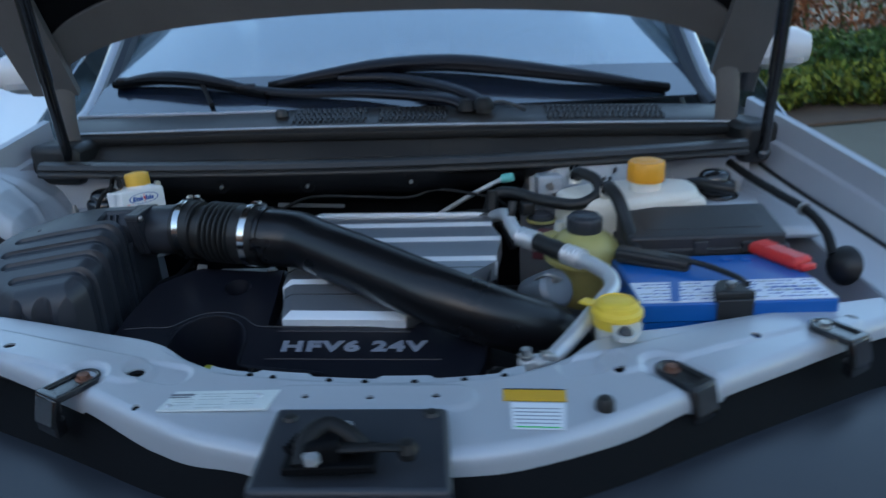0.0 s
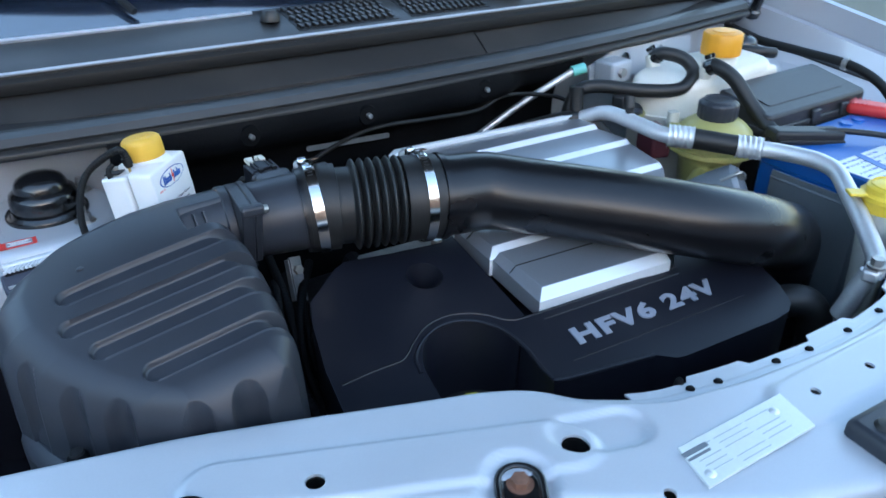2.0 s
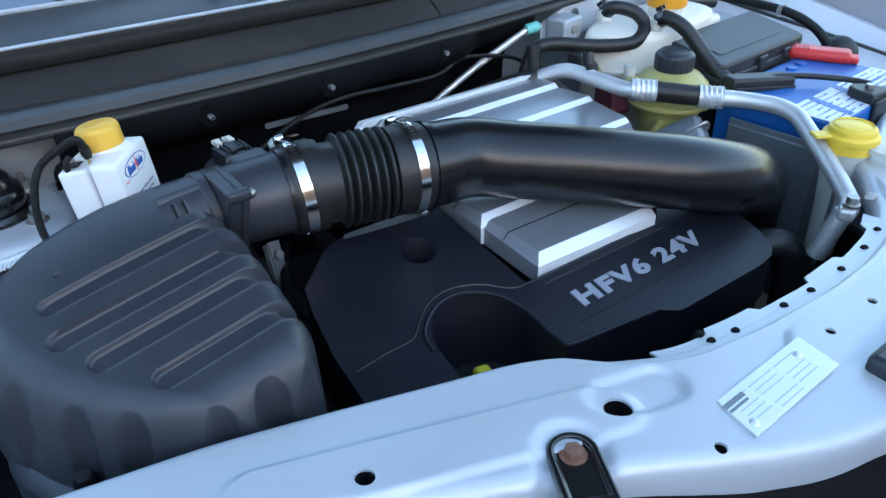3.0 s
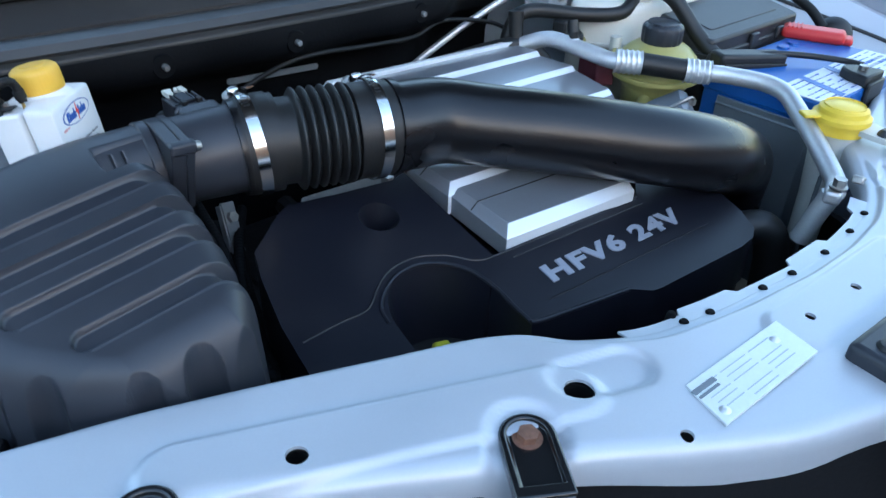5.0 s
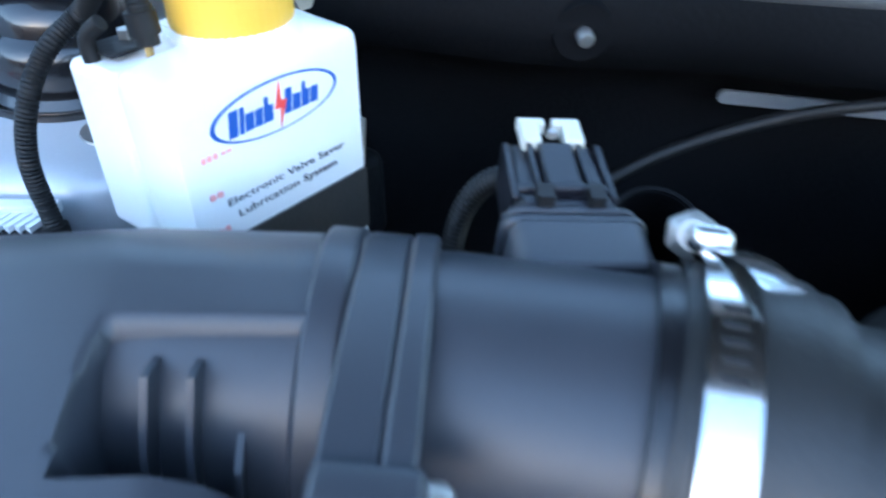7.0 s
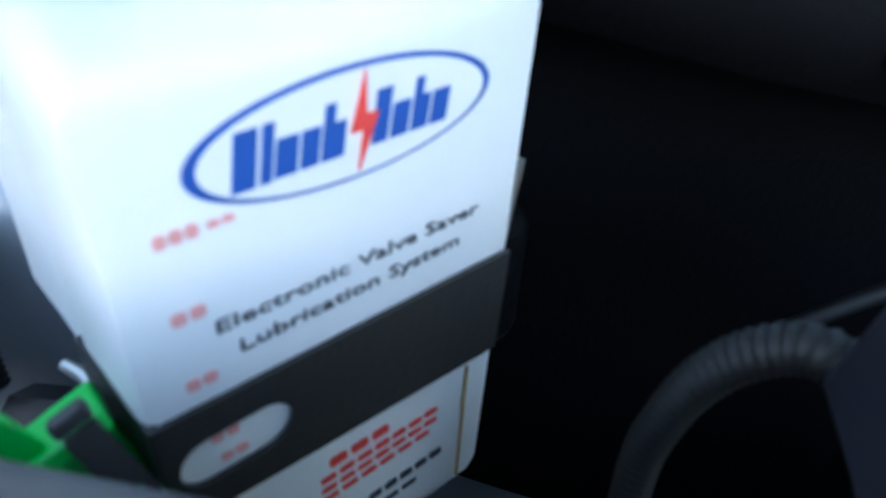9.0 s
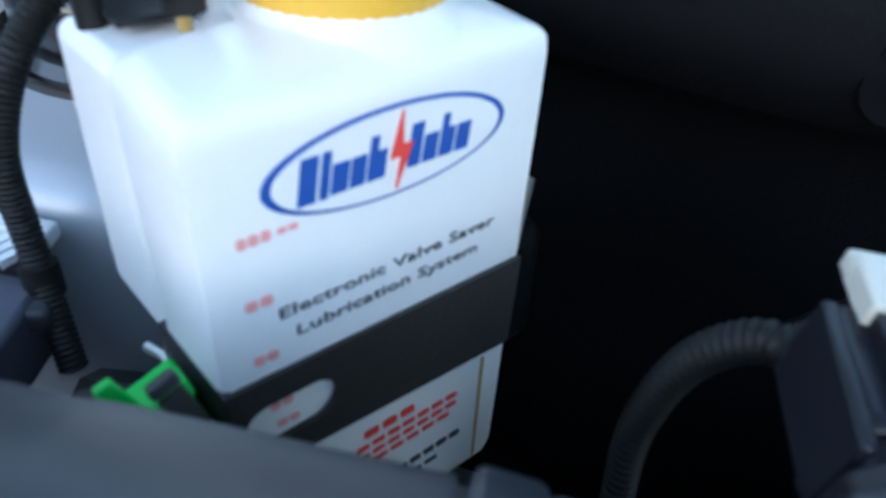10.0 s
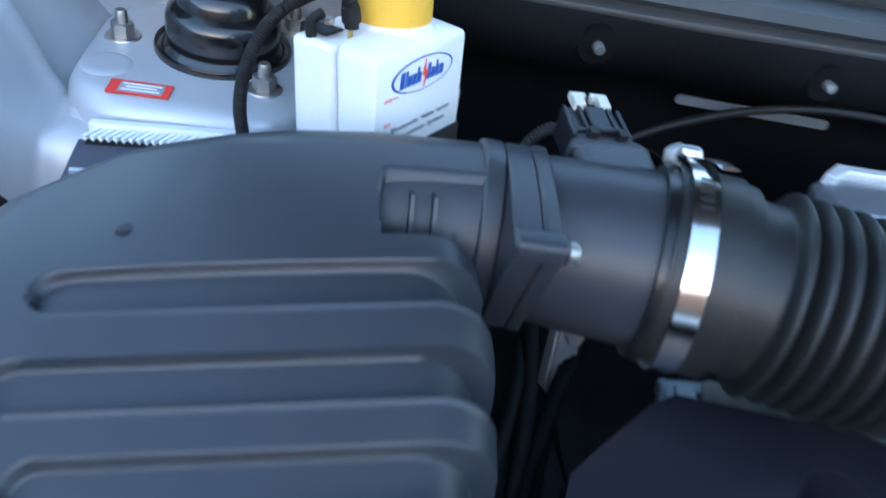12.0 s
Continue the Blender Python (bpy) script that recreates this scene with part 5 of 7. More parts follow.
recess = lathe([(0.0, 0.86), (0.044, 0.86), (0.0510, 0.955), (0.0510, 1.02), (0.0, 1.02)], pose(-0.3015, 0.929, 0.0), 56)
notch = prism([(-0.352, 0.930), (-0.362, 0.80), (-0.247, 0.80), (-0.2495, 0.882), (-0.2505, 0.900), (-0.2505, 0.930)], 0.866, 1.02)
well = prism([(-0.2255, 0.9555), (-0.030, 0.941), (0.076, 1.03), (0.118, 1.17), (0.10, 1.30), (-0.224, 1.30), (-0.226, 1.12)], 0.930, 1.10)
dimple_c = lathe([(0.0, -0.030), (0.010, -0.030), (0.012, -0.018), (0.0215, 0.004), (0.0215, 0.03), (0.0, 0.03)], Matrix.Translation((-0.287, 1.045, cov_z(0, 1.045) + 0.001)) @ Matrix.Rotation(radians(15), 4, "X"), 40)
body_bm = cut(body_bm, recess, notch, dimple_c, well)
ec("shell", body_bm, COVER, smooth=35, bevel=0.0035, segs=3)
on_cover = lambda pts, h=-0.0004: [(x, y, cov_z(x, y) + h) for x, y in pts]
RECESS = [(-0.3555, 0.940), (-0.352, 0.955), (-0.343, 0.9655), (-0.330, 0.974), (-0.3145, 0.9795), (-0.300, 0.9805), (-0.288, 0.978), (-0.276, 0.972), (-0.2665, 0.9645), (-0.257, 0.952), (-0.2525, 0.938), (-0.2500, 0.9195), (-0.2510, 0.900), (-0.2500, 0.882)]
ec("recess_lip", tube(on_cover(RECESS), 0.0021, 8, 4), COVER, label="rounded lip round the filler recess")
CREASE = [(-0.424, 0.959), (-0.392, 0.9605), (-0.3665, 0.9600), (-0.3560, 0.9640), (-0.3440, 0.9735), (-0.3280, 0.9835), (-0.3120, 0.9882), (-0.2940, 0.9885), (-0.2760, 0.9830), (-0.2600, 0.9735), (-0.2475, 0.9610), (-0.2360, 0.9555), (-0.2242, 0.9545)]
ec("crease", tube(on_cover(CREASE, -0.0003), 0.0013, 6, 4), COVER)
ec("crease", tube(on_cover([(-0.2255, 0.9540), (-0.12, 0.9478), (-0.024, 0.9425)], 0.0), 0.0012, 6, 3), COVER)
ec("crease", tube(on_cover([(-0.2100, 0.9440), (-0.12, 0.9388), (-0.030, 0.9335)], 0.0), 0.0010, 6, 3), COVER)
ec("crease", tube(on_cover([(-0.2178, 0.8905), (-0.10, 0.8840), (0.012, 0.8785)], -0.0002), 0.0011, 6, 3), COVER)
ec("edge_roll", tube(on_cover([(-0.2500, 0.8815), (-0.235, 0.8770), (-0.150, 0.8632), (-0.140, 0.8612)], -0.0012), 0.0022, 8, 2), COVER)
ec("recess_floor", lathe([(0.0, 0.0), (0.055, 0.0), (0.055, -0.01), (0.0, -0.01)], pose(-0.300, 0.932, 0.868), 40), COVER)
ec("front_skirt", prism([(-0.25, 0.880), (-0.14, 0.864), (-0.118, 0.850), (0.035, 0.842), (0.035, 0.862), (-0.11, 0.870), (-0.25, 0.90)], 0.80, 0.90), COVER, bevel=0.004)
tm = basis((-0.2005, 0.9035, cov_z(0, 0.9035) + 0.0004), (1, -0.045, -0.012), (0.045, 1, 0.27))
for txt, x, w in (("HFV6", 0.0, 0.103), ("24V", 0.1205, 0.073)):
    ec("lettering", letters(txt, 0.0185, tm @ Matrix.Translation((x, 0, 0)), 0.0008, w, 0.062, 1.16), LETTER, label="raised silver letters " + txt)

# silver panel: four steps, each with a bevelled nose painted paler for the light on it
def panel_edge(y):
    return lerp([(0.955, -0.197), (1.012, -0.206), (1.05, -0.212), (1.13, -0.213), (1.24, -0.213), (1.27, -0.203)], y), lerp([(0.955, -0.042), (1.05, 0.066), (1.10, 0.098), (1.17, 0.107), (1.24, 0.090)], y)


STEPS = [(0.957, 1.0275, 0.9560), (1.0275, 1.094, 0.9740), (1.094, 1.165, 0.9815), (1.165, 1.218, 0.9885), (1.218, 1.262, 0.9960), (1.262, 1.262, 1.0010)]


def slab(top, drop):
    """A solid between four corners and the same corners lowered."""
    bm = bmesh.new()
    a = [bm.verts.new(p) for p in top]
    b = [bm.verts.new((p[0], p[1], p[2] - drop)) for p in top]
    bm.faces.new(a)
    bm.faces.new(b[::-1])
    for k in range(4):
        bm.faces.new((a[k], b[k], b[(k + 1) % 4], a[(k + 1) % 4]))
    return bm


for (y0, y1, z0), (_, _, z1) in zip(STEPS, STEPS[1:]):
    xl0, xr0 = panel_edge(y0)
    xl1, xr1 = panel_edge(y1)
    xl0, xl1 = xl0 - 0.009, xl1 - 0.004
    a, b = (xl0, y0, z0), (xr0 + 0.004, y0 - 0.016, z0)
    a2, b2 = (xl0 + 0.011, y0 + 0.0105, z0 + 0.0085), (xr0 + 0.004, y0 - 0.0055, z0 + 0.0085)
    c, c2, d2 = (xl1 - 0.001, y1, z1 - 0.001), (xl1 + 0.010, y1 + 0.003, z1 + 0.0035), (xr1 + 0.004, y1 - 0.013, z1 + 0.0035)
    tread = ec("silver_step", slab([a2, b2, d2, c2], 0.030), SILVER, label="brushed silver step", bevel=0.0006)
    ec("step_nose", slab([a, b, b2, a2], 0.020), SILVER_SHEEN, tread, "bright bevelled edge", bevel=0.0005)
    ec("step_side", slab([a, a2, c2, c], 0.020), SILVER, tread, bevel=0.0005)
    if y0 < 1.06:
        g = 0.60
        p, q = Vector(a2).lerp(Vector(c2), g), Vector(b2).lerp(Vector(d2), g)
        ec("step_joint", tube([tuple(p + Vector((-0.010, -0.002, -0.005))), tuple(p), tuple(q)], 0.0007, 6, 1), DARK, tread, "dark joint line")

ec("rear_edge", prism([(-0.206, 1.262), (-0.190, 1.276), (0.088, 1.254), (0.088, 1.247), (-0.186, 1.268), (-0.200, 1.257)], 0.985, 1.0095), SILVER_SHEEN, label="bright rear edge of the silver panel", bevel=0.0008)

cap = thing("oil_filler_cap", "olive yellow oil filler cap in the cover's recess", "oil cap", at=(-0.314, 0.912, 0.87))
oc = under(cap)
oc("knob", lathe([(0.0, 0.018), (0.021, 0.018), (0.0255, 0.0155), (0.0278, 0.006), (0.0278, -0.012), (0.0, -0.012)], pose(-0.312, 0.913, 0.867), 40, wave=lambda a, j: 1 + 0.012 * math.cos(14 * a)), OLIVE2)
oc("grip", box((0.0165, 0.050, 0.022), pose(-0.312, 0.913, 0.891, 0, 0, -19)), OLIVE2, bevel=0.004, segs=3)
oc("stem", lathe([(0.0, -0.012), (0.024, -0.012), (0.024, -0.05), (0.0, -0.05)], pose(-0.312, 0.913, 0.867), 24), DARK)
# bolt at the bottom of the dimple
ec("dimple_bolt", add_hex(lathe([(0.0, 0.0), (0.008, 0.0), (0.008, 0.002), (0.0, 0.002)], pose(-0.287, 1.044, cov_z(0, 1.045) - 0.030), 16), 0.005, 0.006, pose(-0.287, 1.044, cov_z(0, 1.045) - 0.028)), ZINC, label="zinc bolt in the dimple")

# ---------------------------------------------------------------- loose wiring and pipes beside the cover
for k, (pts, r) in enumerate((
        ([(-0.44, 0.93, 0.90), (-0.445, 1.0, 0.92), (-0.43, 1.08, 0.935), (-0.40, 1.16, 0.93)], 0.006),
        ([(-0.455, 0.96, 0.88), (-0.435, 1.03, 0.90), (-0.415, 1.10, 0.945), (-0.40, 1.19, 0.96)], 0.0045),
        ([(-0.425, 1.0, 0.88), (-0.42, 1.06, 0.915), (-0.39, 1.13, 0.93), (-0.35, 1.20, 0.93)], 0.005),
        ([(-0.41, 1.03, 0.87), (-0.405, 1.08, 0.905), (-0.38, 1.15, 0.915)], 0.0038),
        ([(-0.46, 1.02, 0.86), (-0.44, 1.06, 0.925), (-0.425, 1.10, 0.955), (-0.41, 1.15, 0.95)], 0.004))):
    h = thing("wiring_loom", "black wiring beside the engine cover", "wiring", "engine wiring", at=pts[0])
    under(h)("sheath", ribbed(pts, r, 8, 0.005, 0.08, 10), MATTE)
dip = thing("dipstick_bracket", "dull grey metal bracket below the airflow meter", "bracket", at=(-0.40, 1.07, 0.96))
dm = pose(-0.380, 1.160, 0.938, -28, 12, 10)
strap_bm = cut(box((0.014, 0.0035, 0.050), dm), box((0.0060, 0.010, 0.016), dm @ Matrix.Translation((0, 0, -0.016))))
under(dip)("strap", strap_bm, SHIELD, bevel=0.0008)
under(dip)("flange", box((0.003, 0.008, 0.046), dm @ Matrix.Translation((-0.0070, 0.004, 0))), SHIELD, bevel=0.0008)
under(dip)("bolt", add_hex(bmesh.new(), 0.0055, 0.005, dm @ Matrix.Translation((0, -0.002, 0.010)) @ Matrix.Rotation(radians(90), 4, "X")), ZINC)
gasket = thing("manifold_flange", "dull grey alloy flange edge under the bellows hose", "flange", at=(-0.29, 1.10, 0.97))
gk2 = under(gasket)
gk2("edge", box((0.118, 0.026, 0.010), Matrix.Translation((-0.285, 1.108, 0.957)) @ Matrix.Rotation(radians(-6), 4, "Z") @ Matrix.Rotation(radians(-4), 4, "Y")), SHIELD, bevel=0.002)
gk2("rib", box((0.110, 0.005, 0.008), Matrix.Translation((-0.284, 1.110, 0.963)) @ Matrix.Rotation(radians(-6), 4, "Z") @ Matrix.Rotation(radians(-4), 4, "Y")), SHIELD, bevel=0.0015)
for x, y in ((-0.336, 1.110), (-0.238, 1.096)):
    gk2("lug", lathe([(0.0, 0.006), (0.008, 0.006), (0.011, 0.003), (0.011, -0.008), (0.0, -0.008)], pose(x, y, 0.956), 18), SHIELD)
    gk2("bolt", add_hex(bmesh.new(), 0.0055, 0.005, pose(x, y, 0.962)), SHIELD)
for x in (-0.312, -0.262):
    gk2("bolt", add_hex(bmesh.new(), 0.0045, 0.004, pose(x, 1.102, 0.962)), SHIELD)

hose_r = thing("coolant_hose", "black coolant hose below the intake pipe", "hose", at=(0.09, 0.86, 0.88))
under(hose_r)("hose", tube([(0.06, 0.90, 0.86), (0.085, 0.875, 0.895), (0.105, 0.855, 0.895), (0.115, 0.845, 0.86), (0.115, 0.84, 0.78)], 0.019, 20, 8), RUBBER)
under(hose_r)("clip", add_hex(lathe([(0.0195, -0.005), (0.0205, -0.005), (0.0205, 0.005), (0.0195, 0.005)], along((0.078, 0.88, 0.888), (0.095, 0.866, 0.898)), 24), 0.005, 0.008, pose(0.08, 0.88, 0.905)), ZINC)

# ---------------------------------------------------------------- additive bottle on the left tower
bottle = thing("additive_bottle", "white plastic additive bottle with a yellow screw cap and black strap", "bottle", at=(-0.474, 1.225, 1.049))
bt = under(bottle)
BU, BV = Vector((0.6383, 0.7688, -0.0390)).normalized(), Vector((-0.0847, 0.1205, 0.9891))
BM = basis((-0.4766, 1.2234, 1.0510), BU, BV)  # x along the face, y up it, z out of it


def bottle_body(u0, u1, v0, v1, w0, w1, r, slant=0.0):
    """A block with soft edges; slant: how far the lower right edge comes in."""
    bm = bmesh.new()
    add_prism(bm, rounded(u1 - u0, w1 - w0, r, 6, (u0 + u1) / 2, -(w0 + w1) / 2), v0, v1, BM @ Matrix(((1, 0, 0, 0), (0, 0, 1, 0), (0, 1, 0, 0), (0, 0, 0, 1))))
    if slant:
        inv = BM.inverted()
        for v in bm.verts:
            q = inv @ v.co
            if q.x > (u0 + u1) / 2 and q.y < (v0 + v1) / 2:
                q.x -= slant
                v.co = BM @ q
    return bm


def bottle_shell():
    """The body as one moulding: a front block, a deeper block behind its wide end, and a top that climbs to the neck."""
    plan = [(-0.0370, 0.0), (0.0386, 0.0), (0.0386, -0.052), (-0.0095, -0.052), (-0.0125, -0.030), (-0.0185, -0.0255), (-0.0366, -0.0245)]
    P = []
    for k, c in enumerate(plan):
        c, a, b = Vector(c), Vector(plan[k - 1]), Vector(plan[(k + 1) % len(plan)])
        r = 0.0022 if k not in (4, 5) else 0.002
        u, v = c + (a - c).normalized() * r, c + (b - c).normalized() * r
        P += [u.lerp(c, 0.0), (u + c * 2 + v) / 4, v]
    bm = bmesh.new()
    rows = []
    mid = Vector((0.008, -0.026))
    for h, inset, climb in ((-0.093, 0.0035, 0.0), (-0.0915, 0.0010, 0.0), (-0.088, 0.0, 0.0), (-0.05, 0.0, 0.0), (0.0205, 0.0, 0.0), (0.0237, 0.0004, 0.06), (0.0251, 0.0016, 0.12), (0.0258, 0.0060, 0.18)):
        taper = 1.0 - 0.075 * max(0.0, 0.02 - h) / 0.113
        row = []
        for q in P:
            t = mid + (q - mid) * (1 - inset / (q - mid).length)
            row.append(bm.verts.new(BM @ Vector((t.x * taper, h - climb * t.y * 0.55, t.y))))
        rows.append(row)
    crown = []
    for q in P:
        t = mid + (q - mid).normalized() * 0.021
        crown.append(bm.verts.new(BM @ Vector((t.x, 0.0290, t.y))))
    rows.append(crown)
    n = len(P)
    for a, b in zip(rows, rows[1:]):
        for k in range(n):
            bm.faces.new((a[k], a[(k + 1) % n], b[(k + 1) % n], b[k]))
    bm.faces.new(rows[0][::-1])
    bm.faces.new(rows[-1])
    return bm


bt("body", bottle_shell(), WHITE, smooth=50)
bt("dosing_tank", bottle_body(-0.0345, -0.0120, -0.034, 0.0250, 0.0285, 0.056, 0.004), WHITE, label="small white dosing tank", bevel=0.003, segs=3)
up = BM @ Matrix.Rotation(radians(-90), 4, "X")
neck_at = Matrix.Translation(BM.to_3x3() @ Vector((0.0095, 0.0, -0.0265)))
cm = neck_at @ up
bt("neck", lathe([(0.0265, 0.0245), (0.0225, 0.0275), (0.0198, 0.0300), (0.0185, 0.0330), (0.0180, 0.038), (0.0, 0.038)], cm, 40), WHITE, smooth=70)
bcap = bt("cap", lathe([(0.0, 0.0530), (0.012, 0.0530), (0.0165, 0.0522), (0.0190, 0.0500), (0.0198, 0.0465), (0.0198, 0.0325), (0.0192, 0.0305), (0.0, 0.0305)], cm, 96, wave=lambda a, j: 1 + (0.010 * math.cos(40 * a) if 3 <= j <= 6 else 0)), YELLOW, label="ribbed yellow screw cap")
bt("cap_top", lathe([(0.0, 0.0537), (0.010, 0.0537), (0.0105, 0.0530), (0.0, 0.0530)], cm, 40), YELLOW, bcap)
# strap with its window, and the metal tail
strap = prism([(-0.0352, -0.0475), (0.0352, -0.0505), (0.0362, -0.0258), (-0.0356, -0.0247)], 0.0006, 0.0016, BM)
win = prism(rounded(0.0195, 0.0098, 0.0048, 6, -0.0235, -0.0362), -0.002, 0.004, BM)
bt("strap", cut(strap, win), GREY, label="black strap with an oval window")
bt("strap_side", prism([(-0.0012, -0.0475), (-0.0012, -0.0250), (0.026, -0.0262), (0.026, -0.0470)], -0.0008, 0.0008, BM @ basis((-0.0352, 0, 0), (0, 0, -1), (0, 1, 0))), GREY, label="black strap round the side")
bt("strap_end", box((0.0012, 0.018, 0.0040), BM @ Matrix.Translation((0.0396, -0.018, -0.004)) @ Matrix.Rotation(radians(-8), 4, "Z")), ZINC, label="zinc strap end")
bt("cradle", box((0.020, 0.040, 0.018), BM @ Matrix.Translation((0.053, -0.054, -0.022))), MATTE, label="black mounting cradle", bevel=0.005)
bt("cradle_back", box((0.070, 0.040, 0.008), BM @ Matrix.Translation((0.012, -0.048, -0.056))), MATTE, bevel=0.003)
bt("cradle_bolt", add_hex(bmesh.new(), 0.0055, 0.006, BM @ Matrix.Translation((0.052, 0.026, -0.045))), ZINC)
bt("base_bracket", box((0.050, 0.010, 0.055), BM @ Matrix.Translation((-0.010, -0.082, -0.028))), MATTE, bevel=0.002)
bt("bracket_leg", tube([tuple(BM @ Vector((-0.02, -0.085, -0.05))), tuple(BM @ Vector((-0.04, -0.10, -0.09)))], 0.010, 8, 1), BLACKMETAL)
# print: an oval with two blue words as bars and a red flash


def on_face(outline, h=0.00035, z=0.0002):
    return prism(outline, z, z + h, BM)


lab = bt("oval_badge", on_face(disc(0.0258, 64, 0.0009, 0.0113, 0.0086), 0.0003), INK_BLUE, label="blue and white oval badge with a red flash")
bt("badge_field", prism([(0.0009 + 0.0241 * math.cos(a), 0.0113 + 0.0079 * math.sin(a)) for a in (2 * math.pi * k / 64 for k in range(64))], 0.0005, 0.0008, BM), WHITE, lab)
def ink(x0, x1, y0, y1, z=0.0008):
    c = 0.0113
    return prism([(x0 + 0.15 * (y0), c + y0), (x1 + 0.15 * (y0), c + y0), (x1 + 0.15 * y1, c + y1), (x0 + 0.15 * y1, c + y1)], z, z + 0.0003, BM)
for x0, x1, y0, y1 in ((-0.0185, -0.0152, -0.0040, 0.0042), (-0.0144, -0.0128, -0.0040, 0.0042), (-0.0122, -0.0090, -0.0038, 0.0016), (-0.0084, -0.0056, -0.0038, 0.0016), (-0.0050, -0.0034, -0.0038, 0.0042), (-0.0034, -0.0014, -0.0038, 0.0014),
                       (0.0036, 0.0062, -0.0038, 0.0042), (0.0069, 0.0100, -0.0038, 0.0014), (0.0107, 0.0121, -0.0038, 0.0042), (0.0121, 0.0138, -0.0038, 0.0014), (0.0145, 0.0176, -0.0038, 0.0014)):
    bt("badge_bar", ink(x0, x1, y0, y1), INK_BLUE, lab)
bt("badge_flash", prism([(0.0006, 0.0042), (0.0016, 0.0104), (-0.0006, 0.0104), (0.0020, 0.0190), (0.0020, 0.0126), (0.0042, 0.0126)], 0.0009, 0.0013, BM), INK_RED, lab)
for txt, x, y, w in (("Electronic Valve Saver", -0.0240, -0.0140, 0.0508), ("Lubrication System", -0.0208, -0.0192, 0.0433)):
    bt("wording", letters(txt, 0.0024, BM @ Matrix.Translation((x, y, 0.0003)), 0.0001, w), INK_BLACK, label="black printed wording " + txt)
for x, y, w, h, m in ((-0.0300, 0.0030, 0.0064, 0.0020, INK_PINK), (-0.0228, 0.0034, 0.0042, 0.0010, INK_PINK), (-0.0298, -0.0096, 0.0055, 0.0020, INK_PINK), (-0.0295, -0.0220, 0.0052, 0.0020, INK_PINK), (-0.0275, -0.0345, 0.0052, 0.0016, INK_PINK), (-0.0265, -0.0395, 0.0052, 0.0016, INK_PINK),
                      (-0.007, -0.0575, 0.0150, 0.0022, INK_RED), (-0.009, -0.0610, 0.030, 0.0014, INK_RED), (-0.009, -0.0638, 0.030, 0.0012, INK_RED), (-0.009, -0.0666, 0.028, 0.0012, INK_RED), (-0.002, -0.0760, 0.025, 0.0018, INK_BLACK), (-0.004, -0.0800, 0.020, 0.0012, INK_BLACK)):
    n = max(1, round(w / 0.0022)) if m is INK_PINK else max(1, round(w / 0.0045))
    for k in range(n):
        bt("print_bar", on_face(rounded(w / n * 0.78, h, h * 0.25, 2, x + w * (k + 0.5) / n, y + h / 2), 0.0003), m)
bt("glue_line", on_face(rounded(0.0007, 0.036, 0.0003, 2, 0.0285, -0.071), 0.0003), BRASS)
# dosing tank fittings
tp = lambda u, v, w: tuple(BM @ Vector((u, v, -w)))
bt("fitting_plate", box((0.013, 0.0014, 0.016), BM @ Matrix.Translation((-0.0225, 0.0274, -0.045))), DARK, bevel=0.0006)
bt("fitting_nut", add_hex(bmesh.new(), 0.0030, 0.003, (BM @ Matrix.Translation((-0.0165, 0.0282, -0.047)) @ Matrix.Rotation(radians(-90), 4, "X"))), ZINC)
bt("dosing_tube", tube([tp(-0.020, 0.020, 0.0300), tp(-0.0205, 0.034, 0.0290)], 0.0013, 12, 1), BRASS, label="amber dosing tube")
bt("tube_sleeve", tube([tp(-0.0205, 0.031, 0.0285), tp(-0.0205, 0.043, 0.0285)], 0.0036, 14, 1), CONDUIT)
bt("tank_band", tube([tp(-0.0385, -0.036, 0.020), tp(-0.036, -0.036, 0.026), tp(-0.0375, -0.036, 0.032)], 0.0012, 8, 3), ZINC)

hose = thing("vacuum_hose", "thin ribbed black hose looping from the dosing tank", "hose", at=tp(-0.018, 0.036, 0.027))
under(hose)("hose", ribbed([tp(-0.0205, 0.036, 0.0285), tp(-0.021, 0.047, 0.030), tp(-0.026, 0.050, 0.036), (-0.545, 1.262, 1.073), (-0.557, 1.255, 1.062), (-0.564, 1.246, 1.048), (-0.568, 1.240, 1.028), (-0.566, 1.237, 1.006), (-0.555, 1.225, 0.975)], 0.0035, 10, 0.0016, 0.08), CONDUIT)
under(hose)("end_cuff", tube([tp(-0.0205, 0.034, 0.0285), tp(-0.0208, 0.041, 0.0290)], 0.0047, 14, 1), CONDUIT)
under(hose)("lower_cuff", tube([(-0.5645, 1.2355, 1.000), (-0.5630, 1.2335, 0.992)], 0.0047, 14, 1), CONDUIT)
stub = thing("rubber_elbow", "short black rubber elbow on the dosing tank", "elbow", at=tp(-0.030, 0.03, 0.046))
under(stub)("elbow", tube([tp(-0.030, 0.022, 0.046), tp(-0.030, 0.032, 0.046), tp(-0.027, 0.037, 0.041)], 0.0026, 12, 5), CONDUIT)
gc = thing("green_connector", "bright green wiring connector beside the bottle", "connector", at=tp(-0.046, -0.040, 0.0))
gm = BM @ Matrix.Translation((-0.0418, -0.0385, -0.0070)) @ Matrix.Rotation(radians(20), 4, "Z") @ Matrix.Rotation(radians(-26), 4, "X")
gk = under(gc)
gk("shell", cut(box((0.0125, 0.019, 0.014), gm), box((0.0075, 0.0085, 0.010), gm @ Matrix.Translation((-0.0005, -0.0030, 0.0055))), box((0.020, 0.0030, 0.0040), gm @ Matrix.Translation((0, 0.0045, 0.0065)))), GREEN, bevel=0.0008)
gk("collar", box((0.0150, 0.0035, 0.0165), gm @ Matrix.Translation((0, 0.0100, 0))), GREEN, bevel=0.0008)
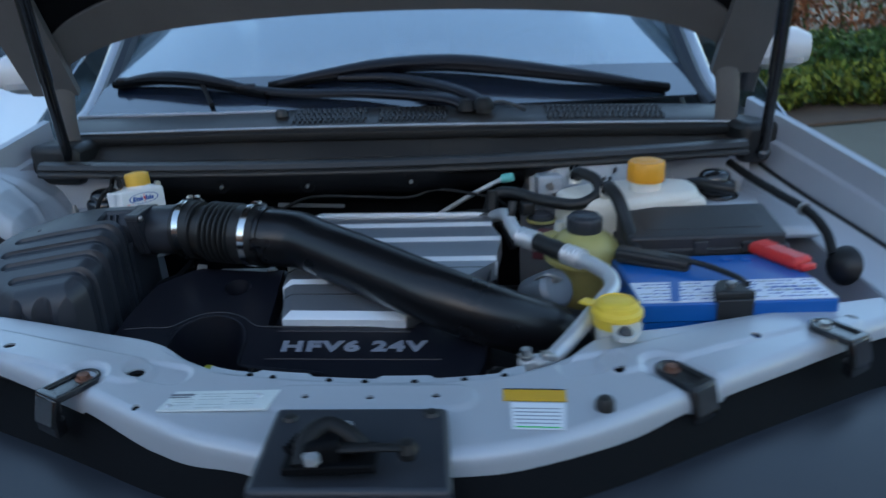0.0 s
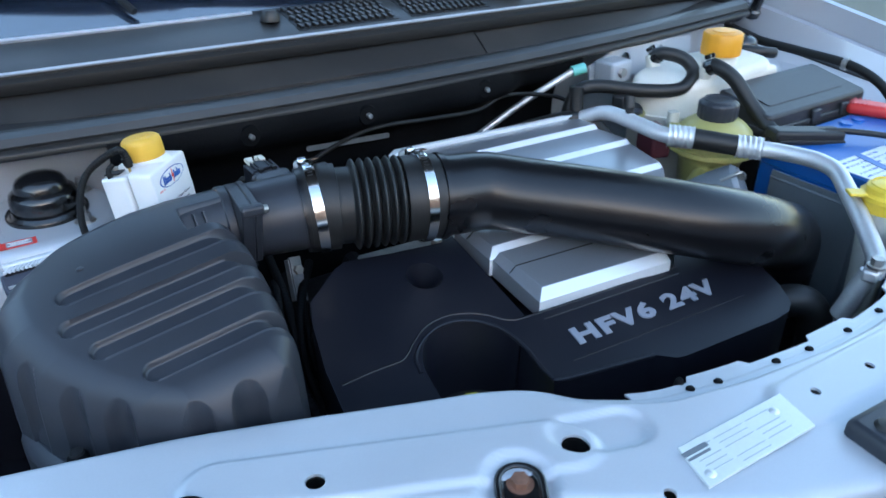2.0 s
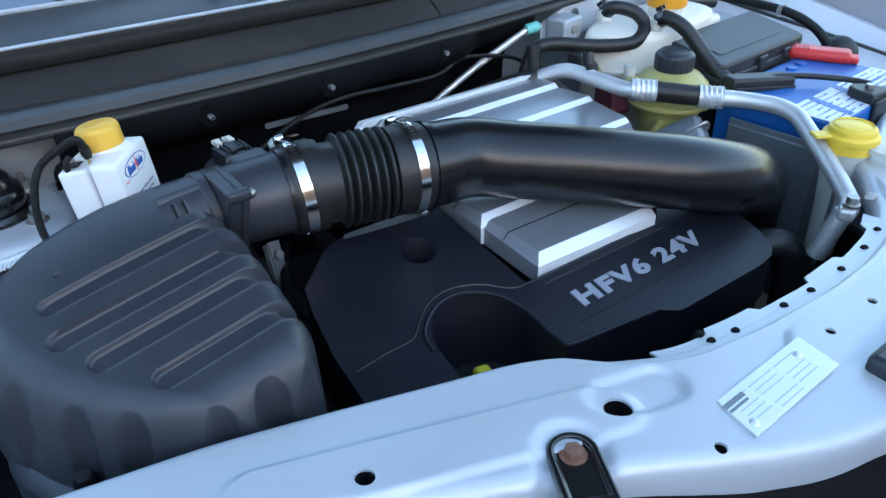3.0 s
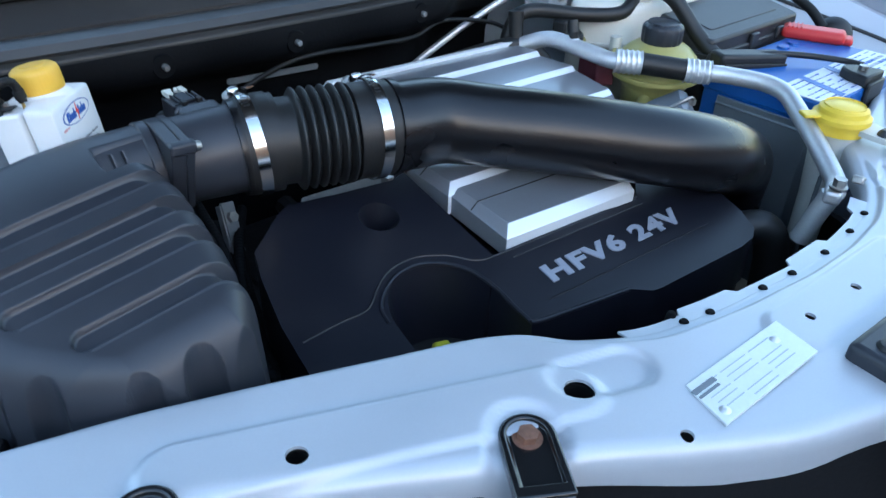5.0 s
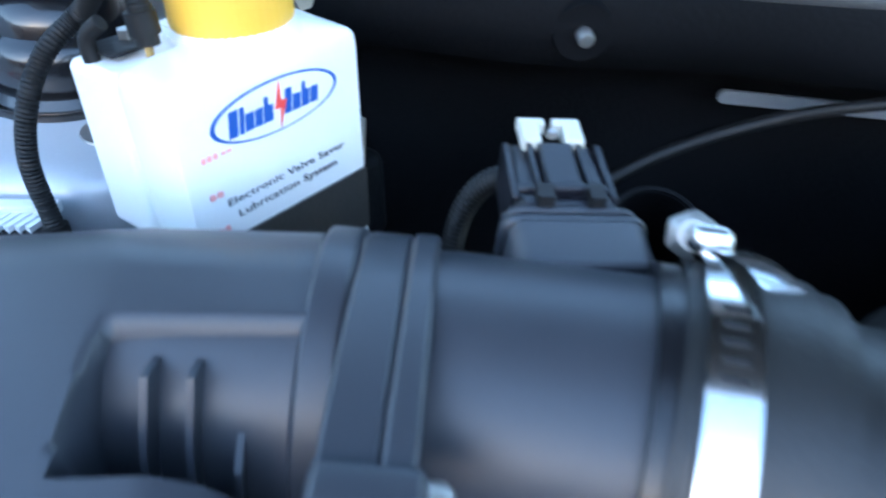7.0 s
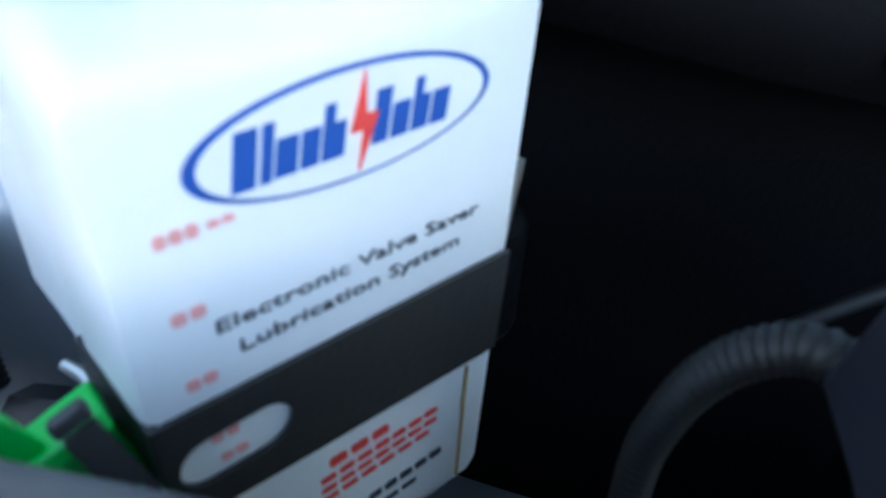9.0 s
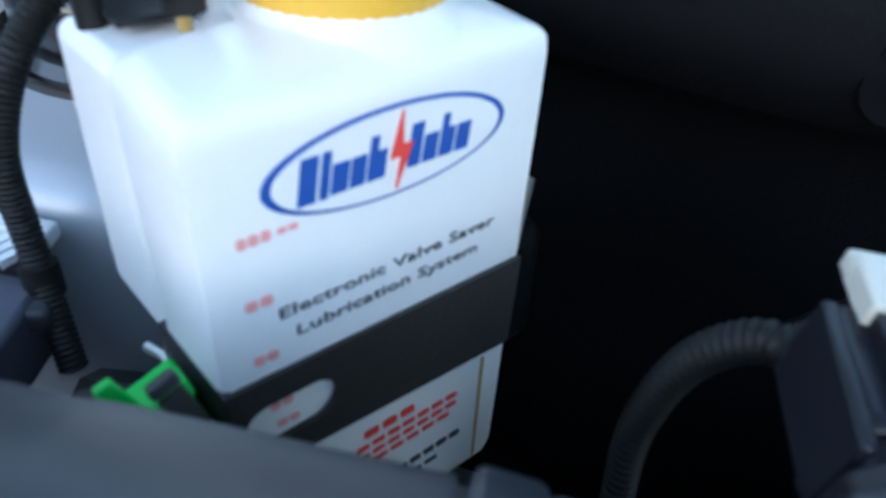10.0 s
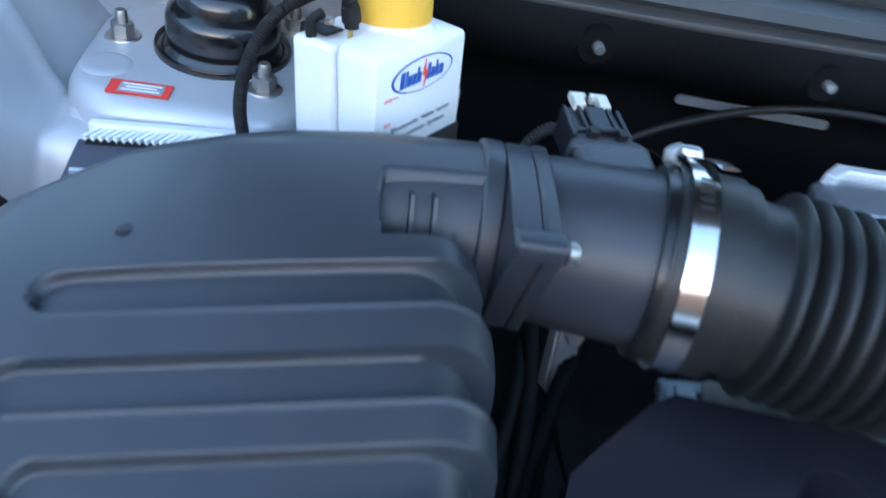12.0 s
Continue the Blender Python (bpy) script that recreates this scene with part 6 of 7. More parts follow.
for sx in (-1, 1):
    gk("rib", box((0.0014, 0.012, 0.0026), gm @ Matrix.Translation((sx * 0.0056, -0.003, 0.0078))), GREEN, bevel=0.0004)
gk("tongue", prism([(-0.0026, 0.0), (0.0026, 0.0), (0.0017, 0.0095), (-0.0017, 0.0095)], -0.0012, 0.0012, gm @ Matrix.Translation((-0.0032, 0.0105, 0.0040)) @ Matrix.Rotation(radians(14), 4, "X")), GREEN, bevel=0.0006)
gk("latch", cut(box((0.0048, 0.0150, 0.0030), gm @ Matrix.Translation((0.0042, 0.0045, 0.0098))), box((0.0022, 0.0040, 0.010), gm @ Matrix.Translation((0.0042, -0.0010, 0.0098)))), GREY, bevel=0.0007)
gk("latch_heel", box((0.0056, 0.0026, 0.0036), gm @ Matrix.Translation((0.0042, 0.0140, 0.0088))), GREY, bevel=0.0006)
gk("socket", box((0.0055, 0.0040, 0.0010), gm @ Matrix.Translation((-0.0005, -0.0030, 0.0008))), DARK)
gk("spring_wire", tube([tuple(gm @ Vector(p)) for p in ((-0.0068, 0.0115, 0.0050), (-0.0086, 0.0040, 0.0082), (-0.0082, -0.0060, 0.0088), (-0.0045, -0.0102, 0.0084), (0.0045, -0.0102, 0.0084))], 0.0006, 6, 5), ZINC)
gk("boot", tube([tuple(gm @ Vector(p)) for p in ((0.0, -0.009, -0.001), (0.001, -0.018, -0.004), (0.004, -0.030, -0.010))], 0.0045, 12, 4), RUBBER, label="black cable boot")

red = thing("warning_label", "red and white warning label on the suspension tower", "label", at=(-0.627, 1.2735, 1.0065))
rk = under(red)
rm = basis((-0.6275, 1.2725, 1.0064), (1, -0.03, 0), (0.03, 1, 0))
rk("sheet", prism(rounded(0.034, 0.015, 0.001), 0.0, 0.0006, rm), INK_RED)
rk("field", prism(rounded(0.024, 0.0105, 0.0008, 3, 0.001, 0.0), 0.0006, 0.0008, rm), INK_GREY, label="grey printed field")
for k in range(3):
    rk("print_bar", prism(rounded(0.021 - 0.004 * (k == 1), 0.0013, 0.0004, 2, 0.001, 0.0034 - 0.0032 * k), 0.0008, 0.0011, rm), STICKER)

ecu = thing("control_unit", "flat aluminium control unit with a finned edge", "control unit", at=(-0.61, 1.22, 0.98))
ek = under(ecu)
ek("case", box((0.088, 0.052, 0.022), pose(-0.606, 1.212, 0.984, 0, 0, 3)), mat("grey_unit_casting", (0.085, 0.088, 0.115), 0.5, 0.3, grain=0.1, grain_size=300, blotch=0.15), bevel=0.002)
edge = ek("top_edge", box((0.080, 0.006, 0.005), pose(-0.6065, 1.2440, 0.9995, 0, 0, 3)), STICKER, label="pale finned edge", bevel=0.0008)
ek("fin_bed", box((0.080, 0.009, 0.003), pose(-0.6065, 1.2365, 0.9960, 0, 0, 3)), DARK, edge)
for k in range(20):
    ek("fin", box((0.0022, 0.011, 0.003), Matrix.Translation((-0.6435 + 0.0038 * k, 1.2350 + 0.0002 * k, 0.9985)) @ Matrix.Rotation(radians(-30), 4, "Z")), STICKER, edge)
ek("tab", box((0.012, 0.010, 0.003), pose(-0.622, 1.205, 0.9965)), ZINC)
ek("rail", box((0.080, 0.003, 0.003), pose(-0.606, 1.206, 0.9955, 0, 0, 3)), ALU)
ek("clip", box((0.014, 0.010, 0.008), pose(-0.566, 1.228, 0.990, 0, 0, 20)), PLASTIC, bevel=0.002)

# ---------------------------------------------------------------- right side of the bay
tank = thing("coolant_tank", "milky white coolant expansion tank with an orange cap", "coolant tank", at=(0.35, 1.23, 1.0))
tk = under(tank)
T_OUT = smooth_outline([(0.212, 1.255), (0.232, 1.195), (0.300, 1.160), (0.36, 1.168), (0.415, 1.172), (0.435, 1.195), (0.432, 1.255), (0.36, 1.285), (0.28, 1.288)], 5)
tk("body", prism(T_OUT, 0.88, lambda x, y: 1.052 + 0.06 * (x - 0.35)), TANK, bevel=0.012, segs=4)
tk("shelf", box((0.115, 0.05, 0.030), pose(0.385, 1.195, 1.030)), TANK, bevel=0.008, segs=3)
tk("seam", prism([(0.35 + (x - 0.35) * 1.035, 1.23 + (y - 1.23) * 1.05) for x, y in T_OUT], 0.988, 0.993), TANK)
tk("neck", lathe([(0.0, 0.0), (0.026, 0.0), (0.026, 0.02), (0.0, 0.02)], pose(0.353, 1.216, 1.05), 32), TANK)
ocap = tk("cap", lathe([(0.0, 0.040), (0.020, 0.040), (0.027, 0.0385), (0.0295, 0.035), (0.030, 0.010), (0.029, 0.006), (0.0, 0.006)], pose(0.353, 1.216, 1.060), 80, wave=lambda a, j: 1 + (0.022 * (0.5 + 0.5 * math.cos(10 * a)) if 2 <= j <= 5 else 0)), ORANGE, label="orange screw cap")
tk("cap_disc", lathe([(0.0, 0.0415), (0.017, 0.0412), (0.018, 0.040), (0.0, 0.040)], pose(0.353, 1.216, 1.060), 32), ORANGE, ocap)
tk("foot", box((0.030, 0.022, 0.018), pose(0.428, 1.178, 1.018)), SHIELD, label="grey tank foot", bevel=0.003)
tk("hose_stub", tube([(0.243, 1.247, 1.055), (0.243, 1.252, 1.072)], 0.010, 16, 1), TANK)
tk("hose_stub", tube([(0.283, 1.185, 1.045), (0.280, 1.178, 1.066)], 0.010, 16, 1), TANK)


def rubber_hose(pts, r, label, clips=()):
    h = thing("rubber_hose", label, "hose", "tank hoses", at=pts[0])
    mk = under(h)
    mk("hose", tube(pts, r, 20, 8), RUBBER)
    P = [Vector(p) for p in pts]
    for i, t in clips:
        c = P[i].lerp(P[i + 1], t)
        m = along(c, P[i + 1])
        cl = mk("spring_clip", lathe([(r, -0.005), (r + 0.0014, -0.005), (r + 0.0014, 0.005), (r, 0.005), (r, -0.005)], m, 24), BLACKMETAL, label="black spring clip")
        for sx in (-1, 1):
            mk("clip_ear", box((0.002, 0.006, 0.010), m @ Matrix.Translation((sx * 0.005, r + 0.005, 0))), BLACKMETAL, cl)


rubber_hose([(0.243, 1.252, 1.064), (0.248, 1.240, 1.076), (0.270, 1.215, 1.070), (0.272, 1.195, 1.052), (0.240, 1.190, 1.036), (0.190, 1.215, 1.036), (0.135, 1.255, 1.042), (0.105, 1.265, 1.030), (0.09, 1.27, 0.97)], 0.0098, "black overflow hose bent round to the coolant tank", ((0, 0.5),))
rubber_hose([(0.281, 1.180, 1.062), (0.283, 1.168, 1.068), (0.292, 1.140, 1.055), (0.300, 1.105, 1.020), (0.303, 1.07, 0.995), (0.310, 1.03, 0.975), (0.31, 1.0, 0.90)], 0.0105, "black coolant hose curving down from the tank", ((0, 0.7),))

res = thing("fluid_reservoir", "olive translucent fluid reservoir with a black screw cap", "reservoir", at=(0.235, 1.115, 0.98))
rs = under(res)
rs("body", lathe([(0.0, -0.11), (0.030, -0.108), (0.036, -0.098), (0.038, -0.050), (0.043, -0.042), (0.0505, -0.034), (0.0515, -0.027), (0.050, -0.018), (0.045, -0.006), (0.036, 0.004), (0.026, 0.011), (0.0, 0.012)], pose(0.235, 1.115, 1.005) @ Matrix.Diagonal((1.12, 1.12, 1, 1)), 48), OLIVE)
rs("seam", lathe([(0.0510, -0.034), (0.0545, -0.033), (0.0550, -0.030), (0.0545, -0.027), (0.0510, -0.026)], pose(0.235, 1.115, 1.005) @ Matrix.Diagonal((1.12, 1.12, 1, 1)), 48), OLIVE)
rs("spigot", tube([(0.20, 1.10, 0.945), (0.165, 1.085, 0.94)], 0.010, 14, 1), OLIVE)
rs("bracket", box((0.030, 0.022, 0.012), pose(0.188, 1.145, 0.998, 0, 0, 35)), OLIVE, bevel=0.003)
rcap = rs("cap", lathe([(0.0, 0.036), (0.022, 0.036), (0.026, 0.033), (0.0268, 0.030), (0.0268, 0.014), (0.025, 0.010), (0.0, 0.010)], pose(0.235, 1.115, 1.005), 72, wave=lambda a, j: 1 + (0.02 * math.cos(18 * a) if 2 <= j <= 5 else 0)), PLASTIC, label="black screw cap")
rs("cap_recess", lathe([(0.019, 0.0365), (0.0205, 0.038), (0.0215, 0.0365)], pose(0.235, 1.115, 1.005), 40), PLASTIC, rcap)

fuse = thing("fuse_box", "charcoal plastic fuse box with a sloping lid", "fuse box", at=(0.41, 1.12, 0.95))
fk = under(fuse)
fz = lambda x, y: 1.016 + 0.20 * (y - 1.078)
fk("lid", prism(rounded(0.235, 0.098, 0.008, 4, 0.413, 1.122), 0.992, fz), FUSE, bevel=0.004, segs=3)
fk("body", prism(rounded(0.225, 0.090, 0.008, 4, 0.413, 1.122), 0.86, 0.994), FUSE, bevel=0.003)
fk("lid_skirt", prism(rounded(0.244, 0.106, 0.008, 4, 0.413, 1.122), 0.986, 0.997), FUSE, bevel=0.002)
fk("lid_bead", prism(rounded(0.18, 0.060, 0.006, 4, 0.413, 1.125), lambda x, y: fz(x, y) - 0.002, lambda x, y: fz(x, y) + 0.0012), FUSE, bevel=0.001)
fk("latch", box((0.020, 0.006, 0.022), pose(0.40, 1.069, 0.998)), FUSE, bevel=0.002)
fk("latch", box((0.018, 0.006, 0.018), pose(0.47, 1.068, 0.998)), FUSE, bevel=0.002)
fk("cable_spout", box((0.075, 0.035, 0.030), pose(0.315, 1.045, 0.985, 0, 0, -28)), FUSE, bevel=0.006, segs=3)

battery = thing("battery", "blue car battery with a pale printed label", "battery", at=(0.39, 0.96, 0.90))
bb = under(battery)
bb("case", box((0.248, 0.165, 0.185), pose(0.392, 0.976, 0.8985)), BLUE, bevel=0.004)
lidbm = prism([(0.266, 0.892), (0.518, 0.890), (0.518, 1.058), (0.266, 1.060)], 0.962, 0.990)
trough = box((0.165, 0.062, 0.03), pose(0.395, 0.998, 0.988))
bl = bb("lid", cut(lidbm, trough), BLUE, bevel=0.003)
bb("label", prism([(0.268, 0.894), (0.516, 0.892), (0.516, 0.958), (0.268, 0.960)], 0.9900, 0.9912), PALE, bl, "pale blue and white printed label")
random.seed(4)
for r in range(6):
    x = 0.273
    while x < 0.505:
        w = 0.003 + 0.008 * random.random()
        if random.random() < 0.85:
            h = 0.0055 if r in (2, 3) and x > 0.42 else 0.0022
            bb("print_bar", prism(rounded(w, h, 0.0006, 2, x + w / 2, 0.901 + 0.0100 * r), 0.9912, 0.9916), INK_BLUE if (r + int(x * 50)) % 3 else INK_GREY, bl)
        x += w + 0.0028
for x in (0.305, 0.372):
    bb("label_stripe", prism([(x, 0.8945), (x + 0.012, 0.8945), (x + 0.030, 0.9590), (x + 0.018, 0.9590)], 0.9916, 0.9919), BLUE, bl, "slanting blue stripe")
bb("handle_bar", box((0.168, 0.007, 0.007), pose(0.395, 0.984, 0.984)), BLUE, bevel=0.003)
for x in (0.325, 0.355, 0.425, 0.455):
    bb("vent_plug", lathe([(0.0, 0.004), (0.008, 0.004), (0.009, 0.0), (0.0, 0.0)], pose(x, 1.035, 0.990), 20), BLUE)
term = thing("terminal_cover", "red plastic cover over the battery terminal", "terminal cover", at=(0.485, 1.04, 0.995))
tcov = under(term)("cover", box((0.088, 0.036, 0.018), pose(0.500, 1.030, 0.999, 0, 0, -66)), RED, bevel=0.008, segs=4)
for k in range(4):
    under(term)("grip_rib", box((0.0022, 0.028, 0.0030), pose(0.500, 1.030, 0.999, 0, 0, -66) @ Matrix.Translation((-0.036 + 0.006 * k, 0, 0.0088))), RED, tcov, bevel=0.0008)
under(term)("hinge_tab", box((0.016, 0.026, 0.010), pose(0.500, 1.030, 0.999, 0, 0, -66) @ Matrix.Translation((0.046, 0, -0.003))), RED, tcov, bevel=0.003)
hold = thing("battery_clamp", "black hold-down clamp across the battery", "clamp", at=(0.40, 0.92, 0.995))
hk = under(hold)
hk("block", prism([(-0.026, -0.022), (0.026, -0.022), (0.016, 0.012), (0.004, 0.022), (-0.008, 0.020), (-0.018, 0.006)], 0.0, 0.016, pose(0.385, 0.912, 0.988)), RUBBER, bevel=0.003)
hk("front_leg", box((0.046, 0.006, 0.060), pose(0.385, 0.888, 0.965)), RUBBER, bevel=0.002)
hk("bolt", add_hex(bmesh.new(), 0.006, 0.007, pose(0.385, 0.908, 1.003)), ZINC)
lead = thing("battery_lead", "black cable lying across the battery", "cable", at=(0.36, 1.0, 1.0))
under(lead)("sheath", tube([(0.315, 1.035, 1.000), (0.345, 1.015, 1.004), (0.38, 0.985, 1.003), (0.405, 0.945, 1.002), (0.41, 0.918, 1.002)], 0.0042, 10, 6), RUBBER)

# washer filler
cab = thing("cable_cover", "black plastic cable cover along the back of the battery", "cable cover", at=(0.31, 1.03, 0.99))
ck = under(cab)
ck("cover", box((0.105, 0.030, 0.018), pose(0.318, 1.030, 0.999, 0, 4, -24)), RUBBER, bevel=0.005, segs=3)
ck("cover_lip", box((0.098, 0.004, 0.006), pose(0.312, 1.014, 0.994, 0, 4, -24)), RUBBER, bevel=0.001)
washer = thing("washer_filler", "pale washer filler neck with a yellow flip cap", "filler neck", at=(0.236, 0.872, 0.95))
wk = under(washer)
wm = pose(0.228, 0.860, -0.003) @ Matrix.Diagonal((0.80, 0.80, 1, 1))
wk("neck", lathe([(0.022, 0.84), (0.024, 0.90), (0.030, 0.955), (0.032, 0.985), (0.032, 0.992), (0.0, 0.992)], wm, 40), NECK)
wc = wk("cap", lathe([(0.0, 1.014), (0.029, 1.0135), (0.033, 1.011), (0.0345, 1.006), (0.0395, 1.003), (0.0400, 0.998), (0.037, 0.995), (0.036, 0.984), (0.0, 0.984)], wm, 48), LEMON, label="yellow flip cap")
wk("cap_ridge", lathe([(0.0265, 1.0130), (0.0275, 1.0150), (0.0290, 1.0130)], wm, 40), LEMON, wc)
wk("cap_tab", box((0.020, 0.018, 0.004), pose(0.198, 0.883, 1.000, 0, 0, -38)), LEMON, wc, bevel=0.0015)
wk("lug", prism(smooth_outline([(0.252, 0.836), (0.236, 0.80), (0.222, 0.797), (0.214, 0.806), (0.222, 0.845)], 5), 0.986, 0.992), NECK, label="pale mounting lug")
wk("lug_bolt", lathe([(0.0, 0.0075), (0.005, 0.007), (0.0085, 0.003), (0.009, 0.0), (0.0, 0.0)], pose(0.2265, 0.809, 0.992), 18), PLASTIC)

# air conditioning line
ac = thing("refrigerant_pipe", "bare aluminium refrigerant pipe with a black rubber section", "pipe", at=(0.16, 1.08, 1.0))
ak = under(ac)
ak("upper_pipe", tube([(0.085, 1.275, 0.985), (0.105, 1.245, 1.003), (0.122, 1.212, 1.016), (0.128, 1.165, 1.014), (0.135, 1.120, 1.010), (0.148, 1.103, 1.010)], 0.0106, 20, 8), ALU)
ak("crimp", ribbed([(0.138, 1.114, 1.010), (0.160, 1.090, 1.009)], 0.0148, 4, 0.0065, 0.06, 24), ALU, label="ribbed crimp sleeve")
ak("rubber_section", tube([(0.158, 1.092, 1.009), (0.198, 1.046, 1.004)], 0.0135, 24, 1), RUBBER, label="black rubber section")
ak("crimp", ribbed([(0.196, 1.048, 1.004), (0.216, 1.024, 1.003)], 0.0148, 4, 0.0065, 0.06, 24), ALU, label="ribbed crimp sleeve")
ak("lower_pipe", tube([(0.212, 1.028, 1.003), (0.226, 1.005, 1.003), (0.239, 0.968, 1.003), (0.2405, 0.945, 1.001), (0.2380, 0.932, 0.998), (0.2300, 0.919, 0.994), (0.190, 0.868, 0.978), (0.152, 0.824, 0.963), (0.138, 0.812, 0.959), (0.118, 0.804, 0.959)], 0.0106, 20, 8), ALU)
ak("end_block", box((0.024, 0.017, 0.015), pose(0.114, 0.804, 0.960, 0, 0, 20)), ALU, label="aluminium end block", bevel=0.004, segs=3)
ak("end_bolt", add_hex(lathe([(0.0, 0.0), (0.009, 0.0), (0.009, 0.003), (0.0, 0.003)], pose(0.110, 0.800, 0.970), 18), 0.0065, 0.009, pose(0.110, 0.800, 0.972)), ZINC)
ak("end_tube", tube([(0.116, 0.806, 0.958), (0.112, 0.812, 0.935), (0.108, 0.820, 0.90)], 0.011, 16, 4), ALU)
ak("end_clip", box((0.018, 0.012, 0.008), pose(0.135, 0.792, 0.975, 0, 20, 10)), ZINC, bevel=0.002)
ak("service_port", lathe([(0.0, 0.030), (0.007, 0.030), (0.0075, 0.014), (0.006, 0.012), (0.006, 0.0), (0.0, 0.0)], pose(0.128, 1.175, 1.018, -20, 8, 0), 18), RUBBER, label="black service port cap")
ak("port_stem", lathe([(0.0, 0.004), (0.0065, 0.004), (0.0078, 0.0), (0.0078, -0.010), (0.0095, -0.012), (0.0, -0.012)], pose(0.128, 1.175, 1.020, -20, 8, 0), 18), STICKER, label="white service port stem")
rod = thing("fuel_pipe", "thin bare steel pipe with a teal end cap", "pipe", at=(0.06, 1.30, 1.0))
rk2 = under(rod)
rk2("pipe", tube([(-0.010, 1.345, 0.962), (0.0, 1.345, 0.972), (0.06, 1.322, 1.015), (0.118, 1.297, 1.052), (0.130, 1.292, 1.058)], 0.0048, 14, 6), ALU)
rk2("end_cap", lathe([(0.0, 0.020), (0.007, 0.020), (0.008, 0.016), (0.008, 0.0), (0.0, 0.0)], along((0.124, 1.294, 1.056), (0.148, 1.284, 1.062)), 18), TEAL, label="teal end cap")

# clutter between the tank and the cover
small = thing("filler_cap", "small black cap with an olive rim behind the engine", "cap", at=(0.185, 1.234, 1.0))
under(small)("cap", lathe([(0.0, 0.010), (0.018, 0.010), (0.022, 0.006), (0.023, -0.008), (0.0, -0.008)], pose(0.185, 1.234, 1.0), 32), PLASTIC)
under(small)("rim", lathe([(0.0235, -0.004), (0.026, -0.003), (0.026, 0.0), (0.0235, 0.001)], pose(0.185, 1.234, 1.0), 32), OLIVE)
hose_b = thing("heater_hose", "black heater hose standing behind the engine", "hose", at=(0.10, 1.27, 1.0))
under(hose_b)("hose", tube([(0.105, 1.262, 1.045), (0.103, 1.258, 1.015), (0.100, 1.25, 0.97), (0.09, 1.25, 0.90)], 0.0105, 16, 6), RUBBER)
hose_c = thing("heater_hose", "grey black hose lying behind the engine cover", "hose", at=(0.05, 1.26, 1.0))
under(hose_c)("hose", tube([(-0.01, 1.285, 0.985), (0.04, 1.272, 0.995), (0.09, 1.255, 1.002), (0.12, 1.24, 0.995), (0.14, 1.21, 0.96)], 0.011, 16, 6), RUBBER)
plugs = thing("wiring_plug", "maroon and white wiring plug behind the engine", "plug", at=(0.19, 1.19, 0.99))
under(plugs)("housing", box((0.030, 0.050, 0.040), pose(0.182, 1.175, 0.975, 0, 0, -20)), MAROON, bevel=0.004)
under(plugs)("cap", lathe([(0.0, 0.020), (0.008, 0.020), (0.009, 0.0), (0.0, 0.0)], pose(0.205, 1.165, 0.996), 16), CREAM)
under(plugs)("plug", box((0.022, 0.020, 0.022), pose(0.160, 1.225, 1.022, 0, 0, 15)), RUBBER, bevel=0.003)
brk = thing("tank_bracket", "pale grey metal bracket behind the coolant tank", "bracket", at=(0.2, 1.30, 1.05))
bkt = under(brk)
bkt("plate", cut(prism([(0.0, 0.0), (0.22, 0.0), (0.22, 0.045), (0.05, 0.045), (0.0, 0.03)], 0.0, 0.003, basis((0.175, 1.312, 1.022), (1, -0.02, 0.02), (0, 0.1, 1))), prism(disc(0.010, 20, 0.075, 0.028), -0.01, 0.01, basis((0.175, 1.312, 1.022), (1, -0.02, 0.02), (0, 0.1, 1))), prism(disc(0.005, 16, 0.15, 0.034), -0.01, 0.01, basis((0.175, 1.312, 1.022), (1, -0.02, 0.02), (0, 0.1, 1)))), PAINT_IN, bevel=0.0008)
bkt("block", box((0.045, 0.035, 0.034), pose(0.205, 1.292, 1.045, 0, 0, 6)), PAINT_IN, label="grey metal block", bevel=0.004)
bkt("bolt", add_hex(bmesh.new(), 0.007, 0.006, pose(0.205, 1.274, 1.046, 90)), ZINC)
pump = thing("starter_pump", "grey metal pump body beside the intake pipe", "pump", at=(0.17, 1.04, 0.93))
under(pump)("body", lathe([(0.0, -0.03), (0.028, -0.03), (0.030, 0.0), (0.030, 0.03), (0.024, 0.036), (0.0, 0.038)], pose(0.165, 1.045, 0.945, 60, 0, 35), 32), SHIELD)
under(pump)("bolt", add_hex(bmesh.new(), 0.006, 0.006, pose(0.178, 1.02, 0.972)), ZINC)
under(pump)("wire", tube([(0.15, 1.03, 0.972), (0.165, 1.015, 0.985), (0.185, 1.02, 0.975)], 0.0022, 8, 5), ZINC)
shd = thing("battery_shield", "grey sheet metal shield beside the battery", "shield", at=(0.25, 0.96, 0.9))
under(shd)("sheet", prism([(0.258, 1.030), (0.262, 1.030), (0.262, 0.900), (0.228, 0.860), (0.205, 0.850), (0.203, 0.854), (0.226, 0.864), (0.258, 0.902)], 0.72, lambda x, y: 0.962 - 0.1 * max(0, 0.9 - y)), SHIELD, bevel=0.001)
under(shd)("edge_fold", tube([(0.260, 1.030, 0.952), (0.260, 0.901, 0.952)], 0.003, 8, 1), SHIELD)
under(shd)("shield_bolt", add_hex(bmesh.new(), 0.006, 0.006, pose(0.257, 0.96, 0.90, 0, -90, 0)), ZINC)
loom_r = thing("wing_loom", "black wiring loom along the wing ending in a rubber grommet", "wiring loom", at=(0.60, 1.2, 1.02))
lk = under(loom_r)
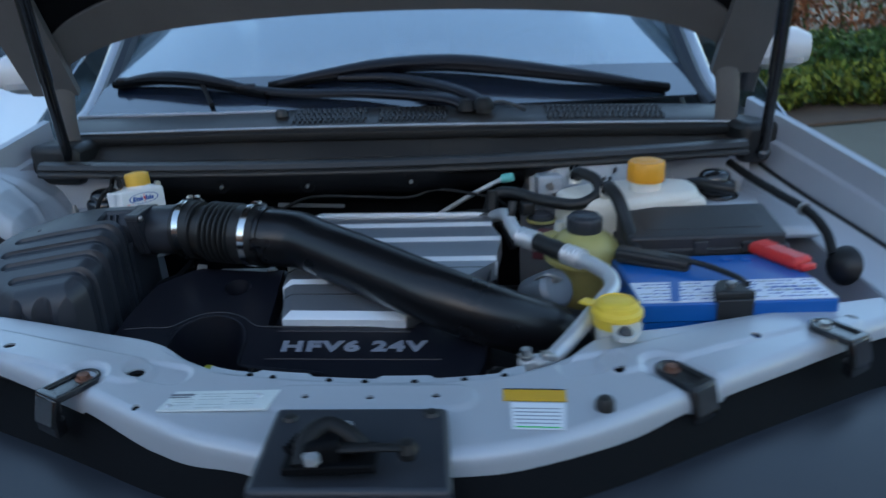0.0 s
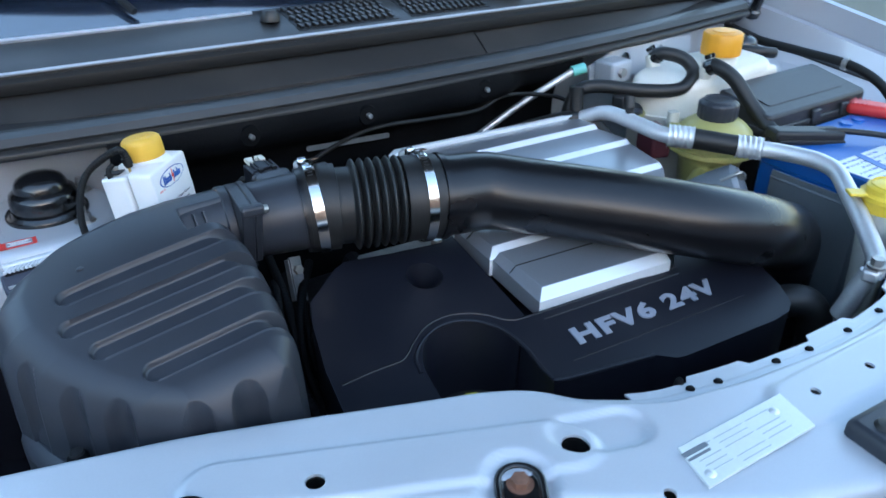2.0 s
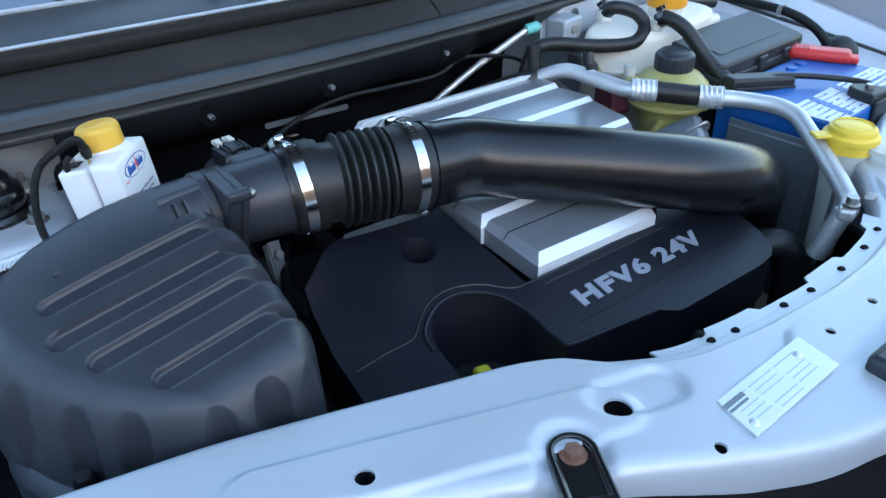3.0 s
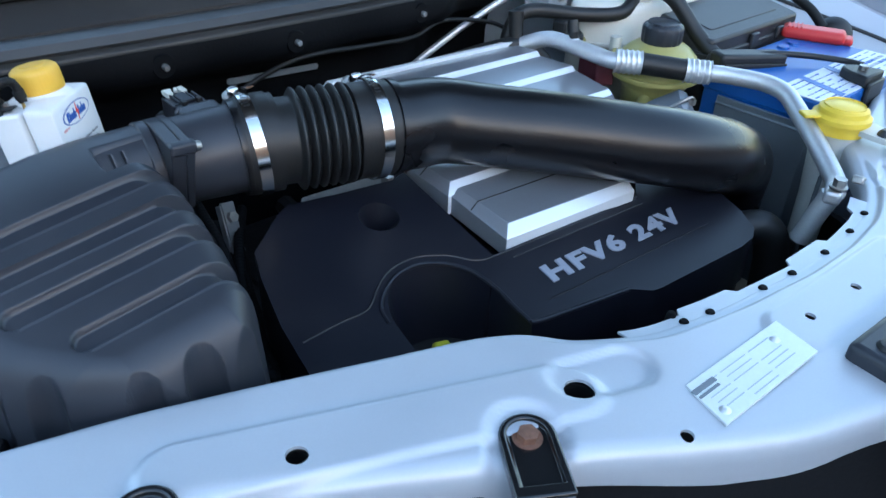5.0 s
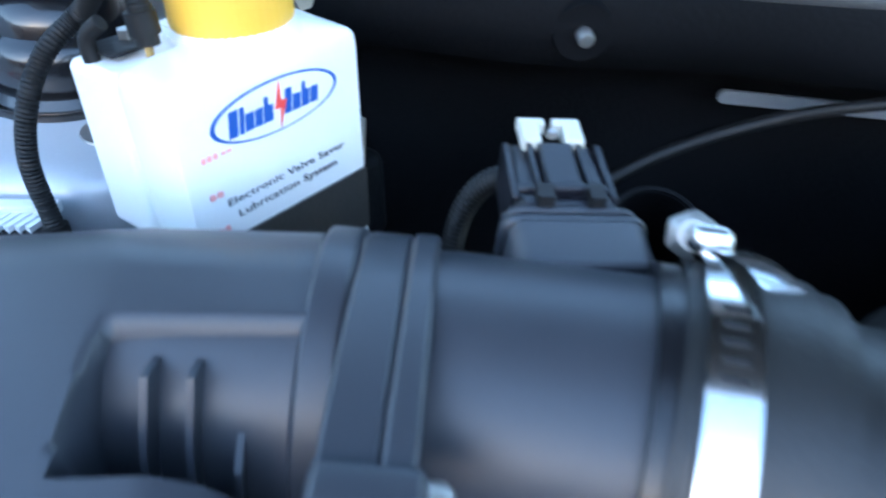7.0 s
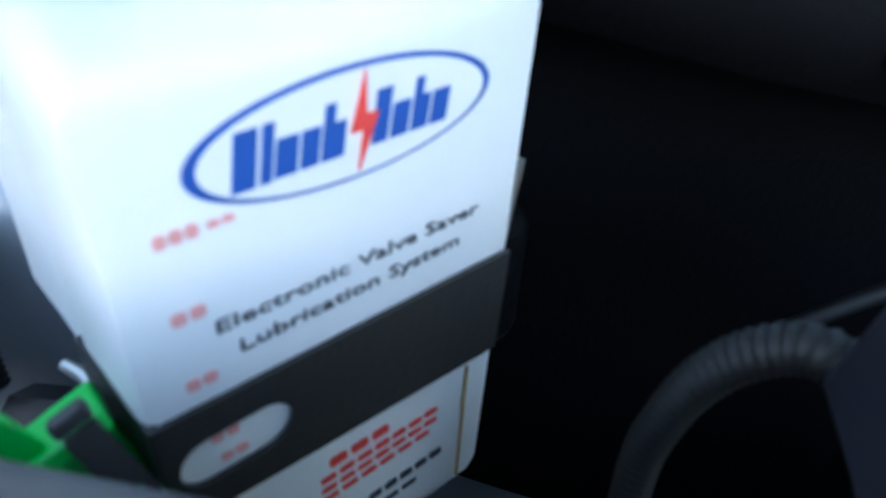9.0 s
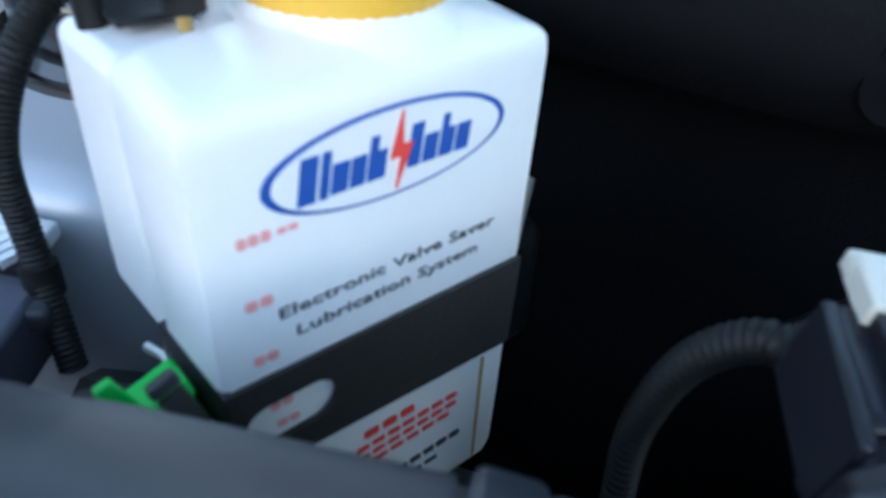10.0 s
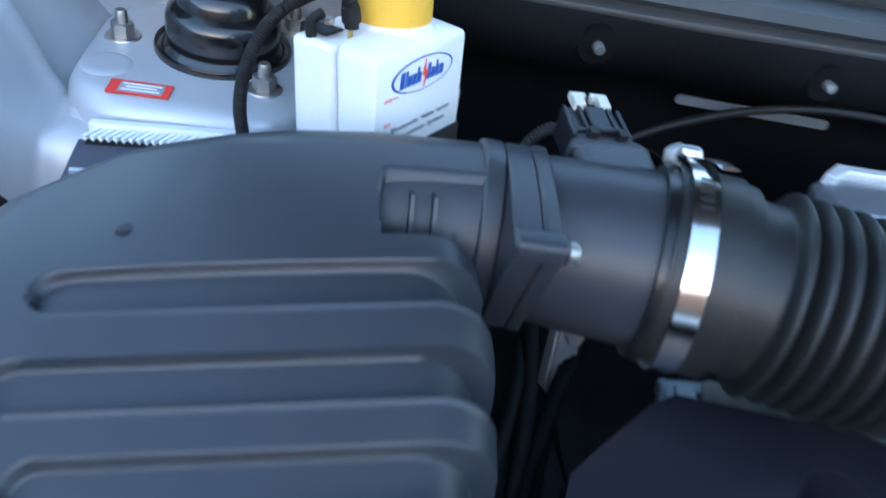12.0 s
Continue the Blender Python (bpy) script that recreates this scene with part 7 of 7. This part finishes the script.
lk("loom", tube([(0.545, 1.36, 1.055), (0.565, 1.30, 1.040), (0.575, 1.22, 1.035), (0.588, 1.14, 1.028), (0.595, 1.09, 1.010), (0.592, 1.055, 0.985)], 0.0075, 14, 8), CONDUIT)
lk("clip", tube([(0.5855, 1.150, 1.029), (0.5865, 1.143, 1.0285)], 0.0105, 14, 1), ZINC)
lk("grommet", lathe([(0.0, 0.018), (0.016, 0.016), (0.026, 0.008), (0.030, 0.0), (0.0, 0.0)], along((0.606, 1.045, 0.972), (0.54, 1.02, 0.992)), 32), RUBBER, label="black rubber grommet")
tower_hose = thing("tower_hose", "black hose lying on the suspension tower", "hose", at=(0.46, 1.25, 1.03))
under(tower_hose)("hose", tube([(0.43, 1.30, 1.03), (0.452, 1.262, 1.046), (0.475, 1.235, 1.046), (0.505, 1.225, 1.042)], 0.009, 14, 6), RUBBER)

# ---------------------------------------------------------------- on the radiator support
def rest(x, y, h=0.0):
    return slam_z(x, y) + h


plate = thing("type_plate", "aluminium type plate riveted to the radiator support", "type plate", at=(-0.218, 0.707, rest(-0.218, 0.707)))
pk = under(plate)
a, b, c, d = Vector((-0.270, 0.7275, 0)), Vector((-0.158, 0.7245, 0)), Vector((-0.167, 0.6875, 0)), Vector((-0.280, 0.6905, 0))
pz = rest(-0.218, 0.707) + 0.0016
pk("sheet", prism([(p.x, p.y) for p in (a, b, c, d)], pz - 0.001, pz + 0.0014), PLATE, bevel=0.0004)
PM = basis((-0.280, 0.6905, pz + 0.0014), tuple(c - d), tuple(a - d))
for x, y, w, h in ((0.006, 0.0270, 0.024, 0.0042), (0.006, 0.0230, 0.022, 0.0022)):
    pk("print_bar", prism(rounded(w, h, 0.0006, 2, x + w / 2, y + h / 2), 0, 0.0004, PM), SHIELD)
for r in range(6):
    for x, w in ((0.012, 0.022), (0.038, 0.030), (0.072, 0.026)):
        if (r + int(x * 1000)) % 4:
            pk("print_bar", prism(rounded(w, 0.0009, 0.0003, 2, x + w / 2, 0.004 + 0.0052 * r), 0, 0.0003, PM), PLATE_INK)
for x, y in ((0.010, 0.008), (0.100, 0.026)):
    pk("rivet", lathe([(0.0, 0.0022), (0.0025, 0.0018), (0.0042, 0.0), (0.0, 0.0)], PM @ Matrix.Translation((x, y, 0)), 18), ALU)
stick = thing("service_sticker", "yellow and white service sticker on the radiator support", "sticker", at=(0.108, 0.69, rest(0.108, 0.69)))
sk2 = under(stick)
sz = lambda h: (lambda x, y: slam_z(x, y) + h)
sk2("yellow_band", prism([(0.075, 0.699), (0.140, 0.695), (0.1425, 0.717), (0.077, 0.721)], sz(0.0006), sz(0.0012)), STICKER_Y)
sk2("dark_line", prism([(0.077, 0.7195), (0.1425, 0.7155), (0.1427, 0.7175), (0.0772, 0.7215)], sz(0.0012), sz(0.0015)), INK_BLACK)
sk2("white_field", prism([(0.080, 0.651), (0.131, 0.648), (0.1385, 0.692), (0.082, 0.6955)], sz(0.0006), sz(0.0012)), STICKER)
for k in range(6):
    y = 0.686 - 0.0062 * k
    sk2("print_bar", prism([(0.084, y), (0.132 - 0.001 * k, y - 0.003), (0.132 - 0.001 * k, y - 0.0045), (0.084, y - 0.0018)], sz(0.0012), sz(0.0015)), INK_GREY if k != 5 else GREEN)
stop = thing("bump_stop", "small black rubber bump stop on the radiator support", "bump stop", at=(0.177, 0.684, rest(0.177, 0.684)))
under(stop)("rubber", lathe([(0.0, 0.014), (0.007, 0.013), (0.0095, 0.009), (0.010, 0.0), (0.0, 0.0)], pose(0.177, 0.684, rest(0.177, 0.684) - 0.001), 24), RUBBER)

for x, y, z in ((-0.394, 0.865, 0.976), (-0.204, 0.783, 0.972)):
    c = thing("edge_clip", "small black clip on the rear edge of the radiator support", "clip", "edge clips", at=(x, y, z))
    under(c)("clip", lathe([(0.0, 0.005), (0.0025, 0.0045), (0.0038, 0.002), (0.0042, -0.004), (0.0, -0.004)], pose(x, y, z), 14), MATTE)


def bracket(x, y, deg, group, rusty=True):
    """A pressed black tongue bolted to the support that bends down over its front edge."""
    t = thing("headlamp_bracket", "black steel bracket with a rusty bolt" if rusty else "black slotted bracket with a pale bolt", "bracket", group, at=(x, y, rest(x, y)))
    mk = under(t)
    m = Matrix.Translation((x, y, rest(x, y) - 0.0025)) @ Matrix.Rotation(radians(deg), 4, "Z")
    outline = [(-0.018, -0.046), (0.018, -0.046), (0.018, 0.0)] + [(0.018 * math.cos(a), 0.018 * math.sin(a)) for a in (radians(15 * k) for k in range(1, 12))] + [(-0.018, 0.0)]
    inner = [(px * 0.72, py * 0.80 if py < 0 else py * 0.72) for px, py in outline]
    mk("tongue", cut(prism(outline, 0.0, 0.009, m), prism(inner, 0.0055, 0.02, m)), BLACKMETAL, bevel=0.0018, segs=3)
    mk("drop_leg", box((0.036, 0.010, 0.034), m @ Matrix.Translation((0, -0.046, -0.010)) @ Matrix.Rotation(radians(-14), 4, "X")), BLACKMETAL, bevel=0.003)
    mk("foot", prism([(-0.019, -0.052), (0.019, -0.052), (0.014, -0.036), (-0.014, -0.036)], -0.038, -0.018, m), BLACKMETAL, bevel=0.003)
    bolt = mk("bolt", add_hex(lathe([(0.0, 0.0), (0.0095, 0.0), (0.0095, 0.002), (0.0, 0.002)], m @ Matrix.Translation((0, 0, 0.004)), 20), 0.0068, 0.006, m @ Matrix.Translation((0, 0, 0.005))), RUST if rusty else ZINC, label="rusty bolt" if rusty else "pale bolt")
    return t


bracket(-0.385, 0.762, -32, "headlamp brackets")
bracket(mirror_x(-0.388) + 0.004, 0.757, 32, "headlamp brackets")
for x, y, dg in ((-0.585, 0.846, -30), (0.474, 0.838, 30)):
    bracket(x, y, dg, "headlamp brackets", False)

latch = thing("bonnet_latch", "black plastic latch cover with the bonnet catch in front", "bonnet latch", at=(-0.065, 0.62, 0.98))
lt = under(latch)
lt("cover", prism([(-0.152, 0.676), (0.018, 0.667), (0.020, 0.545), (-0.158, 0.553)], 0.955, lambda x, y: 0.990 - 0.12 * max(0.0, 0.60 - y)), PLASTIC, bevel=0.006, segs=3)
lt("front_drop", prism([(-0.156, 0.556), (0.020, 0.548), (0.020, 0.525), (-0.156, 0.533)], 0.86, 0.978), PLASTIC, bevel=0.006)
lt("catch_plate", box((0.080, 0.046, 0.008), pose(-0.085, 0.582, 0.994, -8)), MATTE, bevel=0.002)
lt("catch_tower", box((0.034, 0.030, 0.026), pose(-0.092, 0.580, 1.004, -8, 0, 12)), MATTE, bevel=0.006, segs=3)
lt("catch_hook", tube([(-0.108, 0.562, 1.000), (-0.104, 0.582, 1.014), (-0.088, 0.596, 1.018), (-0.070, 0.590, 1.012), (-0.058, 0.584, 1.002)], 0.009, 12, 6), CONDUIT)
lt("catch_lever", tube([(-0.082, 0.576, 1.008), (-0.055, 0.570, 1.012), (-0.030, 0.572, 1.010), (-0.014, 0.578, 1.002)], lambda t: 0.0065 - 0.002 * t, 10, 5, squash=0.6), CONDUIT, label="black steel catch lever")
lt("lever_end", lathe([(0.0, 0.010), (0.007, 0.008), (0.010, 0.0), (0.007, -0.008), (0.0, -0.010)], pose(-0.018, 0.577, 1.004), 14), RUBBER)
lt("catch_bolt", add_hex(bmesh.new(), 0.0075, 0.007, pose(-0.098, 0.560, 1.006)), ALU)
lt("catch_bolt", add_hex(bmesh.new(), 0.006, 0.006, pose(-0.072, 0.598, 1.012)), ALU)
lt("catch_spring", ribbed([(-0.122, 0.584, 1.000), (-0.105, 0.602, 1.006), (-0.075, 0.606, 1.004)], 0.0065, 6, 0.004, 0.2, 12), MATTE)
for px in (-0.135, 0.002):
    lt("cover_clip", lathe([(0.0, 0.004), (0.006, 0.003), (0.008, 0.0), (0.0, 0.0)], pose(px, 0.655, 0.9895), 18), RUBBER)

# ---------------------------------------------------------------- surroundings
def leaf_cloud(name, label, category, blobs, count, size, materials, seed, kind="stuff"):
    """A bush: thousands of folded leaves about a few uneven lobes, with twigs."""
    rnd = random.Random(seed)
    t = thing(name, label, category, kind=kind, at=(blobs[0][0], blobs[0][1], 0))
    mk = under(t)
    for k, (m, share) in enumerate(materials):
        verts, faces = [], []
        for _ in range(int(count * share)):
            x, y, z, rx, ry, rz = rnd.choice(blobs)
            d = Vector((rnd.gauss(0, 1), rnd.gauss(0, 1), rnd.gauss(0, 1))).normalized() * (0.72 + 0.33 * rnd.random())
            c = Vector((x + d.x * rx, y + d.y * ry, max(0.04, z + d.z * rz)))
            s = size * (0.6 + 0.8 * rnd.random())
            q = Euler((rnd.random() * 6.3, rnd.random() * 6.3, rnd.random() * 6.3)).to_matrix()
            i = len(verts)
            for p in ((-1, 0, 0), (0, -0.42, 0.12), (1.1, 0, 0), (0, 0.42, 0.12)):
                verts.append(c + q @ (Vector(p) * s))
            faces += [(i, i + 1, i + 2), (i, i + 2, i + 3)]
        me = bpy.data.meshes.new("leaves")
        me.from_pydata(verts, [], faces)
        me.materials.append(m)
        ob = new("leaves", me)
        ob.parent = t
        ob.matrix_parent_inverse = Matrix.Translation(-Vector(t.location))
        tagged(ob, kind="stuff")
    bm = bmesh.new()
    for _ in range(60):
        x, y, z, rx, ry, rz = rnd.choice(blobs)
        e = Vector((x + rnd.gauss(0, 0.5) * rx, y + rnd.gauss(0, 0.5) * ry, z + rz * 0.6 * rnd.random()))
        add_tube(bm, [(x + 0.2 * rnd.gauss(0, 1) * rx, y, 0.0), tuple(Vector((x, y, 0)).lerp(e, 0.5) + Vector((0.05, 0.03, 0.05))), tuple(e)], lambda q: 0.016 * (1 - 0.7 * q), 5, 3)
    mk("twigs", bm, TWIG)
    return t


leaf_cloud("hedge", "green garden hedge with russet and yellow leaves", "hedge",
           [(3.2, 8.6, 0.34, 1.0, 0.7, 0.34), (4.4, 8.7, 0.36, 1.1, 0.8, 0.36), (5.8, 9.0, 0.38, 1.2, 0.8, 0.38), (7.3, 9.3, 0.4, 1.3, 0.9, 0.4), (2.3, 9.0, 0.32, 0.8, 0.7, 0.32), (9.0, 9.6, 0.4, 1.3, 0.9, 0.4)],
           26000, 0.045, ((LEAF, 0.92), (LEAF_Y, 0.08)), 1)
leaf_cloud("low_shrub", "low yellow-green shrub at the foot of the hedge", "shrub", [(3.1, 7.75, 0.25, 0.8, 0.4, 0.25), (4.5, 7.95, 0.25, 0.9, 0.4, 0.22)], 5000, 0.05, ((LEAF_Y, 0.7), (LEAF, 0.3)), 2)
leaf_cloud("russet_hedge", "russet autumn hedge behind the green one", "hedge", [(3.6, 10.4, 1.0, 1.4, 0.8, 1.0), (5.6, 10.6, 1.05, 1.5, 0.8, 1.05), (7.8, 11.0, 1.05, 1.5, 0.8, 1.05), (2.0, 10.6, 0.95, 1.2, 0.8, 0.95)], 20000, 0.05, ((LEAF_R, 0.85), (LEAF, 0.15)), 3)


def parked_car(x, y, deg):
    """A plain white car parked alongside."""
    t = thing("parked_car", "white car parked on the drive alongside", "car", at=(x, y, 0))
    m = Matrix.Translation((x, y, 0)) @ Matrix.Rotation(radians(deg), 4, "Z")

    def mk(name, bm, material, sub=None, label="", **k):
        ob = part(name, bm, material, sub or t, label, **k)
        if sub is None:
            ob.matrix_parent_inverse = Matrix.Translation(-Vector(t.location))
        return ob
    side = [(-2.1, 0.35), (-2.15, 0.62), (-1.95, 0.86), (-1.0, 0.98), (-0.95, 1.0), (1.6, 1.02), (2.05, 0.98), (2.12, 0.60), (2.05, 0.35)]
    bm = bmesh.new()
    rows = []
    for w, k in ((-0.86, 0.96), (-0.88, 1.0), (0.88, 1.0), (0.86, 0.96)):
        rows.append([bm.verts.new(m @ Vector((w, py, 0.35 + (pz - 0.35) * k))) for py, pz in side])
    for r, q in zip(rows, rows[1:]):
        for k in range(len(side)):
            bm.faces.new((r[k], r[(k + 1) % len(side)], q[(k + 1) % len(side)], q[k]))
    bm.faces.new(rows[0])
    bm.faces.new(rows[-1][::-1])
    mk("body", bm, WHITE_PAINT, bevel=0.05, segs=3)
    cab = [(-1.05, 0.97), (-0.30, 1.46), (1.15, 1.47), (1.85, 1.0)]
    bm = bmesh.new()
    lo = [[bm.verts.new(m @ Vector((sx * (0.80 if pz < 1.1 else 0.62), py, pz))) for py, pz in cab] for sx in (-1, 1)]
    for k in range(4):
        bm.faces.new((lo[0][k], lo[0][(k + 1) % 4], lo[1][(k + 1) % 4], lo[1][k]))
    bm.faces.new(lo[0])
    bm.faces.new(lo[1][::-1])
    mk("cabin", bm, mat("dark_car_glass", (0.02, 0.025, 0.03), 0.05, grain=0.02, blotch=0.03), label="dark glazed cabin", bevel=0.03)
    mk("roof", prism(rounded(1.22, 1.50, 0.12, 5, 0, 0.42), 1.455, 1.485, m), WHITE_PAINT, bevel=0.012)
    for sx in (-1, 1):
        for wy in (-1.35, 1.30):
            wm2 = m @ Matrix.Translation((sx * 0.80, wy, 0.32)) @ Matrix.Rotation(radians(90), 4, "Y")
            w = mk("wheel", lathe([(0.18, -0.10), (0.30, -0.095), (0.318, -0.06), (0.318, 0.06), (0.30, 0.095), (0.18, 0.10)], wm2, 32), TYRE)
            mk("rim", lathe([(0.0, -0.05), (0.18, -0.08), (0.195, 0.0), (0.18, 0.08), (0.0, 0.05)], wm2, 24), ALU, w)
        mk("headlamp", lathe([(0.0, -0.12), (0.08, -0.09), (0.10, 0.0), (0.08, 0.09), (0.0, 0.12)], m @ Matrix.Translation((sx * 0.66, -2.03, 0.72)) @ Matrix.Rotation(radians(90), 4, "Y"), 20), LAMP)
    return t


parked_car(-2.45, 4.75, 4)


def sun_block_wall():
    """An unseen brown brick wall with a coping in front of the car, added to block the low sun."""
    t = thing("house_wall", "brown brick house wall across the drive", "wall", at=(0, -9, 0))
    mk = under(t)
    mk("core", prism([(-22, -9.25), (22, -9.25), (22, -9.03), (-22, -9.03)], 0.0, 4.30), BRICK_M)
    mk("coping", prism([(-22, -9.32), (22, -9.32), (22, -8.96), (-22, -8.96)], 4.30, 4.38), ROOF_M, bevel=0.01)
    for k in range(49):
        mk("course", prism([(-22, -9.04), (22, -9.04), (22, -9.012), (-22, -9.012)], 0.006 + 0.086 * k, 0.080 + 0.086 * k), BRICK_M)


sun_block_wall()


def left_light_block():
    """An unseen wall on the far side of the parked car, added to cut light from the left."""
    t = thing("neighbour_wall", "brown brick garden wall along the drive", "wall", at=(-7.5, 0, 0))
    mk = under(t)
    mk("core", prism([(-7.75, -9.0), (-7.53, -9.0), (-7.53, 7.0), (-7.75, 7.0)], 0.0, 3.2), BRICK_M)
    mk("coping", prism([(-7.82, -9.0), (-7.46, -9.0), (-7.46, 7.05), (-7.82, 7.05)], 3.2, 3.28), ROOF_M, bevel=0.01)
    for k in range(37):
        mk("course", prism([(-7.54, -9.0), (-7.512, -9.0), (-7.512, 7.0), (-7.54, 7.0)], 0.006 + 0.086 * k, 0.080 + 0.086 * k), BRICK_M)


left_light_block()
